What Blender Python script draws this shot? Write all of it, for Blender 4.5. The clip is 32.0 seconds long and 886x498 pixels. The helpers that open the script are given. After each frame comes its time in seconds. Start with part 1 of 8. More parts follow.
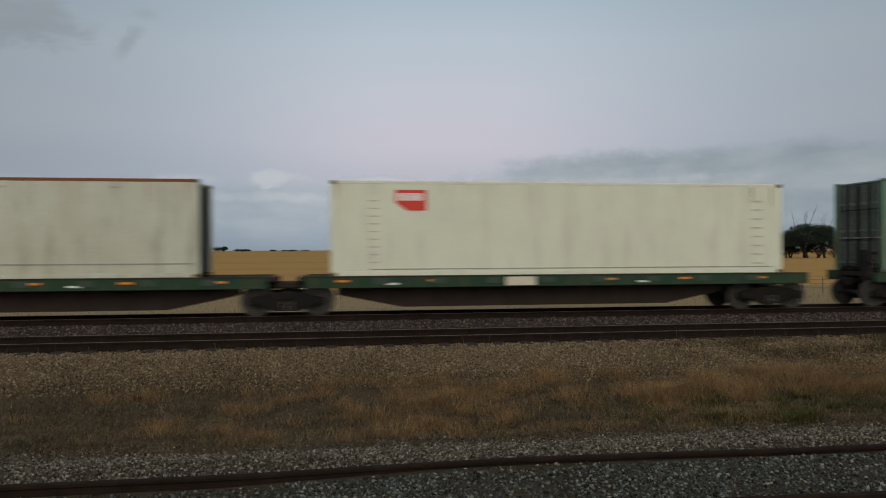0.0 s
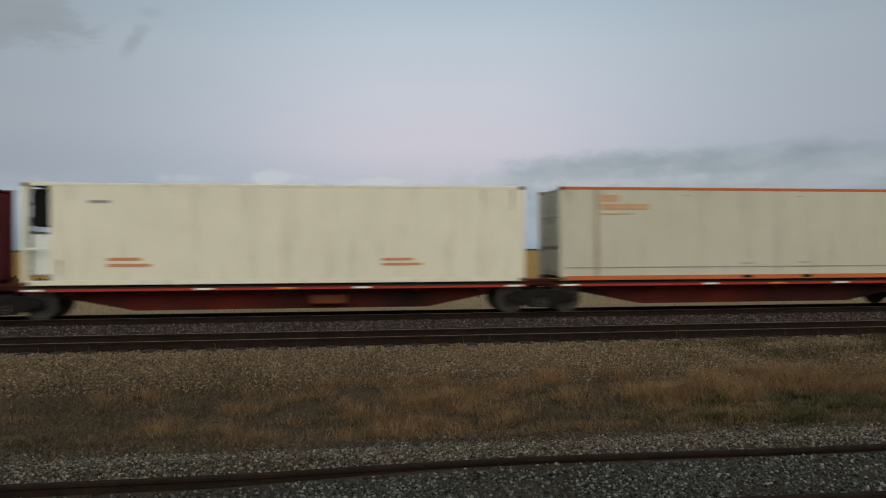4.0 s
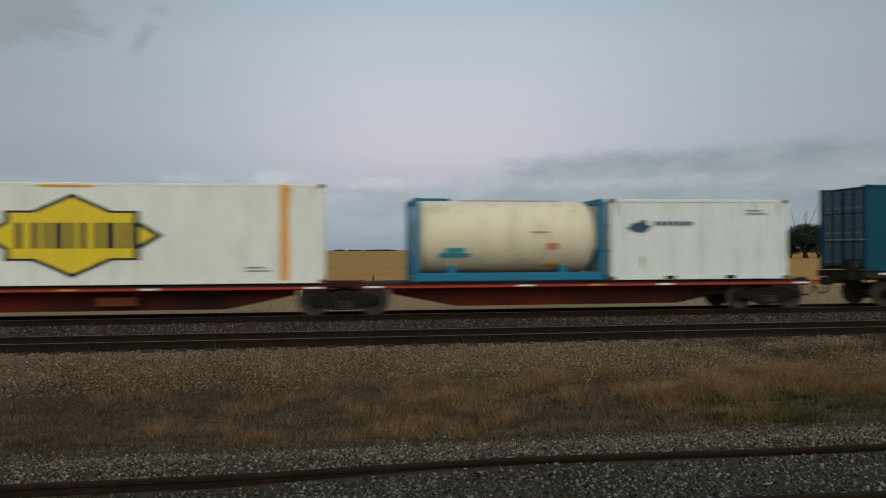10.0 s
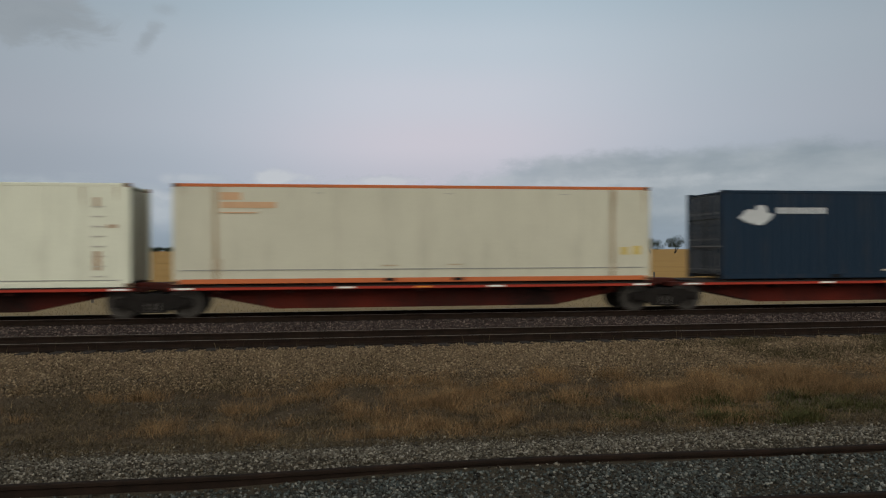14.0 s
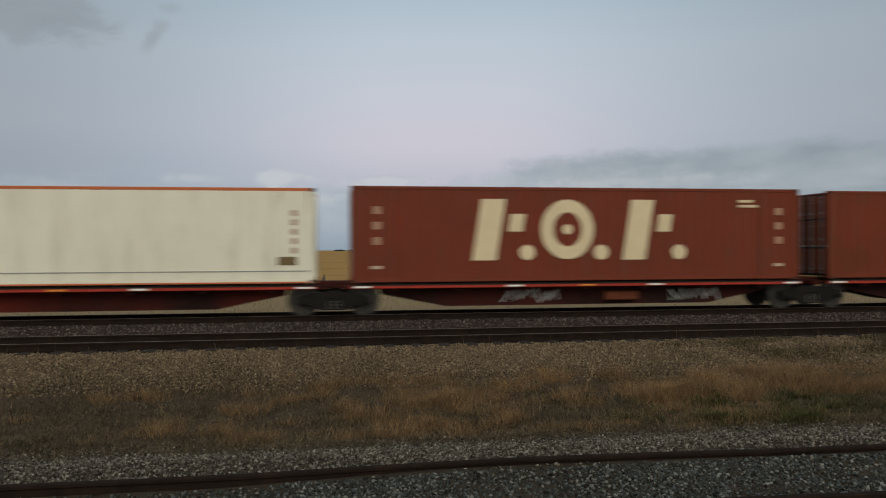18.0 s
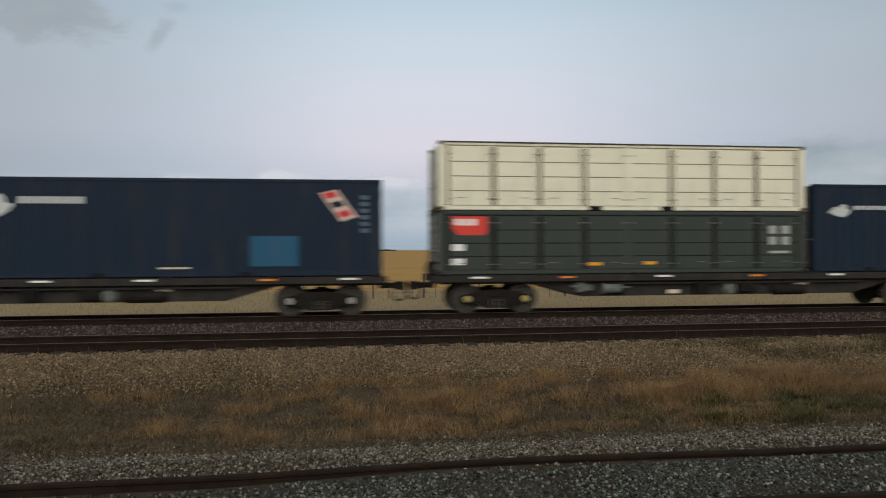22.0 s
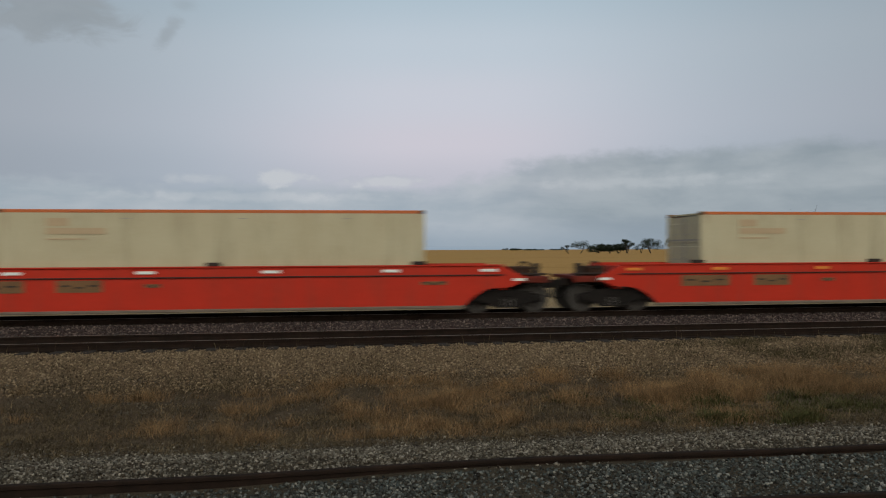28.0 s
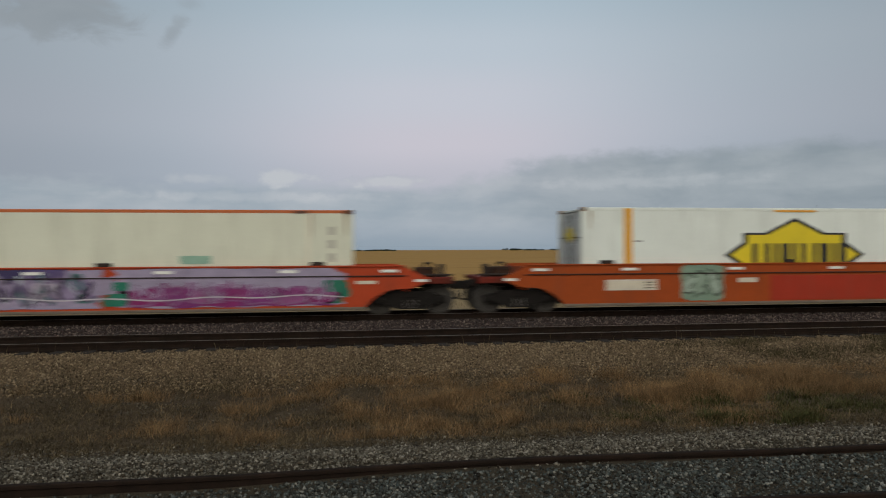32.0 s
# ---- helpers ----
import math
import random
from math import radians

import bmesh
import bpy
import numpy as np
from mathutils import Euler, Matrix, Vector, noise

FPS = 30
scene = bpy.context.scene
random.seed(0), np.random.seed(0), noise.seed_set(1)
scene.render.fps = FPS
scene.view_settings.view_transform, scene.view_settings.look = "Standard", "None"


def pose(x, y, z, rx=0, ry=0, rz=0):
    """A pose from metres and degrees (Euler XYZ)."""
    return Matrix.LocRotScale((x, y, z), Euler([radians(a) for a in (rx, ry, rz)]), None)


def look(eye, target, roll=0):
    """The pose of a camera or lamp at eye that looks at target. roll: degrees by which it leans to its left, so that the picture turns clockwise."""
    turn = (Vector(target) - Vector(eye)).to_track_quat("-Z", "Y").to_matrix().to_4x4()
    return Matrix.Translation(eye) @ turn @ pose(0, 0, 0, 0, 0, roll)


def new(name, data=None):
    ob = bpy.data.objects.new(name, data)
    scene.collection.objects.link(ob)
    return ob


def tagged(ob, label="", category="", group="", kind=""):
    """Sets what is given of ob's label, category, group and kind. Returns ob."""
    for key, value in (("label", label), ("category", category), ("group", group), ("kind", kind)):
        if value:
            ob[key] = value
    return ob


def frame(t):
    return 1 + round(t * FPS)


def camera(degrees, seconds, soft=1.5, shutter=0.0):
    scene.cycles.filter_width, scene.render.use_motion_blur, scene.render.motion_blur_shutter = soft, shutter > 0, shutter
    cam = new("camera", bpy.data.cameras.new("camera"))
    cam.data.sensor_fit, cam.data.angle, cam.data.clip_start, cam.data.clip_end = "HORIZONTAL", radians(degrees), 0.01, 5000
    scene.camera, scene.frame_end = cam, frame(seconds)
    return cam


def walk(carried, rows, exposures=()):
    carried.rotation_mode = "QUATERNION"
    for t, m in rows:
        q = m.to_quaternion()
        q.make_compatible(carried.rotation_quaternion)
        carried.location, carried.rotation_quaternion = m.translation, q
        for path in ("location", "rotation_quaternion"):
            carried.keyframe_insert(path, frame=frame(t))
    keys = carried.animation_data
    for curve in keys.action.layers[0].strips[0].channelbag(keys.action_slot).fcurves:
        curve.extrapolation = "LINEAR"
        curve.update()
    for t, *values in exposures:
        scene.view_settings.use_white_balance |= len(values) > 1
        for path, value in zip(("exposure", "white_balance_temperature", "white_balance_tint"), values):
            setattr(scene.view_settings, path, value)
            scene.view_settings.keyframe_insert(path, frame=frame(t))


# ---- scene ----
EYE = (0.0, 0.0, 2.80)
YAW = 8.21                      # degrees by which the camera looks past the square across the rails
cam = camera(61.5, 32.0, soft=1.1, shutter=0.30)
AIM = (100 * math.sin(radians(YAW)), 100 * math.cos(radians(YAW)), 2.80 + 0.076)
walk(cam, [(0.0, look(EYE, AIM, -0.22)), (32.0, look(EYE, AIM, -0.22))],
     exposures=[(0, 0.0), (1, 0.24), (2, 0.24), (3, 0.08), (6, 0.10), (7, 0.30), (8, 0.12), (9, 0.10), (10, 0.03), (11, 0.20), (12, 0.10), (13, 0.0), (14, 0.06),
                (17, 0.0), (18, 0.08), (19, 0.24), (20, 0.12), (21, 0.03), (22, 0.34), (23, 0.24), (24, 0.08), (25, 0.02), (28, 0.10), (29, 0.08), (30, 0.05), (31, 0.02), (32, 0.02)])

# ---- sky, sun, exposure ----
SKY_STEPS = ((0.0, (0.270, 0.335, 0.400)), (0.05, (0.355, 0.425, 0.505)), (0.10, (0.435, 0.492, 0.568)),
             (0.16, (0.475, 0.528, 0.603)), (0.24, (0.460, 0.530, 0.600)), (0.32, (0.395, 0.490, 0.565)), (0.5, (0.33, 0.42, 0.50)),
             (1.0, (0.30, 0.38, 0.46)))
# the pink belt that stands opposite the sunset
BELT_STEPS = ((0.0, (0.270, 0.335, 0.400)), (0.05, (0.335, 0.385, 0.455)), (0.09, (0.480, 0.485, 0.552)),
              (0.14, (0.552, 0.538, 0.604)), (0.20, (0.530, 0.553, 0.622)), (0.26, (0.475, 0.540, 0.610)), (0.33, (0.395, 0.490, 0.565)), (0.5, (0.33, 0.42, 0.50)),
              (1.0, (0.30, 0.38, 0.46)))


def make_world():
    w = bpy.data.worlds.new("dusk_sky")
    scene.world = w
    w.use_nodes = True
    nt = w.node_tree
    bg = nt.nodes["Background"]
    tc = nt.nodes.new("ShaderNodeTexCoord")
    sep = nt.nodes.new("ShaderNodeSeparateXYZ")
    nt.links.new(tc.outputs["Generated"], sep.inputs[0])

    def ramp_of(steps):
        ramp = nt.nodes.new("ShaderNodeValToRGB")
        ramp.color_ramp.interpolation = "EASE"
        e = ramp.color_ramp.elements
        while len(e) > 1:
            e.remove(e[-1])
        e[0].position, e[0].color = steps[0][0], (*steps[0][1], 1)
        for p, c in steps[1:]:
            e.new(p).color = (*c, 1)
        nt.links.new(sep.outputs["Z"], ramp.inputs[0])
        return ramp.outputs[0]

    def span(socket, a, b):
        n = nt.nodes.new("ShaderNodeMapRange")
        n.interpolation_type = "SMOOTHSTEP"
        n.inputs["From Min"].default_value, n.inputs["From Max"].default_value = a, b
        nt.links.new(socket, n.inputs["Value"])
        return n.outputs[0]
    # the afterglow low in the west, behind the camera
    both = nt.nodes.new("ShaderNodeMath")
    both.operation = "MULTIPLY"
    nt.links.new(span(sep.outputs["Y"], 0.1, -0.9), both.inputs[0])
    nt.links.new(span(sep.outputs["Z"], 1.0, 0.1), both.inputs[1])
    mix = nt.nodes.new("ShaderNodeMix")
    mix.data_type = "RGBA"
    nt.links.new(both.outputs[0], mix.inputs["Factor"])
    mix.inputs["B"].default_value = (1.10, 1.02, 0.88, 1)
    # a little dimmer away from the middle of the eastern sky
    side = nt.nodes.new("ShaderNodeMath")
    side.operation = "SUBTRACT"
    nt.links.new(sep.outputs["X"], side.inputs[0])
    side.inputs[1].default_value = 0.14
    far = nt.nodes.new("ShaderNodeMath")
    far.operation = "ABSOLUTE"
    nt.links.new(side.outputs[0], far.inputs[0])
    belt = nt.nodes.new("ShaderNodeMix")
    belt.data_type = "RGBA"
    nt.links.new(span(far.outputs[0], 0.38, 0.02), belt.inputs["Factor"])
    nt.links.new(ramp_of(SKY_STEPS), belt.inputs["A"])
    nt.links.new(ramp_of(BELT_STEPS), belt.inputs["B"])
    nt.links.new(belt.outputs["Result"], mix.inputs["A"])
    dim = nt.nodes.new("ShaderNodeMapRange")
    dim.interpolation_type = "SMOOTHSTEP"
    for key, val in (("From Min", 0.05), ("From Max", 0.62), ("To Min", 1.0), ("To Max", 0.67)):
        dim.inputs[key].default_value = val
    nt.links.new(far.outputs[0], dim.inputs["Value"])
    nt.links.new(dim.outputs[0], bg.inputs["Strength"])
    nt.links.new(mix.outputs["Result"], bg.inputs["Color"])


make_world()
sun_data = bpy.data.lights.new("sun", "SUN")
sun_data.energy, sun_data.angle, sun_data.color = 1.15, radians(50), (1.0, 0.95, 0.86)
sun = new("sun", sun_data)
sun.matrix_world = look((0, 0, 0), (0.12, 1.0, -0.78))

# ---- materials ----
MATS = {}


def node(nt, kind, **inputs):
    n = nt.nodes.new(kind)
    for k, val in inputs.items():
        n.inputs[k.replace("_", " ")].default_value = val
    return n


def mat(name, a, b=None, rough=0.7, metal=0.0, scale=6.0, fine=60.0, bump=0.15, dist=0.01, stretch=(1, 1, 1), dirt=None, dirt_amount=0.35,
        vary=0.0, island=0.0, spec=0.3):
    """A painted, earthen or metal surface: colour between a and b over patches and grain, dirt in streaks, fine relief."""
    if name in MATS:
        return MATS[name]
    m = bpy.data.materials.new(name)
    m.use_nodes = True
    nt = m.node_tree
    p = nt.nodes["Principled BSDF"]
    p.inputs["Roughness"].default_value, p.inputs["Metallic"].default_value = rough, metal
    p.inputs["Specular IOR Level"].default_value = spec
    b = b or tuple(c * 0.8 for c in a)
    tc = nt.nodes.new("ShaderNodeTexCoord")
    mp = nt.nodes.new("ShaderNodeMapping")
    mp.inputs["Scale"].default_value = stretch
    nt.links.new(tc.outputs["Object"], mp.inputs["Vector"])
    big = node(nt, "ShaderNodeTexNoise", Scale=scale, Detail=5.0, Roughness=0.6)
    small = node(nt, "ShaderNodeTexNoise", Scale=fine, Detail=3.0)
    nt.links.new(mp.outputs[0], big.inputs["Vector"])
    nt.links.new(tc.outputs["Object"], small.inputs["Vector"])
    add = node(nt, "ShaderNodeMix")
    add.inputs["Factor"].default_value = 0.35
    nt.links.new(big.outputs[0], add.inputs["A"])
    nt.links.new(small.outputs[0], add.inputs["B"])
    ramp = nt.nodes.new("ShaderNodeMapRange")
    ramp.inputs["From Min"].default_value, ramp.inputs["From Max"].default_value = 0.35, 0.65
    nt.links.new(add.outputs["Result"], ramp.inputs["Value"])
    mix = nt.nodes.new("ShaderNodeMix")
    mix.data_type = "RGBA"
    mix.inputs["A"].default_value, mix.inputs["B"].default_value = (*a, 1), (*b, 1)
    nt.links.new(ramp.outputs[0], mix.inputs["Factor"])
    col = mix.outputs["Result"]
    if dirt:
        streak = nt.nodes.new("ShaderNodeMapping")
        streak.inputs["Scale"].default_value = (2.2, 2.2, 0.30)
        nt.links.new(tc.outputs["Object"], streak.inputs["Vector"])
        sn = node(nt, "ShaderNodeTexNoise", Scale=1.3, Detail=6.0, Roughness=0.65)
        nt.links.new(streak.outputs[0], sn.inputs["Vector"])
        sr = nt.nodes.new("ShaderNodeMapRange")
        sr.inputs["From Min"].default_value, sr.inputs["From Max"].default_value = 0.5, 0.8
        sr.inputs["To Max"].default_value = dirt_amount
        nt.links.new(sn.outputs[0], sr.inputs["Value"])
        dm = nt.nodes.new("ShaderNodeMix")
        dm.data_type = "RGBA"
        dm.inputs["B"].default_value = (*dirt, 1)
        nt.links.new(sr.outputs[0], dm.inputs["Factor"])
        nt.links.new(col, dm.inputs["A"])
        col = dm.outputs["Result"]
    if vary or island:
        src = nt.nodes.new("ShaderNodeNewGeometry").outputs["Random Per Island"] if island else nt.nodes.new("ShaderNodeObjectInfo").outputs["Random"]
        vr = nt.nodes.new("ShaderNodeMapRange")
        k = island or vary
        vr.inputs["To Min"].default_value, vr.inputs["To Max"].default_value = 1 - k, 1 + k
        nt.links.new(src, vr.inputs["Value"])
        hs = nt.nodes.new("ShaderNodeHueSaturation")
        nt.links.new(vr.outputs[0], hs.inputs["Value"])
        nt.links.new(col, hs.inputs["Color"])
        col = hs.outputs[0]
    nt.links.new(col, p.inputs["Base Color"])
    if bump:
        bp = node(nt, "ShaderNodeBump", Strength=bump, Distance=dist)
        nt.links.new(small.outputs[0], bp.inputs["Height"])
        nt.links.new(bp.outputs[0], p.inputs["Normal"])
    MATS[name] = m
    return m


GRIME = (0.10, 0.075, 0.05)


def paint(name, a, b=None, amount=0.26, dirt=GRIME, rough=0.55):
    return mat("paint_" + name, a, b or tuple(c * 0.90 for c in a), rough=rough, scale=0.7, fine=14, bump=0.05, dirt=dirt, dirt_amount=amount, spec=0.12)


STEEL = mat("dark_cast_steel", spec=0.06, a=(0.009, 0.0085, 0.008), b=(0.020, 0.017, 0.015), rough=0.8, scale=5, fine=40, bump=0.3)
WHEEL = mat("wheel_steel", spec=0.06, a=(0.048, 0.045, 0.042), b=(0.085, 0.078, 0.070), rough=0.6, metal=0.3, scale=5, fine=40)
TREAD = mat("bright_worn_steel", (0.42, 0.41, 0.40), (0.30, 0.29, 0.28), rough=0.3, metal=1.0, scale=8)
RAIL = mat("rusty_rail", spec=0.06, a=(0.012, 0.009, 0.007), b=(0.024, 0.015, 0.011), rough=0.9, scale=4, fine=50, bump=0.3)
SHINE = mat("rail_running_face", (0.20, 0.17, 0.15), (0.10, 0.085, 0.07), rough=0.5, metal=1.0, scale=3)
TIMBER = mat("weathered_timber", spec=0.06, a=(0.022, 0.018, 0.015), b=(0.04, 0.033, 0.028), rough=0.95, scale=3, fine=30, bump=0.5, stretch=(1, 6, 1))
BLACKSTEEL = mat("black_wagon_steel", spec=0.06, a=(0.020, 0.019, 0.019), b=(0.035, 0.032, 0.030), rough=0.7, scale=3, dirt=GRIME)
REDSTEEL = mat("red_wagon_steel", spec=0.06, a=(0.135, 0.021, 0.013), b=(0.012, 0.010, 0.009), rough=0.7, scale=0.40, dirt=(0.022, 0.017, 0.015), dirt_amount=0.9)
GRIMYSTEEL = mat("grimy_red_wagon_steel", spec=0.06, a=(0.075, 0.017, 0.012), b=(0.014, 0.011, 0.010), rough=0.75, scale=0.45, dirt=(0.020, 0.016, 0.014), dirt_amount=0.95)
REDSILL = mat("red_sill_paint", (0.40, 0.042, 0.024), (0.31, 0.037, 0.022), spec=0.12, rough=0.6, scale=2, dirt=GRIME)
GREENSTEEL = mat("green_wagon_steel", spec=0.06, a=(0.020, 0.052, 0.028), b=(0.034, 0.055, 0.036), rough=0.7, scale=2, dirt=GRIME, dirt_amount=0.7)
GRIMYGREEN = mat("grimy_green_sill", spec=0.06, a=(0.020, 0.030, 0.020), b=(0.050, 0.043, 0.030), rough=0.8, scale=1.5, dirt=(0.030, 0.022, 0.016), dirt_amount=0.8)
DARKSILL = mat("grimy_dark_sill", spec=0.06, a=(0.028, 0.022, 0.020), b=(0.045, 0.034, 0.028), rough=0.8, scale=2)
WELLRED = mat("red_well_paint", (0.46, 0.030, 0.014), (0.38, 0.027, 0.013), rough=0.55, spec=0.12, scale=0.8, fine=9, dirt=(0.16, 0.05, 0.03), dirt_amount=0.45)
WELLORANGE = mat("orange_brown_well_paint", (0.34, 0.064, 0.014), (0.27, 0.054, 0.013), rough=0.65, spec=0.1, scale=0.8, fine=9, dirt=(0.12, 0.05, 0.03), dirt_amount=0.5)
WELLDULL = mat("dull_red_well_paint", (0.30, 0.044, 0.018), (0.24, 0.040, 0.017), rough=0.65, spec=0.1, scale=0.8, fine=9, dirt=(0.13, 0.06, 0.04), dirt_amount=0.6)
WELLFADED = mat("faded_orange_red_well_paint", (0.42, 0.058, 0.020), (0.35, 0.050, 0.018), rough=0.62, spec=0.1, scale=0.8, fine=9, dirt=(0.14, 0.05, 0.03), dirt_amount=0.5)
FLOORGREY = mat("dusty_sill_grey", spec=0.06, a=(0.19, 0.15, 0.115), b=(0.12, 0.095, 0.075), rough=0.9, scale=2)
REFWHITE = mat("white_reflector", (0.80, 0.80, 0.74), (0.66, 0.66, 0.60), rough=0.4, scale=8)
REFAMBER = mat("amber_reflector", (0.75, 0.24, 0.03), (0.55, 0.17, 0.03), rough=0.4, scale=8)
PLATE = mat("dusty_white_plate", (0.66, 0.60, 0.48), (0.52, 0.46, 0.36), rough=0.6, scale=3, dirt=GRIME)
RUBBER = mat("black_rubber", spec=0.06, a=(0.012, 0.012, 0.012), rough=0.85)
GALV = mat("galvanised_bar", (0.36, 0.36, 0.35), (0.26, 0.25, 0.24), rough=0.45, metal=0.7)

# ---- mesh helpers ----


def mesh_of(name, verts, faces, material, smooth=False):
    me = bpy.data.meshes.new(name)
    me.from_pydata([tuple(v) for v in verts], [], [tuple(f) for f in faces])
    for m in (material if isinstance(material, (list, tuple)) else (material,)):
        me.materials.append(m)
    if smooth:
        me.polygons.foreach_set("use_smooth", [True] * len(me.polygons))
    me.update()
    return me


def add_box(V, F, x0, x1, y0, y1, z0, z1, c=0.0):
    """A box, its four edges along x cut by c."""
    n = len(V)
    if c:
        prof = [(y0 + c, z0), (y1 - c, z0), (y1, z0 + c), (y1, z1 - c), (y1 - c, z1), (y0 + c, z1), (y0, z1 - c), (y0, z0 + c)]
    else:
        prof = [(y0, z0), (y1, z0), (y1, z1), (y0, z1)]
    k = len(prof)
    V += [(x0, y, z) for y, z in prof] + [(x1, y, z) for y, z in prof]
    F += [tuple(n + i for i in range(k))[::-1], tuple(n + k + i for i in range(k))]
    F += [(n + i, n + (i + 1) % k, n + k + (i + 1) % k, n + k + i) for i in range(k)]


def add_prism(V, F, outline, y0, y1):
    """An outline in x and z, counter-clockwise seen from the front, given depth from y0 to y1."""
    n, k = len(V), len(outline)
    V += [(x, y0, z) for x, z in outline] + [(x, y1, z) for x, z in outline]
    F += [tuple(n + i for i in range(k)), tuple(n + k + i for i in range(k))[::-1]]
    F += [(n + (i + 1) % k, n + i, n + k + i, n + k + (i + 1) % k) for i in range(k)]


def add_tube(V, F, p, q, r0, r1, sides=8, cap=True):
    p, q = Vector(p), Vector(q)
    d = (q - p).normalized()
    u = d.orthogonal().normalized()
    w = d.cross(u)
    n = len(V)
    for c, r in ((p, r0), (q, r1)):
        V += [tuple(c + r * (math.cos(2 * math.pi * i / sides) * u + math.sin(2 * math.pi * i / sides) * w)) for i in range(sides)]
    F += [(n + i, n + (i + 1) % sides, n + sides + (i + 1) % sides, n + sides + i) for i in range(sides)]
    if cap:
        F += [tuple(n + i for i in range(sides))[::-1], tuple(n + sides + i for i in range(sides))]


def add_lathe(V, F, prof, axis_x=0.0, z=0.0, sides=28):
    """A body of turning about a line along y through (axis_x, z): prof holds pairs of y and radius."""
    n, k = len(V), len(prof)
    for i in range(sides):
        a = 2 * math.pi * i / sides
        V += [(axis_x + r * math.cos(a), y, z + r * math.sin(a)) for y, r in prof]
    for i in range(sides):
        j = (i + 1) % sides
        F += [(n + i * k + t, n + i * k + t + 1, n + j * k + t + 1, n + j * k + t) for t in range(k - 1)]


CACHE = {}


def cached(key, maker):
    if key not in CACHE:
        CACHE[key] = maker()
    return CACHE[key]


def part(name, me, parent, label="", at=(0, 0, 0)):
    """Links a mesh as one part under a thing or a part."""
    ob = new(name, me)
    ob.parent = parent
    ob.location = at
    if label:
        ob["label"] = label
    return ob


def box_part(name, dims, material, parent, at=(0, 0, 0), c=0.0, label=""):
    """A box part, its size given by dims and its middle by at."""
    a, b, h = dims

    def make():
        V, F = [], []
        add_box(V, F, -a / 2, a / 2, -b / 2, b / 2, -h / 2, h / 2, c)
        return mesh_of(name, V, F, material)
    return part(name, cached(("box", name, round(a, 3), round(b, 3), round(h, 3), c, material.name), make), parent, label, at)


def prism_part(name, outline, y0, y1, material, parent, label="", at=(0, 0, 0)):
    def make():
        V, F = [], []
        add_prism(V, F, outline, y0, y1)
        return mesh_of(name, V, F, material)
    return part(name, cached(("prism", name, tuple(outline), y0, y1, material.name), make), parent, label, at)


def empty(name):
    e = new(name)
    e.empty_display_size = 0.5
    return e

# ---- the train ----
RAIL_Z = 0.80                   # top of the main line's rails
TRACK_Y = 23.80                 # middle of the main line
SPEED = 27.4                    # metres in a second, towards -x
MOVERS = []                     # things that run along the rails: (thing, place along the train, height above the rail)
WHEELS = []                     # turning wheelsets: (object, place on its bogie, place along the train)


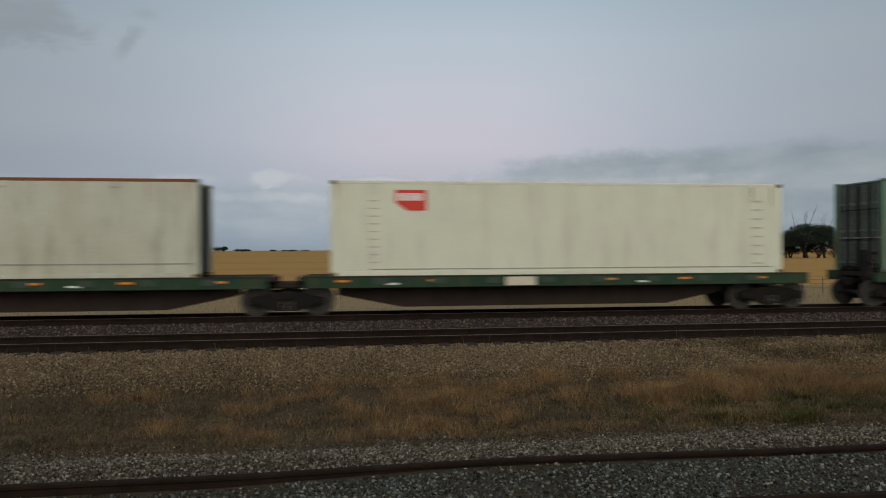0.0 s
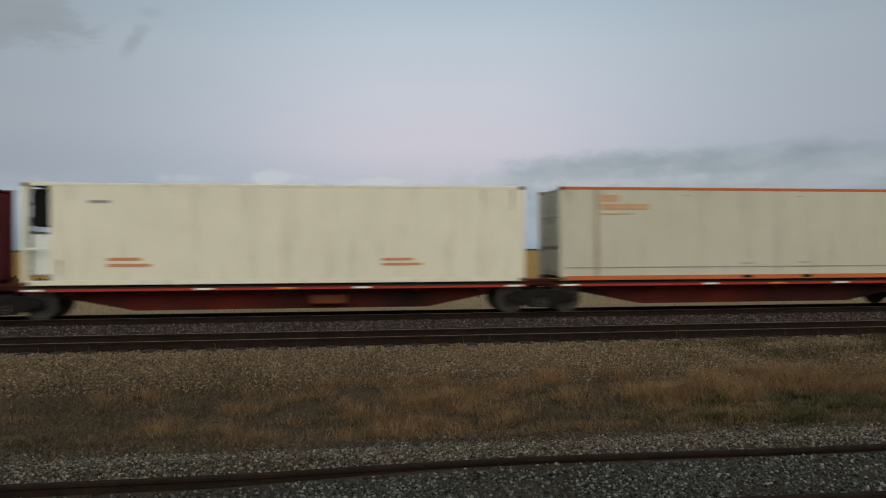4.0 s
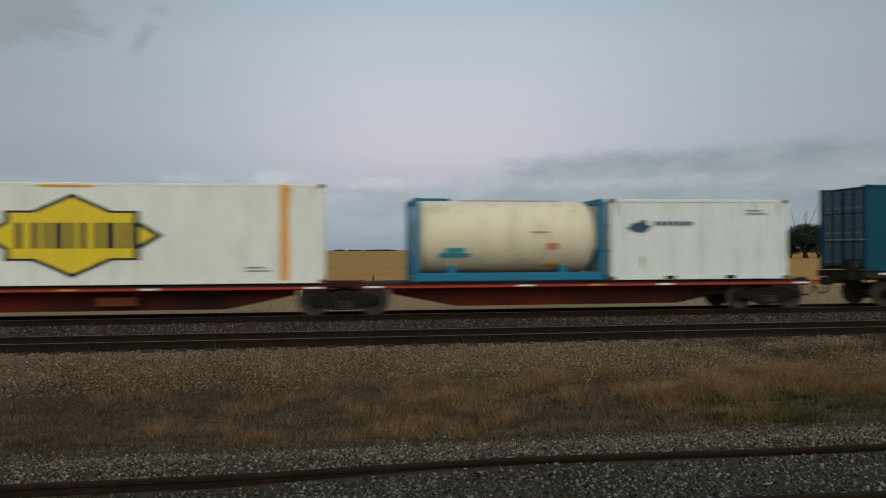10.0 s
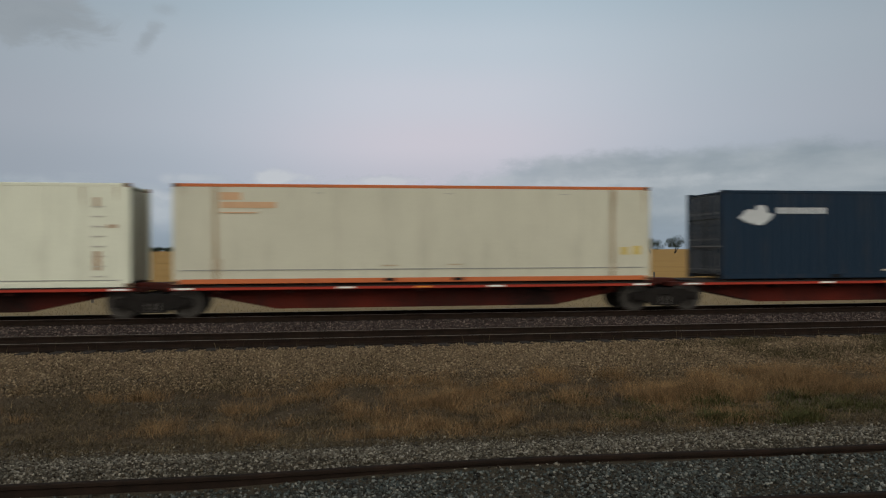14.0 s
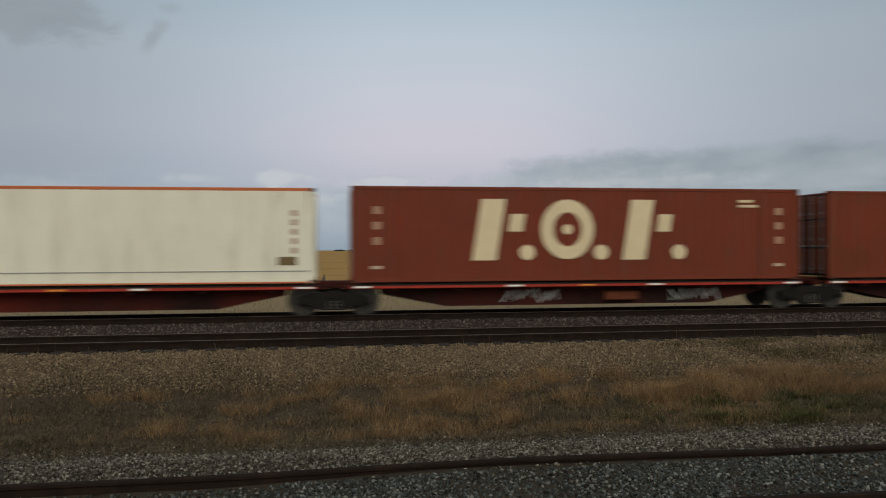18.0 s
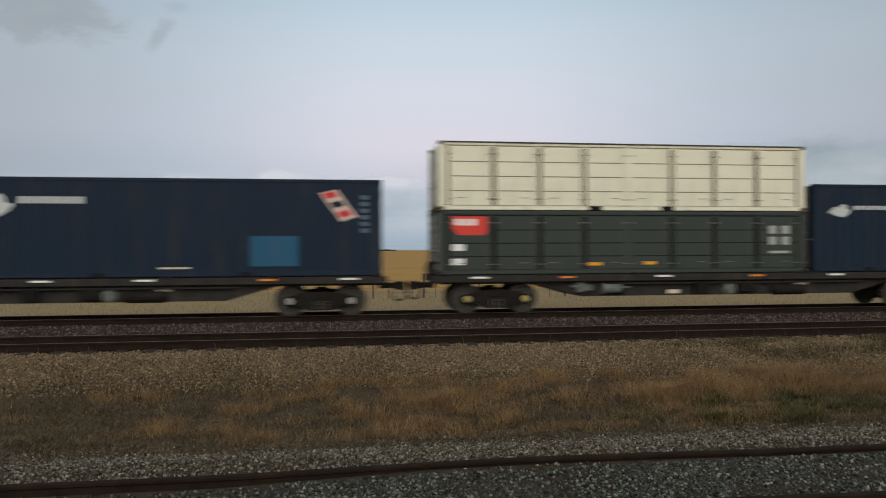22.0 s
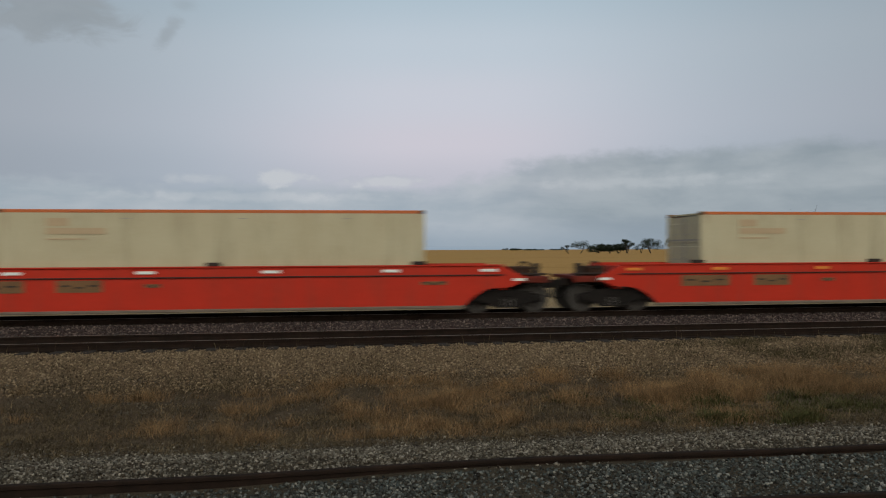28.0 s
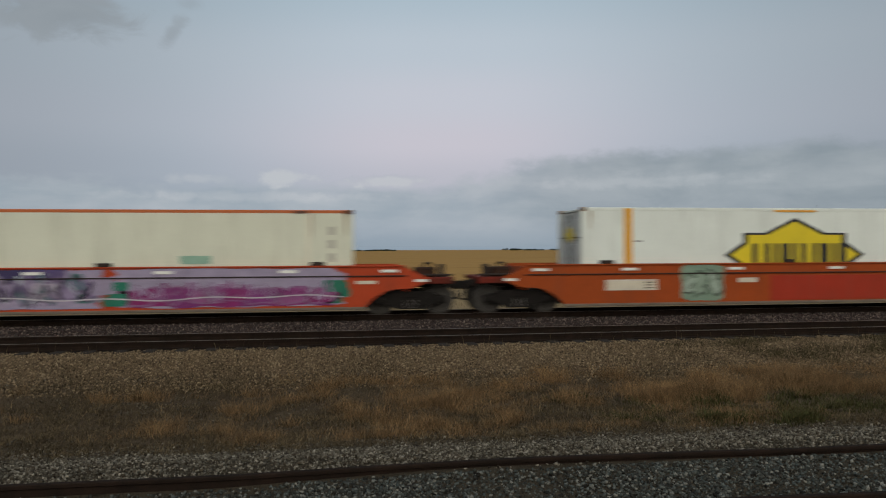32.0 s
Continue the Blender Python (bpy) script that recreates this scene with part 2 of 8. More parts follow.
def add_bogie(parent, at_x, s, caps=False):
    """A three-piece freight bogie with its middle at at_x on the wagon; s: its place along the train."""
    def frame_mesh():
        V, F = [], []
        out = [(-1.12, 0.38), (-1.06, 0.34), (-0.72, 0.36), (-0.40, 0.18), (0.40, 0.18), (0.72, 0.36), (1.06, 0.34), (1.12, 0.38), (1.12, 0.56),
               (0.95, 0.61), (0.55, 0.70), (0.34, 0.73), (-0.34, 0.73), (-0.55, 0.70), (-0.95, 0.61), (-1.12, 0.56)]
        add_prism(V, F, out, -0.08, 0.08)
        for x in (-0.66, 0.66):
            add_prism(V, F, [(x - 0.07, 0.32), (x + 0.07, 0.32), (x + 0.10, 0.70), (x - 0.10, 0.70)], -0.10, -0.06)
        return mesh_of("side_frame", V, F, STEEL)

    def bolster_mesh():
        V, F = [], []
        add_box(V, F, -0.20, 0.20, -1.10, 1.10, 0.50, 0.74, 0.04)
        add_tube(V, F, (0, 0, 0.70), (0, 0, 0.84), 0.22, 0.20, 14)
        return mesh_of("bolster", V, F, STEEL)

    def spring_mesh():
        V, F = [], []
        for x in (-0.17, 0.0, 0.17):
            for i in range(6):
                add_tube(V, F, (x, 0, 0.22 + i * 0.042), (x, 0, 0.245 + i * 0.042), 0.072, 0.072, 8)
        return mesh_of("spring", V, F, mat("spring_steel", (0.14, 0.13, 0.12), (0.08, 0.07, 0.06), rough=0.5, metal=0.5, scale=9))

    def wheelset_mesh():
        V, F = [], []
        for k in (-1, 1):
            add_lathe(V, F, [(k * y, r) for y, r in ((0.66, 0.0), (0.66, 0.30), (0.68, 0.485), (0.71, 0.487), (0.715, 0.462), (0.80, 0.455),
                                                      (0.80, 0.39), (0.765, 0.36), (0.755, 0.17), (0.80, 0.13), (0.80, 0.0))])
        add_tube(V, F, (0, -0.98, 0), (0, 0.98, 0), 0.075, 0.075, 10)
        for i in range(3):
            a = 2 * math.pi * i / 3
            add_tube(V, F, (0.24 * math.cos(a), -0.775, 0.24 * math.sin(a)), (0.24 * math.cos(a), -0.762, 0.24 * math.sin(a)), 0.035, 0.035, 6)
        return mesh_of("wheelset", V, F, WHEEL)

    def cap_mesh(m):
        V, F = [], []
        add_lathe(V, F, [(-0.13, 0.0), (-0.13, 0.055), (-0.11, 0.10), (0.02, 0.115), (0.10, 0.115), (0.10, 0.0)], sides=14)
        return mesh_of("axle_box", V, F, m)

    b = part("bogie", cached("bolster", bolster_mesh), parent, "", (at_x, 0, 0))
    for y in (-1.0, 1.0):
        part("side_frame", cached("sideframe", frame_mesh), b, "", (0, y, 0))
        part("spring", cached("spring", spring_mesh), b, "", (0, y * 1.02, 0))
    white = mat("pale_axle_cap", (0.42, 0.41, 0.39), (0.22, 0.21, 0.20), rough=0.6, scale=6, spec=0.1)
    if caps == "rust":
        white = mat("rusty_axle_cap", (0.26, 0.13, 0.095), (0.17, 0.09, 0.07), rough=0.6, scale=6)
    if caps == "yellow":
        white = mat("yellow_axle_cap", (0.42, 0.33, 0.10), (0.30, 0.24, 0.09), rough=0.5, scale=6)
    for x in (-0.915, 0.915):
        w = part("wheelset", cached("wheelset", wheelset_mesh), b, "", (x, 0, 0.46))
        WHEELS.append((w, x, s))
        for y in (-1.03, 1.03):
            o = part("axle_box", cached(("cap", caps), lambda: cap_mesh(white if caps else STEEL)), b, "pale axle end cap" if caps else "", (x, y, 0.46))
            if y > 0:
                o.rotation_euler = (0, 0, math.pi)
    return b


def fishbelly(x0, x1, top, low, end, taper):
    return [(x0, end), (x0 + taper, low), (x1 - taper, low), (x1, end), (x1, top), (x0, top)]


def add_coupler(parent, x, way):
    """A knuckle coupler with its hose at the end of a wagon; way: -1 or 1, the way it points."""
    def make():
        V, F = [], []
        add_box(V, F, 0.0, 0.55, -0.09, 0.09, 0.78, 0.95, 0.03)
        add_prism(V, F, [(0.50, 0.74), (0.80, 0.72), (0.86, 0.80), (0.86, 0.93), (0.78, 1.00), (0.50, 0.98)], -0.17, 0.13)
        for i in range(6):
            a0, a1 = math.pi * i / 6, math.pi * (i + 1) / 6
            add_tube(V, F, (0.35 + 0.28 * (1 - math.cos(a0)), -0.35, 0.72 - 0.32 * math.sin(a0)),
                     (0.35 + 0.28 * (1 - math.cos(a1)), -0.35, 0.72 - 0.32 * math.sin(a1)), 0.028, 0.028, 6)
        return mesh_of("coupler", V, F, STEEL)
    o = part("coupler", cached("coupler", make), parent, "", (x, 0, 0))
    if way < 0:
        o.rotation_euler = (0, 0, math.pi)


def add_brake_stand(parent, x, material, h=1.15):
    def make():
        V, F = [], []
        add_box(V, F, -0.11, 0.11, -0.78, -0.34, 0.9, 0.9 + h * 0.90, 0.03)
        add_lathe(V, F, [(-0.87, 0.20), (-0.83, 0.225), (-0.80, 0.20), (-0.83, 0.175), (-0.87, 0.20)], 0, 0.9 + h * 0.66, 18)
        return mesh_of("brake_stand", V, F, material)
    part("brake_stand", cached(("stand", material.name, h), make), parent, "upright hand brake stand", (x, 0, 0))


def add_reflectors(parent, xs, y, z, material, size=(0.52, 0.012, 0.055), name="reflector"):
    for x in xs:
        box_part(name, size, material, parent, (x, y, z))


def pack(mids, style, label, group, scrawl={}):
    """An articulated container wagon: one platform for each place in mids, with shared bogies between them."""
    s0 = sum(mids) / len(mids)
    wagon = empty("container_wagon")
    tagged(wagon, label, "freight wagon", group)
    MOVERS.append((wagon, s0, 0.0))
    red = style == "red"
    half = 7.89 if red else 8.55
    deck = 0.925 if red else 1.19
    sill_h = 0.10 if red else 0.34
    inset = 6.0 if red else 7.1
    sill_m, body_m = (REDSILL, REDSTEEL) if red else (GRIMYGREEN if mids[0] > 300 else GREENSTEEL, DARKSILL)
    n = len(mids)
    for i, s in enumerate(mids):
        x = s - s0
        a, b = -half + 0.55, half - 0.55
        if i == 0:
            a = -half + 0.25
        if i == n - 1:
            b = half - 0.25
        plat = prism_part("platform", fishbelly(-half + 1.5 if i else -half + 2.9, half - 1.5 if i < n - 1 else half - 2.9, deck - 0.03, 0.22, 0.62, 2.0),
                          -0.62, 0.62, GRIMYSTEEL if i in scrawl else body_m, wagon, "deep tapered centre sill", (x, 0, 0))
        for u, seed in scrawl.get(i, ()):
            rng = random.Random(seed)
            k = 13
            V, F = [], []
            pts = [(u + 0.15 * j + 0.22 * rng.random(), 0.54 + (0.26 if j % 2 else -0.24) * (0.4 + 0.6 * rng.random())) for j in range(k)]
            low, up = edges(pts, 0.10)
            V = [(a, -0.628, c) for a, c in low + up]
            F = [(j, j + 1, k + j + 1, k + j) for j in range(k - 1)]
            part("graffiti", mesh_of("graffiti", V, F, mat("grey_white_spray", (0.48, 0.50, 0.49), (0.30, 0.31, 0.30), rough=0.8, scale=5)), plat, "grey-white sprayed scribble")
        # solid plate added only to keep light from above off the centre sill
        box_part("deck_plate", (2 * half - 3.4, 2.3, 0.03), body_m, plat, (0, 0, deck - 0.03))
        for y in (-1.20, 1.20):
            box_part("side_sill", (b - a, 0.10, sill_h), sill_m, plat, ((a + b) / 2, y, deck - sill_h / 2), 0.012)
            box_part("sill_lip", (b - a, 0.05, 0.028), DARKSILL, plat, ((a + b) / 2, y * 1.032, deck + 0.002))
        for k in range(7):
            box_part("cross_member", (0.16, 2.30, 0.16), body_m, plat, (-6.0 + 2.0 * k, 0, deck - 0.13), 0.02)
        for ex, inner in ((-1, i > 0), (1, i < n - 1)):
            cx = ex * (half - 0.95)
            box_part("end_deck", (1.3, 1.5, 0.14), body_m if not red else REDSTEEL, plat, (cx, 0, deck - 0.08), 0.02)
        if red:
            for u in (-7.1, -6.0, -3.0, 3.0, 6.0, 7.1):
                box_part("twist_lock", (0.20, 0.18, 0.07), STEEL, plat, (u, -1.12, deck + 0.037), 0.015)
            box_part("load_bed", (2 * half - 1.6, 2.0, 0.045), DARKSILL, plat, (0, 0, deck + 0.027))
            add_reflectors(plat, (-7.0, -2.3, 2.3, 7.0), -1.257, deck - 0.05, REFWHITE)
            add_reflectors(plat, (0.05,), -1.257, deck - 0.05, REFAMBER)
            if i in (0, 3):
                box_part("equipment_box", (1.1, 0.3, 0.28), mat("rusty_orange_box", (0.16, 0.045, 0.02), (0.10, 0.035, 0.018), spec=0.1) if i else REDSTEEL, plat, (1.3, -0.76, 0.50), 0.03)
            if i == 0:
                box_part("equipment_box", (1.6, 0.26, 0.22), mat("rusty_yellow_box", (0.22, 0.105, 0.022), (0.11, 0.05, 0.018), spec=0.1, scale=2.5, dirt=GRIME), plat, (-1.75, -0.76, 0.46), 0.03)
        else:
            add_reflectors(plat, (-6.9, -4.1, -1.4, 1.5, 4.0, 6.6), -1.257, deck - 0.13, REFAMBER if i or mids[0] > 300 or mids[0] < 0 else REFWHITE, (0.40, 0.012, 0.065))
            add_reflectors(plat, (-5.4, 2.6), -1.257, deck - 0.22, REFWHITE, (0.38, 0.012, 0.06))
            big = i == 0 and 0 < mids[0] < 300
            box_part("marking_plate", (2.1 if big else 0.95, 0.012, 0.27), PLATE, plat, (-1.40 if i % 2 or big else -0.1, -1.259, deck - 0.17))
            for q in range(8):
                box_part("stake_pocket", (0.42, 0.03, 0.17), mat("faded_grey_green", (0.045, 0.068, 0.050), (0.036, 0.050, 0.038)), plat, (-6.2 + q * 1.72 + 0.5, -1.262, deck - 0.14))
        if i == 0:
            add_bogie(wagon, x - inset, s - inset)
            add_coupler(plat, -half + 0.75, -1)
            add_brake_stand(plat, -half + 0.45, mat("rust_orange_stand", (0.24, 0.055, 0.026), (0.15, 0.040, 0.022), rough=0.7, spec=0.08, scale=3) if red else BLACKSTEEL)
        if i == n - 1:
            add_bogie(wagon, x + inset, s + inset)
            add_coupler(plat, half - 0.75, 1)
        else:
            m = (mids[i] + mids[i + 1]) / 2
            add_bogie(wagon, m - s0, m)
            box_part("articulated_joint", (1.3, 0.7, 0.22), REDSTEEL if red else DARKSILL, plat, (m - s, 0, 0.92), 0.04)
    return wagon


def flat(mid, label, group, i):
    """A black sixty-foot container flat wagon on two bogies."""
    wagon = empty("flat_wagon")
    tagged(wagon, label, "freight wagon", group)
    MOVERS.append((wagon, mid, 0.0))
    deck, L = 1.20, 18.9
    out = [(-9.2, 0.92), (-6.2, 0.92), (-4.7, 0.50), (4.7, 0.50), (6.2, 0.92), (9.2, 0.92), (9.2, deck - 0.04), (-9.2, deck - 0.04)]
    under = prism_part("underframe", out, -1.02, 1.02, BLACKSTEEL, wagon, "black deep fish-bellied sill")
    for y in (-1.17, 1.17):
        box_part("side_sill", (L, 0.12, 0.22), BLACKSTEEL, under, (0, y, deck - 0.11), 0.015)
    for k in range(10):
        box_part("cross_member", (0.18, 2.25, 0.15), BLACKSTEEL, under, (-8.5 + k * 17.0 / 9, 0, deck - 0.16), 0.02)
    for x in (-9.1, -6.1, -3.0, 3.0, 6.1, 9.1):
        box_part("twist_lock", (0.22, 0.2, 0.10), STEEL, under, (x, -1.14, deck + 0.0), 0.02)
    amber, pale = {1: ((-6.6, -2.6, 1.4, 5.4), (-8.6, 8.5)), 3: ((5.9,), (-8.4, -4.5, -0.4, 2.4, 8.3)), 4: ((-5.2, 1.2, 6.4), (-8.0, -2.0, 4.0, 8.3))}.get(i, ((), (-8.6, -6.4, -0.3, 3.6, 7.1)))
    add_reflectors(under, pale, -1.237, deck - 0.07, REFWHITE, (0.55, 0.012, 0.06))
    add_reflectors(under, amber, -1.237, deck - 0.08, REFAMBER, (0.48, 0.012, 0.06))
    cyl = part("brake_cylinder", cached("cyl", lambda: brake_cylinder()), under, "", (-3.7 + 0.4 * (i % 2), -1.10, 0.74))
    part("air_reservoir", cached("reservoir", lambda: reservoir()), under, "", (2.4, -1.06, 0.64))
    part("valve", cached("valve", lambda: valve()), under, "pale green brake valve", (-4.75 + 0.4 * (i % 2), -1.08, 0.80))
    box_part("marking_plate", (0.40, 0.012, 0.12), PLATE, under, (-1.6 - 0.3 * (i % 2), -1.035, 0.62))
    box_part("marking_plate", (0.45, 0.012, 0.08), PLATE, under, (2.9, -1.035, 0.84))
    box_part("hanger", (0.45, 0.5, 0.40), RUBBER, under, (-0.7, -1.0, 0.72), 0.03)
    disc_part = part("round_cover", cached("cover", cover), under, "pale round cover", (0.35 if i % 2 == 0 else 1.4, -1.03, 0.70))
    box_part("pipe", (9.0, 0.05, 0.05), BLACKSTEEL, under, (0.5, -1.13, 0.90))
    for x in (-3.6, 0.9):
        box_part("equipment_box", (0.55, 0.4, 0.34), STEEL, under, (x, -0.98, 0.74), 0.03)
    for x in (-7.45, 7.45):
        add_bogie(wagon, x, mid + x, caps=((False, True), ("rust", True), ("rust", "rust"), (False, True), ("yellow", "yellow"))[i][x > 0])
    add_coupler(under, -9.25, -1)
    add_coupler(under, 9.25, 1)
    add_brake_stand(under, -9.42, BLACKSTEEL, 0.8)


PALEGEAR = mat("pale_green_brake_gear", (0.15, 0.18, 0.155), (0.06, 0.07, 0.06), rough=0.6, scale=5, dirt=GRIME)


def valve():
    V, F = [], []
    add_tube(V, F, (0, 0, -0.16), (0, 0, 0.14), 0.13, 0.13, 12)
    add_box(V, F, 0.1, 0.36, -0.1, 0.1, -0.12, 0.08, 0.02)
    add_tube(V, F, (-0.3, 0, 0.02), (0, 0, 0.02), 0.035, 0.035, 6)
    return mesh_of("valve", V, F, PALEGEAR)


def cover():
    V, F = [], []
    add_lathe(V, F, [(-0.07, 0.0), (-0.07, 0.14), (-0.04, 0.20), (0.03, 0.22), (0.03, 0.0)], 0, 0, 18)
    return mesh_of("round_cover", V, F, PALEGEAR)


def brake_cylinder():
    V, F = [], []
    add_tube(V, F, (-0.28, 0, 0), (0.28, 0, 0), 0.16, 0.16, 14)
    add_tube(V, F, (0.28, 0, 0), (0.62, 0, 0.05), 0.04, 0.03, 6)
    add_tube(V, F, (-0.33, 0, 0), (-0.28, 0, 0), 0.19, 0.19, 14)
    return mesh_of("brake_cylinder", V, F, PALEGEAR)


def reservoir():
    V, F = [], []
    add_tube(V, F, (-0.55, 0, 0), (0.55, 0, 0), 0.17, 0.17, 14)
    add_tube(V, F, (-0.62, 0, 0), (-0.55, 0, 0), 0.10, 0.17, 14)
    add_tube(V, F, (0.55, 0, 0), (0.62, 0, 0), 0.17, 0.10, 14)
    return mesh_of("air_reservoir", V, F, STEEL)


RUSTGEAR = mat("rust_brown_gear", (0.070, 0.030, 0.018), (0.028, 0.018, 0.014), rough=0.85, scale=4, spec=0.05)
GRIMYRED = mat("grimy_red_deck", (0.19, 0.026, 0.016), (0.06, 0.018, 0.013), rough=0.75, scale=2.5, spec=0.06, dirt=(0.03, 0.02, 0.016), dirt_amount=0.8)


BROWNPLATE = mat("dusty_brown_plate", (0.20, 0.115, 0.055), (0.13, 0.075, 0.04), rough=0.8, scale=3, spec=0.06, dirt=GRIME)


def hand_wheel():
    V, F = [], []
    add_lathe(V, F, [(-0.03, 0.20), (0.0, 0.23), (0.03, 0.20), (0.0, 0.17), (-0.03, 0.20)], 0, 0, 18)
    for k in range(3):
        t = math.pi * k / 3
        add_tube(V, F, (-0.18 * math.cos(t), 0, -0.18 * math.sin(t)), (0.18 * math.cos(t), 0, 0.18 * math.sin(t)), 0.014, 0.014, 5)
    return mesh_of("hand_wheel", V, F, DARKSILL)


def well(mid, paint_m, label, i, patch=None, art=(), holes=False):
    """A well wagon: deep side plates that hide the lower part of its load, and a low platform over each bogie."""
    wagon = empty("well_wagon")
    tagged(wagon, label, "freight wagon", "well wagons at the end of the train")
    MOVERS.append((wagon, mid, 0.0))
    arch = [(-7.55, 0.28), (-7.70, 0.44), (-7.92, 0.60), (-8.18, 0.74), (-8.45, 0.80), (-8.95, 0.82), (-9.35, 0.98), (-9.50, 1.14), (-9.10, 1.30), (-8.72, 1.53)]
    out = arch[::-1] + [(-x, z) for x, z in arch]
    side = prism_part("side_plate", out, -1.30, -1.24, paint_m, wagon)
    prism_part("side_plate", out, 1.24, 1.30, paint_m, wagon)
    box_part("top_rail", (17.6, 0.05, 0.035), DARKSILL, side, (0, -1.318, 1.21), 0.006)
    for x in (-6.15, 0.1, 6.15):
        box_part("lock_bracket", (0.42, 0.16, 0.12), DARKSILL, side, (x, -1.27, 1.585), 0.02)
    box_part("top_rail", (17.5, 0.09, 0.05), paint_m, side, (0, -1.30, 1.51), 0.012)
    box_part("bottom_sill", (15.1, 0.14, 0.085), FLOORGREY, side, (0, -1.28, 0.245), 0.015)
    box_part("well_floor", (15.0, 2.4, 0.08), DARKSILL, wagon, (0, 0, 0.30))
    for x in (-1, 1):
        box_part("bulkhead", (0.08, 2.46, 0.72), paint_m, wagon, (x * 8.8, 0, 1.10))
        v = box_part("brake_box", (0.62, 0.80, 0.30), RUSTGEAR, wagon, (x * 9.45, -0.55, 1.30), 0.05, "rust-brown brake valve box")
        part("hand_wheel", cached("handwheel", hand_wheel), v, "", (x * 0.05, -0.42, 0.10))
        box_part("bracket", (0.16, 0.30, 0.46), DARKSILL, wagon, (x * 9.95, -0.75, 1.32), 0.03)
        box_part("air_pipe", (1.4, 0.06, 0.06), DARKSILL, wagon, (x * 9.55, -1.05, 1.22), 0.015)
        e = box_part("end_platform", (1.30, 2.50, 0.10), GRIMYRED, wagon, (x * 9.62, 0, 1.10), 0.015)
        box_part("end_sill", (1.30, 0.08, 0.17), GRIMYRED, e, (0, -1.245, -0.06), 0.012)
        box_part("draft_sill", (2.3, 0.66, 0.24), DARKSILL, wagon, (x * 9.2, 0, 0.93), 0.03)
        box_part("reflector", (0.40, 0.012, 0.08), REFWHITE, e, (-x * 0.35, -1.308, -0.04))
        add_coupler(wagon, x * 10.1, x)
        add_bogie(wagon, x * 8.95, mid + x * 8.95)
    for x in (-8.3, -5.4, -1.8, 1.75, 5.3, 8.3):
        box_part("reflector", (0.52, 0.030, 0.085), REFAMBER if i == 7 else REFWHITE, side, (x, -1.312, 1.36))
    if i in (9, 10, 11):
        for x, w in ((-8.1, 0.5), (7.6, 0.6)):
            box_part("marking_plate", (w, 0.014, 0.10), PLATE, side, (x, -1.308, 1.02))
    elif holes:
        for x, w in ((-5.9, 1.65), (-3.6, 1.25), (6.6, 0.8), (-1.6, 0.45)):
            if i == 8 and x > -2:
                continue
            box_part("marking_plate", (w, 0.014, 0.34 if w > 1 else 0.10), BROWNPLATE, side, (x, -1.308, 0.98))
            for q in range(3):
                box_part("lettering_bar", (w * 0.2, 0.006, 0.05), mat("dark_lettering", (0.04, 0.03, 0.02)), side, (x - w * 0.3 + q * w * 0.3, -1.317, 1.0 - 0.05 * (q % 2)))
    else:
        for x, w, z, h in ((-5.35, 1.7, 0.86, 0.34), (-3.0, 1.25, 0.90, 0.28), (-1.4, 0.65, 0.98, 0.15), (5.2, 0.8, 1.02, 0.16), (7.0, 0.6, 1.04, 0.16), (8.0, 1.1, 1.02, 0.10)):
            box_part("marking_plate", (w, 0.014, h), PLATE, side, (x, -1.308, z))
            if w > 1.5:
                for q in range(3):
                    box_part("lettering_bar", (0.34, 0.006, 0.025), mat("dark_lettering", (0.04, 0.03, 0.02)), side, (x + w * 0.36, -1.317, z - 0.1 + q * 0.09))
    if patch:
        x0, x1, m = patch
        box_part("repainted_panel", (x1 - x0, 0.012, 0.80), m, side, ((x0 + x1) / 2, -1.306, 0.72), 0.0, "brighter red repainted panel")
    for q, piece in enumerate(art):
        spray_piece(side, 17 * i + q, *piece)


def blob(x0, x1, z0, z1, rng, n=26):
    """A ragged rounded outline in the given rectangle."""
    cx, cz, rx, rz = (x0 + x1) / 2, (z0 + z1) / 2, (x1 - x0) / 2, (z1 - z0) / 2
    pts = []
    for k in range(n):
        a = 2 * math.pi * k / n
        c, s = math.cos(a), math.sin(a)
        sq = 1 / max(abs(c), abs(s)) ** 0.95
        r = sq * (0.93 + 0.10 * rng.random())
        pts.append((cx + max(-1, min(1, c * r)) * rx, cz + max(-1, min(1, s * r)) * rz))
    return pts


SPRAY_Y = -1.3165


def spray_can(c):
    """Matt spray paint, a little uneven."""
    return mat("spray_%02d_%02d_%02d" % tuple(round(k * 99) for k in c), c, tuple(k * 0.72 for k in c), rough=0.7, spec=0.1, scale=2.2, fine=14, bump=0.03, dirt=GRIME, dirt_amount=0.3)


def sprayed(side, outline, c, layer):
    V, F = [], []
    add_prism(V, F, outline, SPRAY_Y - 0.002 * layer, -1.302)
    part("graffiti", mesh_of("graffiti", V, F, spray_can(c)), side, "spray-painted graffiti")


def ribbon(points, w):
    """The outline of a short line through the points."""
    low, up = edges(points, w)
    return low + up[::-1]


def edges(points, w):
    up, low, n = [], [], len(points)
    for k, (x, z) in enumerate(points):
        px, pz = points[max(0, k - 1)]
        qx, qz = points[min(n - 1, k + 1)]
        d = math.hypot(qx - px, qz - pz) or 1.0
        h = w / 2 * (0.6 if k in (0, n - 1) else 1.0)
        up.append((x - (qz - pz) / d * h, z + (qx - px) / d * h))
        low.append((x + (qz - pz) / d * h, z - (qx - px) / d * h))
    return low, up


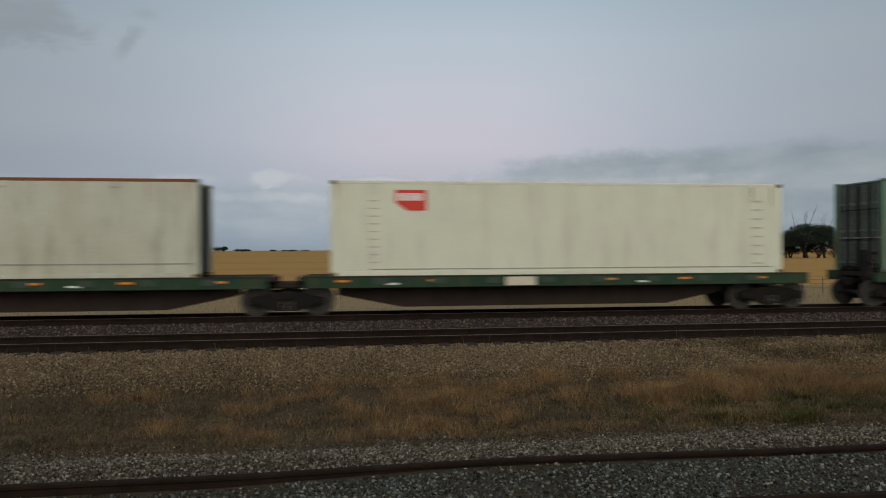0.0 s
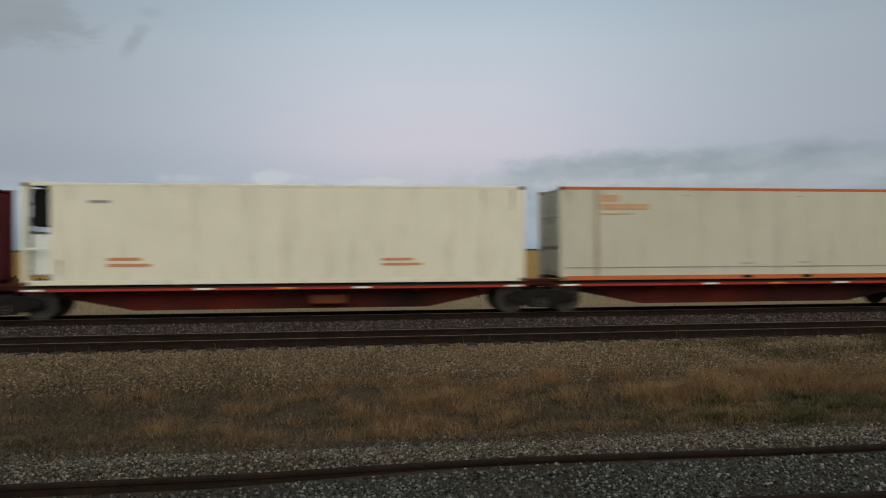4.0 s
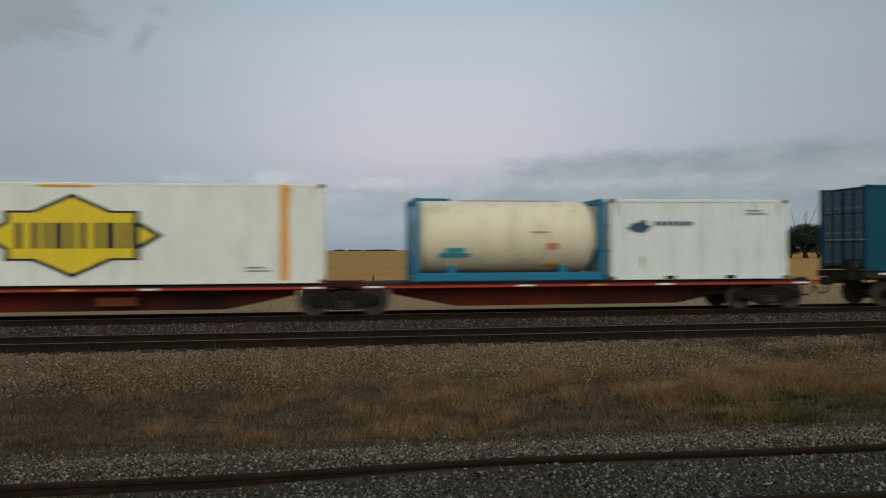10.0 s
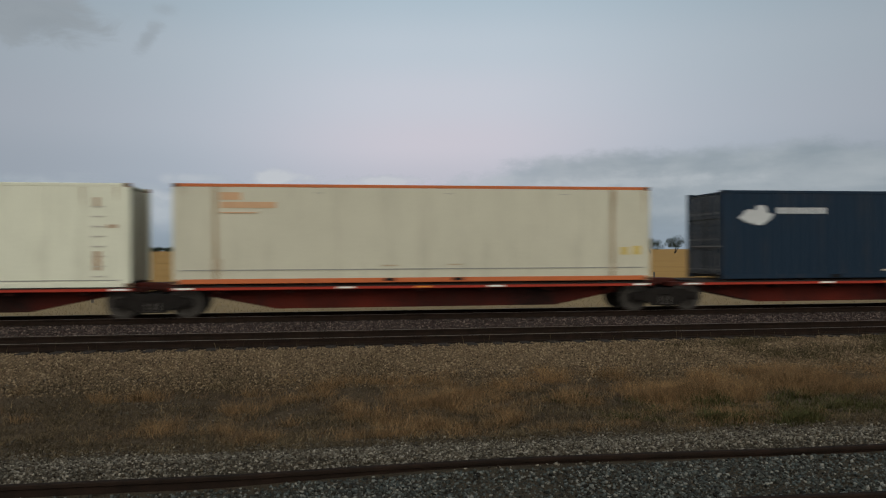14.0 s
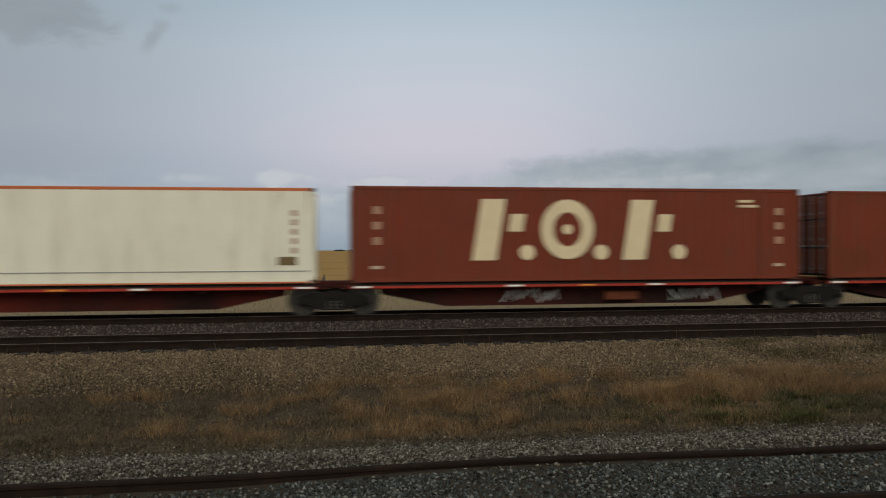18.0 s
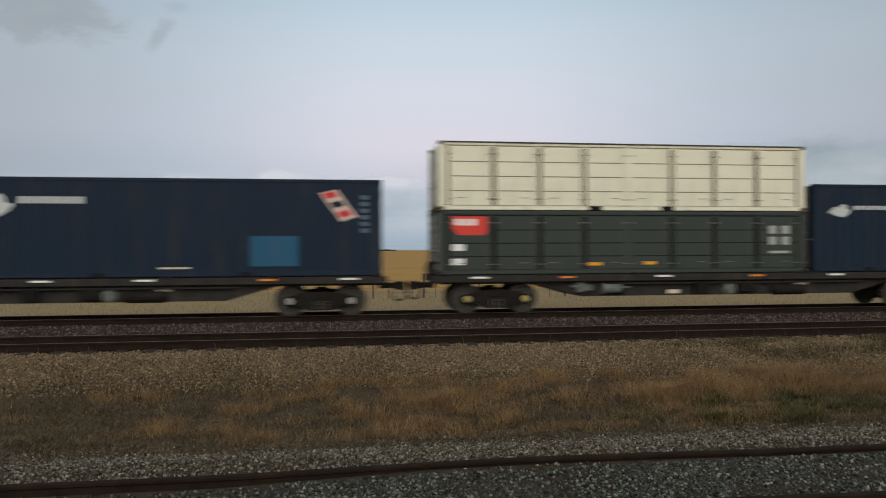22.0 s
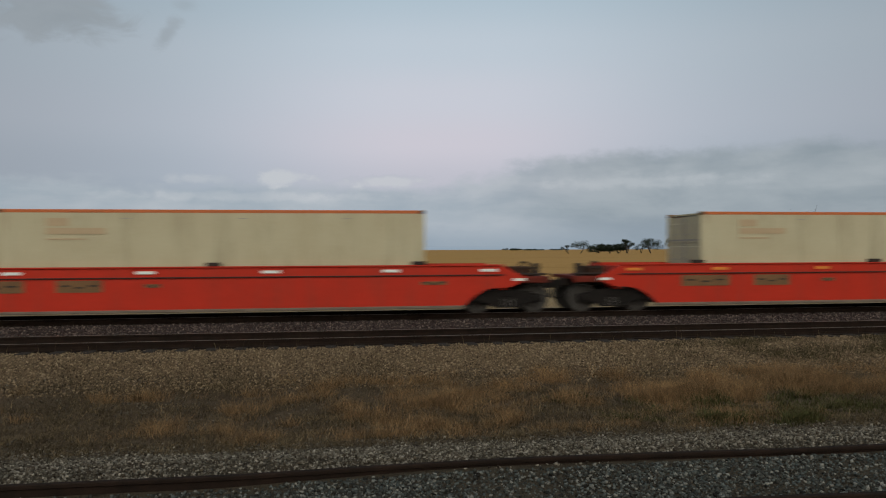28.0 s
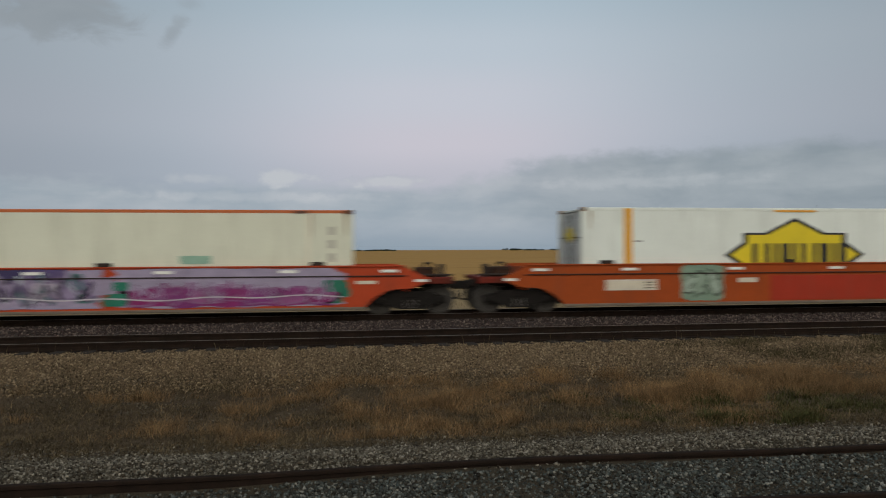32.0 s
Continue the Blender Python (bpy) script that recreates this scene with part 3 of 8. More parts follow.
def spray_line(side, points, w, c, layer=4):
    """A brush line: one smooth strip of paint."""
    low, up = edges(points, w)
    n, y = len(low), SPRAY_Y - 0.002 * layer
    V = [(x, y, z) for x, z in low] + [(x, y, z) for x, z in up] + [(x, -1.304, z) for x, z in low] + [(x, -1.304, z) for x, z in up]
    F = []
    for k in range(n - 1):
        F += [(k, k + 1, n + k + 1, n + k), (k + 1, k, 2 * n + k, 2 * n + k + 1), (n + k, n + k + 1, 3 * n + k + 1, 3 * n + k)]
    part("graffiti", mesh_of("graffiti", V, F, spray_can(c)), side, "spray-painted line")


def spray_piece(side, seed, kind, x0, x1, z0, z1, colours=(), n=6):
    """Graffiti by its kind: a ground, a band, outlined swollen shapes, slanted strokes, specks or long thin lines."""
    rng = random.Random(seed * 7 + len(kind))
    w, h = x1 - x0, z1 - z0
    if kind == "ground":
        sprayed(side, blob(x0, x1, z0, z1, rng, max(26, int(w * 8))), colours[0], 0)
    elif kind == "band":
        up, low = [], []
        k = max(6, int(w * 3))
        for i in range(k + 1):
            x = x0 + w * i / k
            low.append((x, z0 + h * 0.35 * rng.random()))
            up.append((x, z1 - h * 0.15 * rng.random()))
        for i in range(0, k, 3):
            j = min(k, i + 3)
            sprayed(side, low[i:j + 1] + up[i:j + 1][::-1], colours[(i // 3) % len(colours)], 1)
    elif kind == "shapes":
        line = colours[0]
        for i in range(n):
            cx, cw = x0 + w * (i + 0.5) / n, w / n * rng.uniform(0.50, 0.62)
            a, b = z0 + h * rng.uniform(0.0, 0.14), z1 - h * rng.uniform(0.0, 0.16)
            lean = rng.uniform(-0.18, 0.22)
            pts = []
            for k in range(11):
                t = 2 * math.pi * (k + rng.uniform(-0.25, 0.25)) / 11
                c, q = math.cos(t), math.sin(t)
                r = 1.0 / max(abs(c), abs(q)) ** 0.8 * rng.uniform(0.58, 1.12)
                pts.append((c * r, q * r))
            zc, zh = (a + b) / 2, (b - a) / 2

            def at(grow, du=0.0):
                return [(cx + du + (u * cw + lean * v * zh) * grow, zc + max(-1.05, min(1.05, v)) * zh * grow) for u, v in pts]
            sprayed(side, at(1.08), line, 2)
            sprayed(side, at(0.86, -0.03), colours[1 + i % (len(colours) - 1)], 3)
            u, v = cx + rng.uniform(-0.4, 0.1) * cw, zc + rng.uniform(-0.5, 0.2) * zh
            spray_line(side, [(u, v), (u + cw * 0.25, v + zh * 0.12), (u + cw * 0.5, v + zh * rng.uniform(0.1, 0.5))], rng.uniform(0.05, 0.11), line)
    elif kind in ("strokes", "arcs"):
        big = kind == "arcs"
        for i in range(n):
            x = x0 + w * (i + rng.random()) / n
            lean = rng.choice((-1, 1)) * rng.uniform(0.1, 0.55) * (1.4 if big else 1.0)
            a, b = z0 + h * rng.uniform(0, 0.25), z1 - h * rng.uniform(0, 0.25)
            bend = rng.uniform(-0.2, 0.2) * (2.6 if big else 1.0)
            spray_line(side, [(x + (lean * (t - 0.5) + bend * math.sin(math.pi * t)) * h, a + (b - a) * t) for t in (k / 9 for k in range(10))], rng.uniform(0.13, 0.21) if big else rng.uniform(0.06, 0.13), colours[i % len(colours)])
    elif kind == "zigzag":
        for i in range(n):
            x, cw = x0 + w * i / n, w / n
            pts = []
            for k in range(7):
                pts.append((x + cw * (0.05 + 0.16 * k + rng.uniform(-0.12, 0.12)), (z0 if k % 2 == i % 2 else z1) + (1 if k % 2 == i % 2 else -1) * h * rng.uniform(0.0, 0.42)))
            wide = rng.uniform(0.06, 0.12)
            for layer, (grow, c) in enumerate(((2.1, colours[0]), (1.0, colours[1 + i % (len(colours) - 1)]))):
                spray_line(side, pts, wide * grow, c, 4 + layer)
    elif kind == "specks":
        for i in range(n):
            x, z = x0 + w * rng.random(), z0 + h * rng.random()
            r = rng.uniform(0.12, 0.34)
            sprayed(side, blob(x - r * 1.2, x + r * 1.2, max(z0, z - r * 0.8), min(z1, z + r * 0.8), rng, 14), colours[i % len(colours)], 2 + i % 3)
    elif kind == "lines":
        for i in range(n):
            z = z0 + h * (i + 0.5) / n
            k = max(8, int(w * 2.5))
            p = rng.uniform(0, 6)
            spray_line(side, [(x0 + w * j / k, z + 0.035 * math.sin(p + j * 0.9) + 0.03 * math.sin(p + j * 0.31)) for j in range(k + 1)], 0.035, colours[i % len(colours)], 5)

# ---- containers ----
HALF_W = 1.22
CORR = {"corrugated": (0.13, 0.035, 0.034), "fine": (0.085, 0.022, 0.030)}


def side_mesh(L, H, style, m, gl=0.0, gr=0.0):
    """A side wall: pressed sheet, smooth panels with raised joints, or sheet between posts."""
    V, F = [], []
    z0, z1 = 0.15, H - 0.10
    a, b = -L / 2 + (gl or 0.13), L / 2 - (gr or 0.13)
    if style in CORR:
        flat_w, slope, depth = CORR[style]
        xs, x, out = [], a, True
        while x < b:
            y = -HALF_W + (0.004 if out else depth)
            xs += [(x, y), (min(x + flat_w, b), y)]
            x += flat_w + slope
            out = not out
        n = len(xs)
        V += [(x, y, z0) for x, y in xs] + [(x, y, z1) for x, y in xs] + [(x, -HALF_W + 0.06, z0) for x, y in xs] + [(x, -HALF_W + 0.06, z1) for x, y in xs]
        for i in range(n - 1):
            F += [(i, i + 1, n + i + 1, n + i), (2 * n + i + 1, 2 * n + i, 3 * n + i, 3 * n + i + 1)]
    else:
        step = {"flat": 1.22, "posts": 2.62, "doors": 1.5}[style]
        w, d = {"flat": (0.024, -0.014), "posts": (0.12, 0.030), "doors": (0.05, 0.022)}[style]
        k = max(1, round((b - a) / step))
        y, xs = -HALF_W + 0.006, [(a, -HALF_W + 0.06), (a, -HALF_W + 0.006)]
        for i in range(1, k):
            x = a + (b - a) * i / k
            xs += [(x - w / 2, y), (x - w / 2, y - d), (x + w / 2, y - d), (x + w / 2, y)]
        xs += [(b, y), (b, -HALF_W + 0.06)]
        n = len(xs)
        V += [(x, y, z0) for x, y in xs] + [(x, y, z1) for x, y in xs]
        F += [(i, i + 1, n + i + 1, n + i) for i in range(n - 1)] + [(0, n, 2 * n - 1, n - 1)]
    return mesh_of("side_panel", V, F, m)


def door_mesh(H, m, frame_m):
    V, F = [], []
    out, h = [(0.02, 0.17), (-0.02, 0.17)], H - 0.5
    for z in (0.28, 0.28 + h * 0.34, 0.28 + h * 0.67):
        out += [(-0.02, z - 0.015), (-0.045, z), (-0.045, z + h * 0.27), (-0.02, z + h * 0.27 + 0.015)]
    add_prism(V, F, out + [(-0.02, H - 0.14), (0.02, H - 0.14)], -0.53, 0.53)
    return mesh_of("door", V, F, m)


def ribbed_end(H, m):
    """The blind end of a container, pressed into upright ribs."""
    V, F = [], []
    add_box(V, F, -0.03, 0.03, -1.1, 1.1, 0.15, H - 0.15)
    for q in range(7):
        add_box(V, F, 0.03, 0.055, -0.96 + q * 0.3, -0.84 + q * 0.3, 0.18, H - 0.18)
    return mesh_of("end_wall", V, F, m)


def bar_mesh(H):
    V, F = [], []
    add_tube(V, F, (0, 0, 0.14), (0, 0, H - 0.10), 0.021, 0.021, 6)
    for z in (0.3, H * 0.45, H * 0.75):
        add_box(V, F, -0.03, 0.03, -0.05, 0.05, z - 0.03, z + 0.03)
    add_box(V, F, -0.035, -0.015, -0.30, 0.02, H * 0.36, H * 0.36 + 0.05)
    return mesh_of("locking_bar", V, F, GALV)


def grille_mesh(w, h):
    V, F = [], []
    n = 9
    for i in range(n):
        z = -h / 2 + h * (i + 0.5) / n
        add_box(V, F, -0.05, 0.02, -w / 2, w / 2, z - h / n * 0.33, z + h / n * 0.1)
    return mesh_of("grille", V, F, RUBBER)


def container(s_left, L, H, z, m, style="corrugated", label="", rail=None, post=None, end=None, unit=None, pockets=False, group="", bottom=None, tail=None, name="shipping_container"):
    """A freight container whose left end lies s_left along the train and whose floor is z above the rail."""
    thing = empty(name)
    tagged(thing, label, "container", group)
    MOVERS.append((thing, s_left + L / 2, z))
    rail, post, end, bottom, tail = rail or m, post or m, end or m, bottom or rail or m, tail or end or m
    left, right = -L / 2, L / 2
    pale = m.name.split("paint_")[-1] in PALE
    gap_l, gap_r = (unit or {}).get("left", 0.0), (unit or {}).get("right", 0.0)
    for y in (-1, 1):
        g = (gap_l, gap_r)[::-y]
        p = part("side_panel", cached(("side", L, H, style, m.name, g), lambda: side_mesh(L, H, style, m, *g)), thing)
        if y > 0:
            p.rotation_euler = (0, 0, math.pi)
        box_part("top_rail", (L - 0.3, 0.07, 0.10), rail, thing, (0, y * (HALF_W - 0.035), H - 0.055), 0.012)
        box_part("bottom_rail", (L - 0.3, 0.08, 0.15), bottom, thing, (0, y * (HALF_W - 0.04), 0.085), 0.012)
    box_part("roof", (L - 0.2, 2 * HALF_W - 0.1, 0.05), m, thing, (0, 0, H - 0.06), 0.01)
    box_part("floor", (L - 0.2, 2 * HALF_W - 0.12, 0.09), TIMBER, thing, (0, 0, 0.10))
    for x in (left, right):
        k = 1 if x < 0 else -1
        for y in (-1, 1):
            box_part("corner_post", (0.15, 0.15, H - 0.22), post, thing, (x + k * 0.075, y * (HALF_W - 0.075), H / 2), 0.02)
            for zc in (0.06, H - 0.06):
                cc = box_part("corner_casting", (0.18, 0.165, 0.12), CASTING if pale else post, thing, (x + k * 0.089, y * (HALF_W - 0.080), zc), 0.012)
                if y < 0:
                    box_part("casting_hole", (0.085, 0.012, 0.060), RUBBER, cc, (0, -0.079, 0))
    for x, k, g in ((left, 1, gap_l), (right, -1, gap_r)):
        if g:
            frame_m = (unit or {}).get("material", m)
            wall = box_part("end_wall", (0.06, 2.2, H - 0.3), frame_m, thing, (x + k * g, 0, H / 2), 0.01)
            if unit.get("dark"):
                box_part("condenser_box", (g * 0.62, 2.06, H * 0.36), RUBBER, thing, (x + k * g * 0.56, 0, H * 0.76), 0.03, "black condenser section")
            box_part("refrigeration_unit", (g * 0.70, 1.9, H * 0.40), mat("grey_machinery", (0.075, 0.07, 0.065), (0.16, 0.15, 0.14), rough=0.7, scale=4, dirt=GRIME) if unit.get("lower") else frame_m, thing, (x + k * g * 0.56, 0.05, H * 0.30), 0.03, "refrigeration machinery unit")
            if not unit.get("open"):
                part("grille", cached(("grille", H), lambda: grille_mesh(1.5, H * 0.32)), thing, "black louvred fan grille", (x + k * (g * 0.30), 0, H * 0.75))
            for q in range(3):
                box_part("pipe", (0.05, 0.05, H * 0.5), GALV, thing, (x + k * (0.12 + 0.05 * q), -0.95 + 0.28 * q, H * 0.42))
            for zz in (H * 0.14, H * 0.36, H * 0.52, H * 0.66, H * 0.80):
                box_part("frame_bar", (0.05, 2.2, 0.07), frame_m, thing, (x + k * 0.06, 0, zz), 0.01)
                if H * 0.3 < zz < H * 0.5:
                    box_part("frame_bar", (g, 0.05, 0.06), frame_m, thing, (x + k * (g / 2 + 0.05), -HALF_W + 0.05, zz), 0.01)
        elif x == left:
            seal = mat("grey_seal", (0.30, 0.29, 0.26), (0.22, 0.21, 0.19), rough=0.8) if pale and end is m else RUBBER
            for y in (-0.545, 0.545):
                d = part("door", cached(("door", H, end.name), lambda: door_mesh(H, end, end)), thing, "", (x + 0.08, y, 0))
                for q in (H * 0.36, H * 0.68):
                    box_part("door_seal", (0.012, 1.0, 0.05), seal, d, (-0.050, 0, q))
                box_part("door_seal", (0.012, 0.03, H - 0.4), seal, d, (-0.050, -0.51 if y > 0 else 0.51, H / 2))
                for q in (-0.28, 0.26):
                    part("locking_bar", cached(("bar", H), lambda: bar_mesh(H)), d, "", (-0.06, q, 0))
        else:
            part("end_wall", cached(("endwall", H, tail.name), lambda: ribbed_end(H, tail)), thing, "", (x - 0.09, 0, 0))
    if pockets:
        for x in (-1.03, 1.03):
            box_part("fork_pocket", (0.34, 0.05, 0.11), RUBBER, thing, (x * L / 6.06, -HALF_W + 0.018, 0.085), 0.0, "dark fork-lift pocket")
    if pale:
        rng = random.Random(int(s_left * 10))
        for u, v in ((rng.uniform(0.18, 0.32), H - 0.12), (L - rng.uniform(0.2, 0.4), H - 0.12), (rng.uniform(0.8, 1.4), 0.75), (L - rng.uniform(0.9, 1.5), H - 0.12)):
            w, h = rng.uniform(0.02, 0.05), rng.uniform(0.25, 0.8)
            h = min(h, v - 0.2)
            deco(thing, L, "rust_streak", [[(u - w, v), (u - w * 0.7, v - h * 0.5), (u - w * 0.2, v - h), (u + w * 0.4, v - h * 0.8), (u + w * 0.9, v - h * 0.3), (u + w, v)]], STREAK, "brown rust streak", 0.001)
    return thing


PALE = {"white", "cool_white", "cream", "ivory", "beige", "weathered_white", "greige", "sand"}
CASTING = mat("worn_brown_casting", (0.34, 0.25, 0.16), (0.19, 0.12, 0.075), rough=0.8, spec=0.05, scale=4, dirt=GRIME)
STREAK = mat("rust_streak", (0.34, 0.27, 0.18), (0.46, 0.40, 0.30), rough=0.8, spec=0.05, scale=8)
DECO_Y = -HALF_W - 0.004


SINGULAR = {"logo_bars": "logo_bar", "logo_shapes": "logo_shape", "faded_shapes": "faded_shape"}


def deco(thing, L, name, polys, m, label="", up=0.0, joined=False):
    """Flat painted shapes on the near side, each a part: outlines in metres from the left end and the floor, or closed bands."""
    y = DECO_Y - up
    name = SINGULAR.get(name, name)
    if joined:
        V, F = [], []
        for poly in polys:
            add_prism(V, F, [(u - L / 2, v) for u, v in poly], y - 0.004, y + 0.006)
        return part(name, mesh_of(name, V, F, m), thing, label)
    for poly in polys:
        V, F = [], []
        if isinstance(poly, tuple):
            outer, inner = poly
            n = len(outer)
            closed = math.dist(outer[0], outer[-1]) > 1e-6
            for yy in (y - 0.004, y + 0.006):
                V += [(u - L / 2, yy, v) for u, v in outer] + [(u - L / 2, yy, v) for u, v in inner]
            for i in range(n - 1):
                F += [(i, i + 1, n + i + 1, n + i), (i + 1, i, 2 * n + i, 2 * n + i + 1), (n + i, n + i + 1, 3 * n + i + 1, 3 * n + i)]
        else:
            add_prism(V, F, [(u - L / 2, v) for u, v in poly], y - 0.004, y + 0.006)
        ob = part(name, mesh_of(name, V, F, m), thing, label)
    return ob


def rect(u0, u1, v0, v1, slant=0.0):
    return [(u0, v0), (u1, v0), (u1 + slant * (v1 - v0), v1), (u0 + slant * (v1 - v0), v1)]


def bars(u0, u1, v0, v1, n, fill=0.7, slant=0.0):
    w = (u1 - u0) / n
    return [rect(u0 + w * i, u0 + w * (i + fill), v0, v1, slant) for i in range(n)]


def ring(cu, cv, ru, rv, th, n=22, a0=0.0, a1=360.0):
    """An oval band: its outer and inner edge."""
    an = [radians(a0 + (a1 - a0) * i / n) for i in range(n + 1)]
    return [([(cu + ru * math.cos(a), cv + rv * math.sin(a)) for a in an], [(cu + (ru - th) * math.cos(a), cv + (rv - th) * math.sin(a)) for a in an])]


def disc(cu, cv, r, n=16, rv=None):
    return [(cu + r * math.cos(2 * math.pi * i / n), cv + (rv or r) * math.sin(2 * math.pi * i / n)) for i in range(n)]


def stroke(p, q, w):
    dx, dy = q[0] - p[0], q[1] - p[1]
    k = w / 2 / math.hypot(dx, dy)
    ox, oy = -dy * k, dx * k
    return [(p[0] - ox, p[1] - oy), (q[0] - ox, q[1] - oy), (q[0] + ox, q[1] + oy), (p[0] + ox, p[1] + oy)]


def vivid(name, c, rough=0.45):
    return mat("sign_" + name, c, tuple(k * 0.88 for k in c), rough=rough, scale=2.5, fine=20, bump=0.03, dirt=GRIME, dirt_amount=0.15)


YELLOW, BLACK, INK = vivid("yellow", (0.72, 0.56, 0.02)), vivid("black", (0.02, 0.02, 0.025)), vivid("faint_grey", (0.28, 0.28, 0.26))
TAN, CREAMINK, ORANGE = vivid("tan", (0.42, 0.27, 0.10)), vivid("cream", (0.70, 0.58, 0.36)), vivid("orange", (0.66, 0.13, 0.025))
WHITEINK, REDINK, GREENINK = vivid("white", (0.78, 0.78, 0.76)), vivid("red", (0.62, 0.045, 0.03)), vivid("green", (0.03, 0.22, 0.12))
LEAF, DEEPLEAF, BLUEINK = vivid("leaf", (0.28, 0.42, 0.04)), vivid("deep_leaf", (0.05, 0.25, 0.04)), vivid("blue", (0.015, 0.20, 0.33))
CYAN, GOLD, CORAL, PALEORANGE = vivid("cyan", (0.12, 0.52, 0.72)), vivid("gold", (0.72, 0.34, 0.02)), vivid("coral", (0.60, 0.03, 0.05)), vivid("faded_orange", (0.55, 0.26, 0.12))
CRIMSON, GREYINK, TEALINK = vivid("crimson", (0.55, 0.02, 0.035)), vivid("grey", (0.25, 0.26, 0.26)), vivid("teal_blue", (0.05, 0.32, 0.42))


def diamond(k, w=1.0):
    pts = [(0, 1.12), (-1.0, 0.66), (-1.7, 0.66), (-1.7, 0.38), (-2.3, 0), (-1.7, -0.38), (-1.7, -0.66), (-1.0, -0.66), (0, -1.12),
           (1.0, -0.66), (1.7, -0.66), (1.7, -0.38), (2.3, 0), (1.7, 0.38), (1.7, 0.66), (1.0, 0.66)]
    return [(u * k, v * k) for u, v in pts]


def star_badge(thing, L, cu, cv, k, m):
    out, inn = diamond(k * 1.05), diamond(k * 0.955)
    n = len(out)
    deco(thing, L, "logo_plate", [[(cu + u, cv + v) for u, v in inn]], m, "pointed badge with dark bars")
    deco(thing, L, "logo_border", [([(cu + u, cv + v) for u, v in out + out[:1]], [(cu + u, cv + v) for u, v in inn + inn[:1]])], BLACK, "", 0.002)
    x = -1.48
    for w, gap in ((0.18, 0.24), (0.18, 0.14), (0.16, 0.10), (0.26, 0.10), (0.16, 0.16), (0.18, 0.22), (0.16, 0.10), (0.30, 0.12), (0.16, 0.10), (0.24, 0.0)):
        deco(thing, L, "logo_bar", [rect(cu + x * k, cu + (x + w) * k, cv - 0.36 * k, cv + 0.36 * k)], BLACK, "", 0.004)
        x += w + gap


def red_tab(thing, L, u0, v1, w, m=None):
    h = w * 0.66
    deco(thing, L, "logo_patch", [[(u0, v1 - h * 0.62), (u0 + w * 0.38, v1 - h), (u0 + w, v1 - h), (u0 + w, v1), (u0, v1)]], m or REDINK, "red cut-corner patch with pale bars")
    deco(thing, L, "logo_bars", bars(u0 + w * 0.10, u0 + w * 0.92, v1 - h * 0.52, v1 - h * 0.16, 3, 0.74), WHITEINK, "", 0.003)


def flake(cu, cv, r, half=False):
    out = []
    for a in ([radians(18 + 36 * i) for i in range(5)] if half else [radians(30 + 60 * i) for i in range(6)]):
        tip = (cu + r * math.cos(a), cv + r * math.sin(a))
        out.append(stroke((cu, cv), tip, r * 0.17))
        for d in (-50, 50):
            for at, k in (((0.72, 0.24),) if half else ((0.45, 0.30), (0.72, 0.34))):
                p = (cu + r * at * math.cos(a), cv + r * at * math.sin(a))
                out.append(stroke(p, (p[0] + r * k * math.cos(a + radians(d)), p[1] + r * k * math.sin(a + radians(d))), r * 0.13))
    if half:
        out.append(rect(cu - r * 0.95, cu + r * 0.95, cv - r * 0.12, cv + r * 0.12))
    else:
        out.append(disc(cu, cv, r * 0.30, 6))
    return out


def code_bars(thing, L, u0, u1, v0, v1, rows=2, m=None):
    h = (v1 - v0) / rows
    deco(thing, L, "lettering_bar", [rect(u0, u0 + (u1 - u0) * (1 - 0.22 * (i % 2)), v0 + h * i + h * 0.2, v0 + h * i + h * 0.72) for i in range(rows)], m or INK)


def code_column(thing, L, u, v0, v1, n, m=None, w=0.16, fill=0.62):
    h = (v1 - v0) / n
    deco(thing, L, "lettering_bar", [rect(u, u + w, v0 + h * i, v0 + h * (i + fill)) for i in range(n)], m or INK)


def stripes(thing, L, H):
    deco(thing, L, "stripe", [rect(1.42, 1.68, 0.10, H - 0.03), rect(L - 1.30, L - 1.06, 0.10, H - 0.03)], GOLD, "upright amber stripes")
    deco(thing, L, "top_mark", [rect(L / 2 - 0.75, L / 2 + 0.75, H - 0.13, H - 0.07)], GOLD, "", 0.01)
    deco(thing, L, "warning_label", [rect(1.72, 2.05, 0.68, 1.10)], GOLD)
    code_bars(thing, L, 2.4, 2.75, 0.22, 0.36)
    code_bars(thing, L, L - 2.3, L - 1.6, 0.34, 0.54)
    code_bars(thing, L, 1.75, 2.0, 1.85, 1.95, 1)


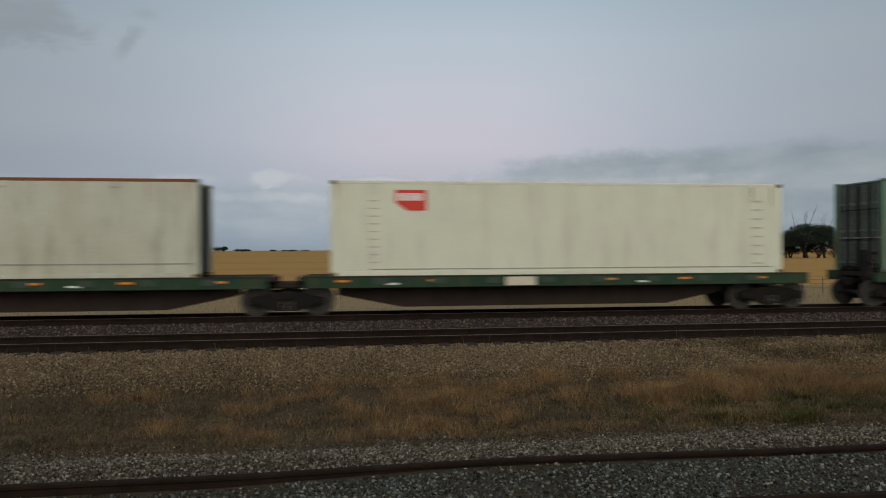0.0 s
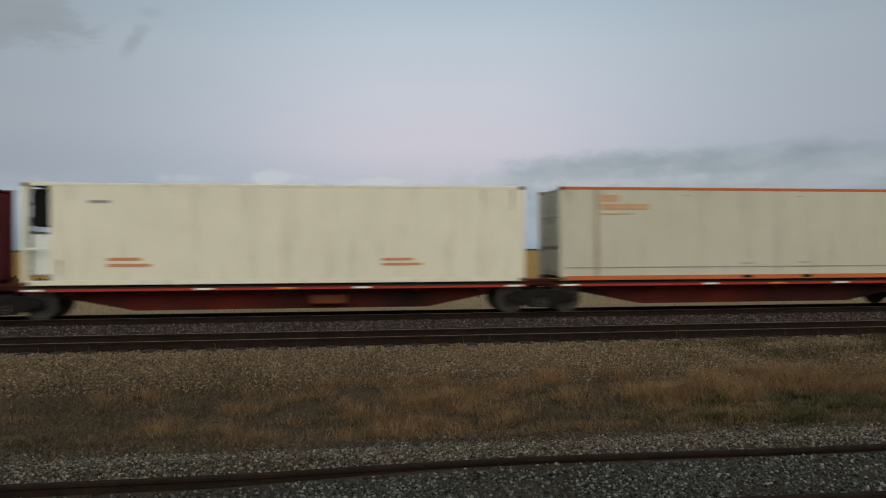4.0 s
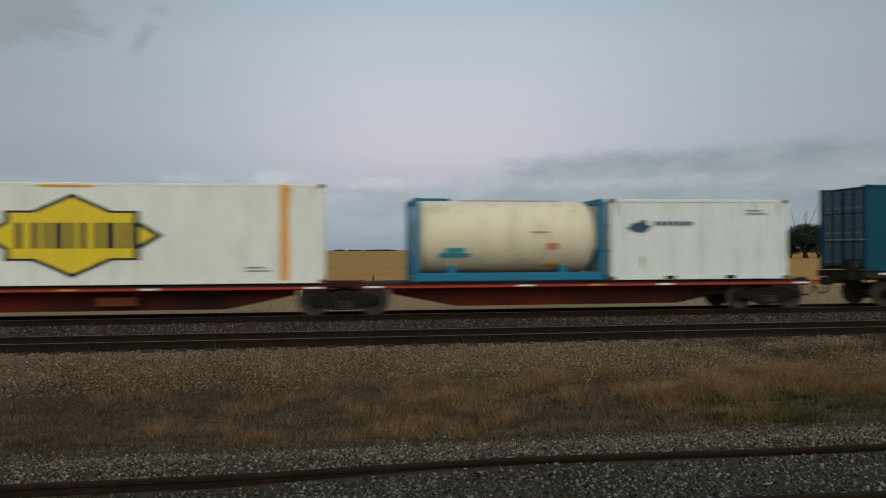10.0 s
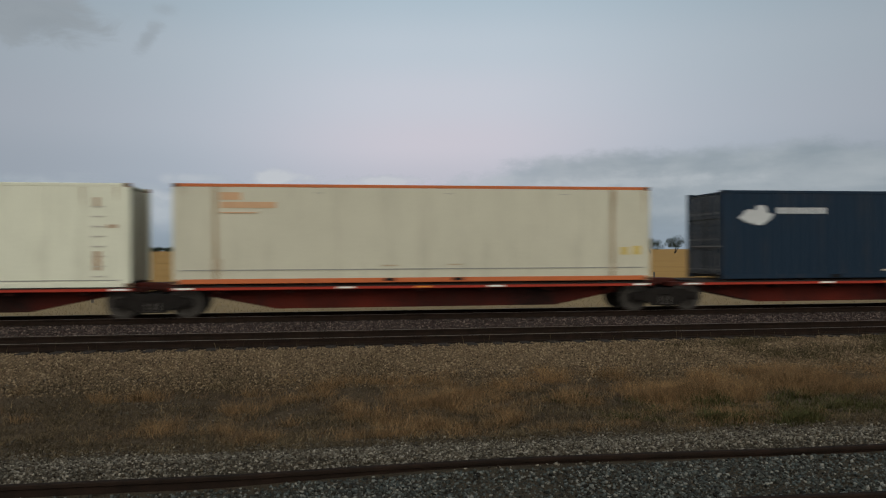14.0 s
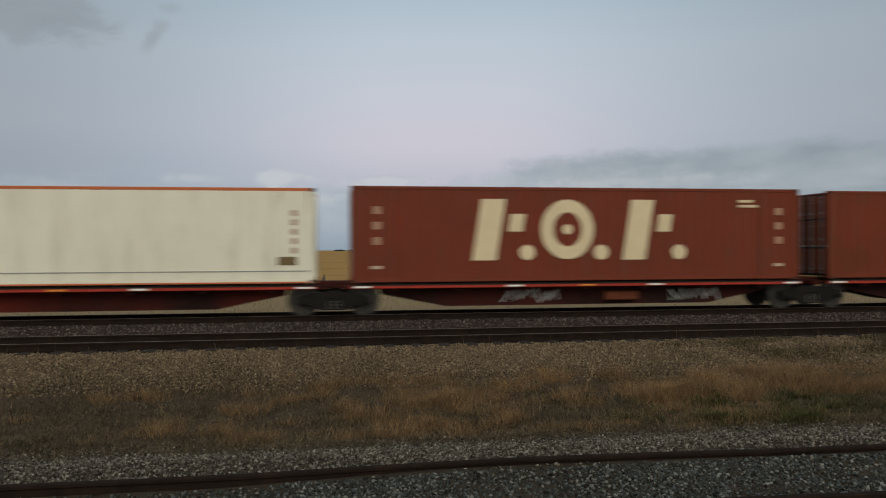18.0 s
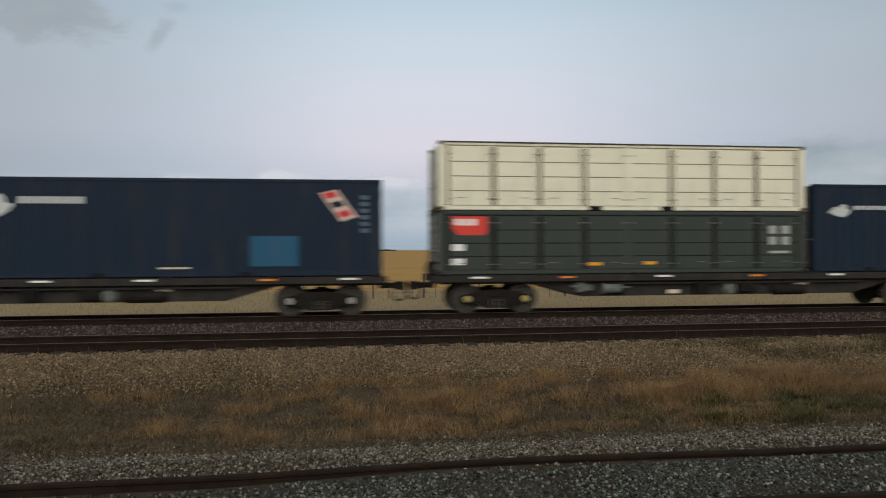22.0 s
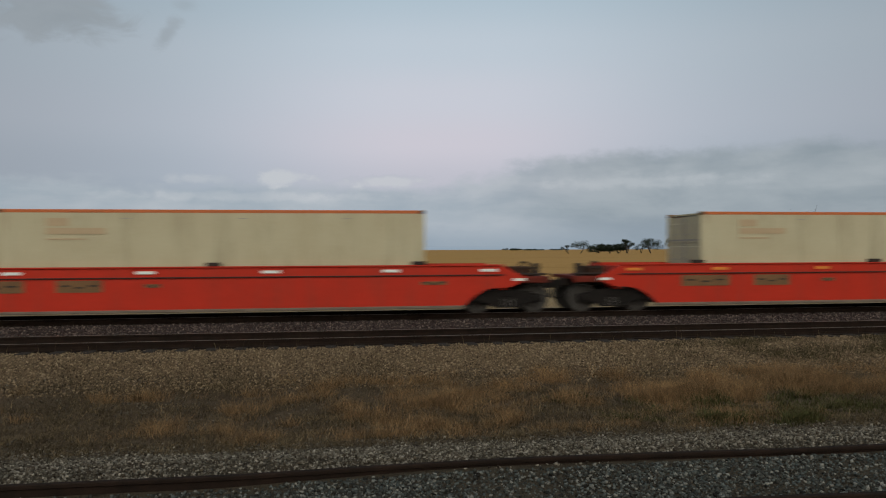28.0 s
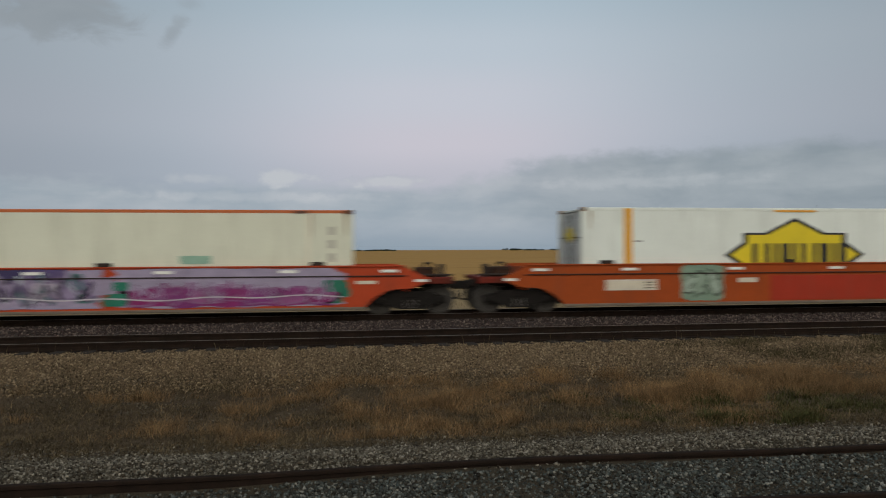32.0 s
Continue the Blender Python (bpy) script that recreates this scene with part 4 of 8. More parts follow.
PAINTS = {
    "white": paint("white", (0.755, 0.795, 0.735)), "cool_white": paint("cool_white", (0.70, 0.77, 0.75), amount=0.28), "cream": paint("cream", (0.75, 0.72, 0.575)),
    "ivory": paint("ivory", (0.675, 0.685, 0.555)), "beige": paint("beige", (0.47, 0.43, 0.29), (0.42, 0.37, 0.24), 0.4), "weathered": paint("weathered_white", (0.53, 0.55, 0.46), (0.45, 0.43, 0.33), 0.6), "greige": paint("greige", (0.545, 0.53, 0.42)),
    "maroon": paint("maroon", (0.145, 0.012, 0.015)), "dark_maroon": paint("dark_maroon", (0.080, 0.009, 0.014)), "rust_red": paint("rust_red", (0.172, 0.036, 0.018), (0.14, 0.034, 0.017), 0.4),
    "brown_red": paint("brown_red", (0.178, 0.034, 0.016), (0.125, 0.033, 0.014), 0.5), "pale_teal": paint("pale_teal", (0.085, 0.245, 0.180), (0.10, 0.22, 0.16), 0.4),
    "teal": paint("teal", (0.036, 0.190, 0.142), (0.045, 0.165, 0.120), 0.45, (0.13, 0.12, 0.08)), "green": paint("green", (0.032, 0.186, 0.128), (0.042, 0.165, 0.110), 0.40, (0.10, 0.13, 0.08)), "dull_green": paint("dull_green", (0.095, 0.225, 0.155), (0.150, 0.205, 0.140), 0.85, (0.17, 0.105, 0.055)),
    "navy": paint("navy", (0.010, 0.020, 0.038)), "deep_navy": paint("deep_navy", (0.011, 0.025, 0.045)), "blue": paint("blue", (0.007, 0.070, 0.120), (0.007, 0.055, 0.100), 0.65, (0.014, 0.030, 0.040)), "petrol": paint("petrol", (0.085, 0.15, 0.15)),
    "black": paint("black", (0.010, 0.012, 0.013), (0.016, 0.018, 0.019), 0.3), "charcoal": paint("charcoal", (0.042, 0.052, 0.047)), "dark_green": paint("dark_green_grey", (0.045, 0.058, 0.050)),
    "sand": paint("sand", (0.50, 0.40, 0.24)), "rail_orange": paint("rail_orange", (0.50, 0.14, 0.05)), "tank": paint("tank_cream", (0.74, 0.68, 0.50), amount=0.3),
    "frame_blue": paint("frame_blue", (0.02, 0.17, 0.30)), "door_grey": paint("door_grey", (0.56, 0.59, 0.58)),
}
P = PAINTS
FT48, FT40, FT20, FT53 = 14.63, 12.19, 6.06, 16.15
RED_Z, GREEN_Z, FLAT_Z, WELL_Z = 1.0, 1.2, 1.22, 0.35


def badge_white(s, z, H=2.97, shift=0.0):
    t = container(s, FT48, H, z, P["white"], "flat", "white long container with amber stripes and a yellow pointed badge", end=P["door_grey"], group="white badge containers")
    stripes(t, FT48, H)
    star_badge(t, FT48, 7.5 + shift, 1.44 + (H - 2.97), 1.03, YELLOW)
    # the small badge on the doors
    V, F = [], []
    add_prism(V, F, [(u * 0.24, v * 0.26) for u, v in diamond(1.0)], -0.004, 0.004)
    o = part("door_badge", cached("doorbadge", lambda: mesh_of("door_badge", V, F, YELLOW)), t, "small yellow badge", (-FT48 / 2 + 0.012, 0.0, H - 0.85))
    o.rotation_euler = (0, 0, -math.pi / 2)


def badge_red(s, z, tone, badge, H=2.9, k=0.92):
    t = container(s, FT48, H, z, P[tone], "flat", "dark red long container with a pointed badge", group="dark red badge containers")
    star_badge(t, FT48, 7.3 if badge is YELLOW else 7.15, 1.50 if badge is YELLOW else 1.68, k, badge)
    deco(t, FT48, "warning_label", [rect(FT48 - 0.72, FT48 - 0.45, 0.48, 0.78)], vivid("dull_amber", (0.42, 0.16, 0.03)))
    code_column(t, FT48, FT48 - 0.7, 1.4, 2.5, 4, mat("dull_pink_mark", (0.22, 0.09, 0.09)))
    code_bars(t, FT48, 1.9, 2.8, 0.55, 0.75, 1, mat("pale_mark", (0.5, 0.42, 0.42)))
    code_bars(t, FT48, 0.25, 0.5, 1.75, 1.95, 2, mat("pale_mark", (0.5, 0.42, 0.42)))
    deco(t, FT48, "rail_mark", [rect(FT48 - 1.3, FT48 - 1.1, 2.82, 2.87)], GOLD)


def cream_mark_box(s, z):
    t = container(s, FT48, 2.94, z, P["rust_red"], "corrugated", "rust-red long container with large cream block marks", post=P["brown_red"], group="rust-red containers with cream marks")
    out = []
    for u in (3.60, 8.45):
        out += [rect(u + 0.10, u + 0.86, 0.66, 2.56, 0.16), rect(u + 1.25, u + 1.70, 1.55, 2.10, 0.16)]
    out += ring(6.75, 1.62, 0.86, 0.94, 0.40, 24) + [disc(6.75, 1.62, 0.16)]
    out += [disc(5.45, 0.90, 0.24), disc(7.85, 0.90, 0.24), disc(10.45, 0.90, 0.24)]
    deco(t, FT48, "logo_shapes", out, CREAMINK, "large cream slab shapes and dots")
    for u in (0.62, 13.75):
        code_column(t, FT48, u + 0.05, 1.15, 2.55, 3, mat("faint_cream_mark", (0.42, 0.25, 0.16)), 0.22, 0.5)
        code_bars(t, FT48, u - 0.02, u + 0.3, 0.38, 0.56, 1, mat("cream_mark", (0.55, 0.42, 0.30)))
    code_bars(t, FT48, 12.5, 13.15, 2.30, 2.62, 2, CREAMINK)
    deco(t, FT48, "inner_post", [rect(1.35, 1.55, 0.15, 2.80), rect(13.25, 13.45, 0.15, 2.80)], P["brown_red"], "", 0.004)


def slab_shapes(t, L, u, v, k, m, edge):
    """Slanted orange slabs and streaks round a disc, each with a thin pale edge."""
    sh = [rect(u - 0.25 * k, u + 1.25 * k, v + 0.70 * k, v + 0.84 * k, 0.5), rect(u - 0.35 * k, u + 1.05 * k, v + 0.52 * k, v + 0.64 * k, 0.5), rect(u - 0.20 * k, u + 0.95 * k, v + 0.34 * k, v + 0.46 * k, 0.5),
          rect(u + 0.30 * k, u + 1.05 * k, v - 0.40 * k, v + 0.26 * k, 0.6), rect(u + 2.62 * k, u + 3.12 * k, v - 0.14 * k, v + 0.84 * k, 0.5), rect(u + 3.62 * k, u + 4.10 * k, v - 0.14 * k, v + 0.84 * k, 0.5),
          rect(u + 1.60 * k, u + 4.95 * k, v - 0.42 * k, v - 0.22 * k, 0.5)]
    deco(t, L, "logo_edge", [[(a - 0.045, b - 0.035), (c + 0.045, d - 0.035), (e + 0.045, f + 0.035), (g - 0.045, h + 0.035)] for (a, b), (c, d), (e, f), (g, h) in sh] +
         [disc(u + 2.02 * k, v + 0.28 * k, 0.57 * k, 20, 0.52 * k)], edge)
    deco(t, L, "logo_shapes", sh + [disc(u + 2.02 * k, v + 0.28 * k, 0.51 * k, 20, 0.46 * k)], m, "slanted orange slab shapes", 0.006)
    deco(t, L, "logo_streak", [stroke((u + 1.55 * k, v + 0.0 * k), (u + 2.45 * k, v + 0.70 * k), 0.10 * k), stroke((u + 2.0 * k, v - 0.1 * k), (u + 2.35 * k, v + 0.25 * k), 0.12 * k)], edge, "", 0.009)


def beige_box(s, z, L=FT48, tone="greige", H=2.97, mark=True, low=True):
    t = container(s, L, H, z, P[tone], "flat", "grey-beige container with rust-orange rails", rail=paint("rail_brown", (0.20, 0.075, 0.035)) if tone == "weathered" else P["rail_orange"], post=P[tone], bottom=P["rail_orange"] if low == "wide" else P[tone], tail=P["charcoal"] if tone == "weathered" else None, group="grey-beige containers with orange rails")
    if low is True:
        deco(t, L, "lower_line", [rect(0.2, L - 0.2, 0.015, 0.06)], P["rail_orange"], "thin orange line", 0.002)
    if mark:
        deco(t, L, "logo_bars", [rect(1.35, 1.95, H - 0.48, H - 0.26), rect(1.35, 2.95, H - 0.72, H - 0.54), rect(1.35, 2.4, H - 0.88, H - 0.84)], vivid("brown_faded", (0.44, 0.33, 0.20)) if tone == "beige" else vivid("faded_orange_mark", (0.55, 0.34, 0.19)), "faded orange name marks")
    deco(t, L, "rub_strip", [rect(0.2, L - 0.2, 0.40, 0.43)], INK)
    if L > 13:
        deco(t, L, "inner_post", [rect(1.15, 1.27, 0.16, H - 0.11), rect(L - 1.3, L - 1.18, 0.16, H - 0.11)], paint("rusty_post", (0.40, 0.33, 0.23), (0.34, 0.25, 0.15), 0.7), "", 0.002)
        deco(t, L, "warning_label", [rect(L - 0.98, L - 0.74, 0.82, 1.06), rect(L - 0.56, L - 0.32, 0.82, 1.10)], vivid("pale_amber", (0.55, 0.42, 0.12)))
        deco(t, L, "rust_streak", [rect(1.13, 1.29, H - 0.55, H - 0.12), rect(1.12, 1.30, 0.45, 0.75), rect(L - 1.32, L - 1.16, 0.3, 0.55)], STREAK, "brown rust stain", 0.004)
    if low:
        box_part("fork_pocket", (0.34, 0.05, 0.09), RUBBER, t, (-1.0, -HALF_W + 0.016, 0.10), 0.0, "dark fork-lift pocket")
        box_part("fork_pocket", (0.34, 0.05, 0.09), RUBBER, t, (1.1, -HALF_W + 0.016, 0.10), 0.0, "dark fork-lift pocket")
        deco(t, L, "scuff", [rect(L / 2 - 1.2, L / 2 - 0.75, 0.50, 0.55), rect(L / 2 + 0.8, L / 2 + 1.2, 0.52, 0.57)], STREAK)
    for u in (L * 0.28, L * 0.55, L * 0.8):
        code_bars(t, L, u, u + 0.22, H - 0.28, H - 0.24, 1)
    return t


def green_mark_box(s, z, H=2.9, gap_left=False):
    t = container(s, FT48, H, z, P["white"], "fine", "white long refrigerated container with green shapes", unit={"left" if gap_left else "right": 0.72 if gap_left else 0.62, "material": P["white"], "open": True}, group="white refrigerated containers with green shapes")
    o = 0.6 if gap_left else 0.0
    u0, v0 = 1.85 + o * 0.30, 0.92
    w, ink = 8.5 / 10, []
    th = 0.105
    for i, kind in enumerate("/oo|/oo|oo"):
        u = u0 + i * w
        if kind == "o":
            ink += ring(u + w * 0.47, v0 + 0.46, w * 0.43, 0.46, th, 18)
        elif kind == "/":
            ink += [stroke((u + q * w, v0 + 0.92), (u + (q + 0.26) * w, v0), th) for q in (0.0, 0.34, 0.68)]
        else:
            ink += [rect(u + 0.24 * w, u + 0.37 * w, v0, v0 + 1.38), rect(u + 0.50 * w, u + 0.63 * w, v0, v0 + 0.92)]
    deco(t, FT48, "logo_bars", ink, vivid("grey_green", (0.045, 0.22, 0.125)), "row of green strokes and rings")
    c = u0 + 9.95
    deco(t, FT48, "logo_leaf", ring(c - 0.42, 1.42, 0.62, 0.68, 0.20, 20, 60, 330) + ring(c + 0.42, 1.42, 0.62, 0.68, 0.20, 20, -150, 120), LEAF, "pale green round shapes")
    deco(t, FT48, "logo_leaf", ring(c, 1.30, 0.40, 0.46, 0.17, 18) + [[(c - 0.32, 2.12), (c + 0.05, 2.10), (c + 0.38, 2.32), (c + 0.30, 2.42), (c - 0.10, 2.40)]], DEEPLEAF, "deep green leaf and ring", 0.004)
    code_bars(t, FT48, 3.9 + o, 4.8 + o, 2.35, 2.55, 2)
    code_column(t, FT48, 0.55 + o, 0.35, 0.8, 3)
    code_column(t, FT48, 13.3, 1.0, 1.5, 4)
    deco(t, FT48, "rail_mark", [rect(6.5, 7.4, H - 0.05, H - 0.01), rect(6.9, 7.8, 0.18, 0.22)], BLACK)


def patch_white(s, z, label_tab=(1.9, 2.45, 0.95), tone="ivory", L=FT48, H=2.9, ladder=True, code=True, marks=False, unit=None, grp="ivory long containers with a red patch"):
    t = container(s, L, H, z, P[tone], "flat", "ivory container with a small red patch and dark-framed end", end=P["charcoal"] if ladder else None, tail=paint("end_greige", (0.36, 0.34, 0.26), (0.28, 0.26, 0.20), 0.5), unit=unit, group=grp)
    red_tab(t, L, *label_tab)
    if code:
        code_column(t, L, 1.15, 0.4, 2.5, 9, mat("faint_rung_mark", (0.48, 0.465, 0.39)), 0.30, 0.16)
        code_column(t, L, L - 1.05, 0.3, 2.6, 8, mat("faint_rung_mark", (0.48, 0.465, 0.39)), 0.34, 0.16)
    if marks:
        deco(t, L, "lettering_bar", [rect(L - 1.0, L - 0.82, 0.5, 1.05), rect(L - 0.98, L - 0.85, 2.35, 2.6), rect(L - 0.62, L - 0.38, 1.72, 1.82)], mat("faint_brown_mark", (0.40, 0.27, 0.17)))
    deco(t, L, "seam_line", [rect(1.2, L - 0.3, 0.20, 0.225)], INK)
    if marks:
        deco(t, L, "warning_label", [rect(2.0, 2.28, 0.62, 0.95)], vivid("dull_amber", (0.42, 0.16, 0.03)))
    return t


def snow_star_box(s, z, H=2.9):
    t = container(s, FT20, H, z, P["white"], "flat", "white short refrigerated container with a pale blue snow star", group="white short snow-star containers", pockets=True)
    red_tab(t, FT20, 0.35, H - 0.22, 1.15)
    for r in range(2):
        deco(t, FT20, "logo_bars", bars(1.74, 3.30, H - 0.62 - 0.29 * r, H - 0.42 - 0.29 * r, 8, 0.74), vivid("dark_grey", (0.13, 0.14, 0.14)), "", 0.0, True)
    deco(t, FT20, "snow_star", flake(4.82, 1.32, 0.70) + flake(3.62, 2.02, 0.22) + flake(3.62, 0.46, 0.46, True), CYAN, "pale blue snow star", 0.0, True)
    deco(t, FT20, "lettering_bar", [rect(4.2, 5.45, H - 0.40, H - 0.33)], vivid("pale_cyan", (0.42, 0.66, 0.70)))
    deco(t, FT20, "warning_label", [disc(5.1, 0.48, 0.10)], PALEORANGE)


def plain20(s, z, tone, label, H=2.59, column=True):
    t = container(s, FT20, H, z, P[tone], "flat", label, pockets=True, group="short refrigerated containers")
    if column:
        code_column(t, FT20, 0.66, 0.55, H - 0.4, 9, mat("faint_code", (0.40, 0.42, 0.41)), 0.16)
    code_bars(t, FT20, 4.5, 5.4, H - 0.42, H - 0.2, 2)
    code_bars(t, FT20, 5.1, 5.5, H - 0.72, H - 0.55, 1)
    return t


def bird(t, L, u, v, k, m, words):
    pts = [(0, 0.10), (0.25, 0.0), (0.5, 0.12), (0.55, -0.12), (0.85, -0.16), (1.15, 0.02), (1.3, 0.22), (1.05, 0.30), (0.95, 0.52), (0.70, 0.52), (0.62, 0.36), (0.32, 0.34)]
    deco(t, L, "logo_shape", [[(u + a * k, v + b * k) for a, b in pts], disc(u + 0.42 * k, v + 0.16 * k, 0.24 * k), disc(u + 0.86 * k, v + 0.34 * k, 0.21 * k)], m, "pale winged shape")
    deco(t, L, "logo_bars", bars(u + 1.45 * k, u + 1.45 * k + words, v + 0.25 * k, v + 0.46 * k, 7, 0.72), m)


NAVYINK = vivid("navy_blue", (0.035, 0.075, 0.14))
PALEMARK = vivid("pale_grey", (0.52, 0.54, 0.54))


def wing_box(s, z, L, tone, m, H=2.9):
    t = container(s, L, H, z, P[tone], "corrugated", "navy container with a pale winged shape" if "navy" in tone else "white short container with a blue winged shape", pockets=True, group="containers with a winged shape")
    k = 0.95 if L > 7 else 0.62
    bird(t, L, 0.55, H - 1.0, k, m, 1.8 if L > 7 else 1.35)
    if "navy" in tone:
        u = L - 1.85 if L > 7 else L - 2.3
        edge = vivid("pale_salmon", (0.56, 0.42, 0.36)) if L > 7 and tone == "navy" else vivid("pale_cream_sticker", (0.60, 0.58, 0.48)) if L > 7 else vivid("pale_sticker", (0.40, 0.42, 0.46))
        deco(t, L, "sticker", [[(u + 0.62, H - 1.28), (u + 1.12, H - 1.12), (u + 0.50, H - 0.30), (u, H - 0.42)]], edge, "pale slanted sticker with stripes")
        for q in range(3):
            deco(t, L, "sticker_bar", [[(u + 0.62 - 0.21 * q, H - 1.16 + 0.28 * q), (u + 0.96 - 0.21 * q, H - 1.06 + 0.28 * q), (u + 0.84 - 0.21 * q, H - 0.90 + 0.28 * q), (u + 0.50 - 0.21 * q, H - 1.0 + 0.28 * q)]], CRIMSON if L > 7 and tone == "navy" and q != 1 else P["navy"], "", 0.004)
        code_column(t, L, L - 0.62, 1.3, 2.5, 6, mat("dull_blue_mark", (0.10, 0.14, 0.19)), 0.2)
        code_bars(t, L, L * 0.47, L * 0.47 + 0.85, 0.22, 0.32, 1, PLATE)
    else:
        code_bars(t, L, 4.6, 5.3, H - 0.5, H - 0.3, 2)
    return t


def half_height(s, z, tone, L=FT40, H=2.0, label="", seams=4):
    """A low container with eight hinged side doors in seamed sheet."""
    t = container(s, L, H, z, P[tone], "doors", label, post=P[tone], group="low side-door containers")
    # seams are thin raised strips; the shadow in them is put into their colour
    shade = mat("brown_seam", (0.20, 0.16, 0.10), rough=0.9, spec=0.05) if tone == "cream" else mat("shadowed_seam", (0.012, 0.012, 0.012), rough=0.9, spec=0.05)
    lever = mat("dull_lever", (0.20, 0.20, 0.19), (0.14, 0.14, 0.13), rough=0.5, metal=0.5)
    pitch = (L - 0.5) / 8
    for i in range(8):
        x = -L / 2 + 0.25 + pitch * (i + 0.5)
        d = box_part("side_door", (pitch - 0.20, 0.03, H - 0.34), P[tone], t, (x, -HALF_W - 0.005, H / 2 - 0.02), 0.01)
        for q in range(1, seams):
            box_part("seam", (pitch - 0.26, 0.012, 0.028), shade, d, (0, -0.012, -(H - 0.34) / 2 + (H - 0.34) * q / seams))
        for e in (-1, 1):
            box_part("hinge", (0.10, 0.03, 0.035), lever, d, (e * (pitch / 2 - 0.11), -0.022, -H * 0.33), 0.006)
            box_part("hinge", (0.10, 0.03, 0.035), lever, d, (e * (pitch / 2 - 0.11), -0.022, H * 0.32), 0.006)
        box_part("lever", (0.22, 0.02, 0.022), lever, d, ((0.28 if i % 2 else -0.28), -0.024, -H * 0.31))
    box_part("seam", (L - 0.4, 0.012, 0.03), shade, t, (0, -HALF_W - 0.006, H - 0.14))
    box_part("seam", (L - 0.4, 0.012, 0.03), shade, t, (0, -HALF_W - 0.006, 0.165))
    gap = mat("dark_gap", (0.010, 0.010, 0.010), rough=0.9, spec=0.05) if tone != "cream" else mat("brown_gap", (0.20, 0.155, 0.095), rough=0.9, spec=0.05)
    for i in range(8):
        for e in (-1, 1):
            box_part("door_gap", (0.10, 0.010, H - 0.34), gap, t, (-L / 2 + 0.25 + pitch * (i + 0.5) + e * (pitch / 2 - 0.055), -HALF_W - 0.004, H / 2 - 0.02))
    box_part("centre_post", (0.20, 0.05, H - 0.3), P[tone], t, (0, -HALF_W - 0.012, H / 2), 0.01)
    return t


def tank(s, z):
    H, L = 2.59, FT20
    thing = empty("tank_container")
    tagged(thing, "cream tank barrel in a blue steel frame", "tank container")
    MOVERS.append((thing, s + L / 2, z))

    def barrel():
        V, F = [], []
        n = 28
        prof = [(-2.92, 0.0), (-2.91, 0.6), (-2.84, 0.98), (-2.68, 1.14), (-2.5, 1.17), (2.5, 1.17), (2.68, 1.14), (2.84, 0.98), (2.91, 0.6), (2.92, 0.0)]
        for i in range(n):
            a = 2 * math.pi * i / n
            V += [(x, r * math.cos(a), 1.40 + r * math.sin(a)) for x, r in prof]
        k = len(prof)
        F += [(i * k + t, i * k + t + 1, ((i + 1) % n) * k + t + 1, ((i + 1) % n) * k + t) for i in range(n) for t in range(k - 1)]
        return mesh_of("barrel", V, F, P["tank"], True)
    b = part("barrel", barrel(), thing, "cream rounded tank barrel")
    for x in (-1.5, 1.5):
        V, F = [], []
        for i in range(28):
            a, c = 2 * math.pi * i / 28, 2 * math.pi * (i + 1) / 28
            add_tube(V, F, (x, 1.175 * math.cos(a), 1.40 + 1.175 * math.sin(a)), (x, 1.175 * math.cos(c), 1.40 + 1.175 * math.sin(c)), 0.012, 0.012, 5, False)
        part("seam_band", mesh_of("seam_band", V, F, P["tank"]), b)
    m = P["frame_blue"]
    for x in (-L / 2, L / 2):
        k = 1 if x < 0 else -1
        for y in (-1, 1):
            box_part("corner_post", (0.16, 0.16, H), m, thing, (x + k * 0.08, y * (HALF_W - 0.08), H / 2), 0.02)
            box_part("diagonal_brace", (0.08, 0.08, 1.6), m, thing, (x + k * 0.1, y * 0.62, 0.75), 0.01).rotation_euler = (y * radians(-50), 0, 0)
        for zz in (0.08, H - 0.08):
            box_part("end_beam", (0.13, 2.1, 0.14), m, thing, (x + k * 0.09, 0, zz), 0.02)
    for y in (-1, 1):
        box_part("bottom_rail", (L - 0.3, 0.10, 0.26), m, thing, (0, y * (HALF_W - 0.06), 0.15), 0.02)
        box_part("top_rail", (1.0, 0.07, 0.08), m, thing, (-2.4, y * (HALF_W - 0.06), H - 0.06), 0.01)
    box_part("walkway", (3.2, 0.5, 0.05), GALV, thing, (0.2, 0, H - 0.03))
    for x in (-1.8, 1.8):
        box_part("saddle", (0.25, 1.7, 0.35), m, thing, (x, 0, 0.30), 0.03)
    for u, v, w, h, mm in ((0.8, 0.75, 1.0, 0.16, TEALINK), (1.0, 0.92, 0.6, 0.14, TEALINK), (3.7, 1.5, 0.6, 0.06, INK), (4.2, 1.0, 0.4, 0.2, PALEORANGE), (4.2, 0.45, 0.5, 0.12, GOLD)):
        ang = math.asin(max(-1, min(1, (v - 1.40 + h / 2) / 1.17)))
        box_part("lettering_bar", (w, 0.01, h), mm, b, (u + w / 2 - L / 2, -1.182 * math.cos(ang), 1.40 + 1.182 * math.sin(ang))).rotation_euler = (-ang, 0, 0)


def post_faces(t):
    a, b = 0.13, FT53 - 0.13
    for i in range(1, 6):
        u = a + (b - a) * i / 6
        deco(t, FT53, "post_face", [rect(u - 0.085, u + 0.085, 0.17, 3.02)], paint("post_green", (0.062, 0.240, 0.172), (0.06, 0.21, 0.15), 0.3), "paler worn post", 0.026)


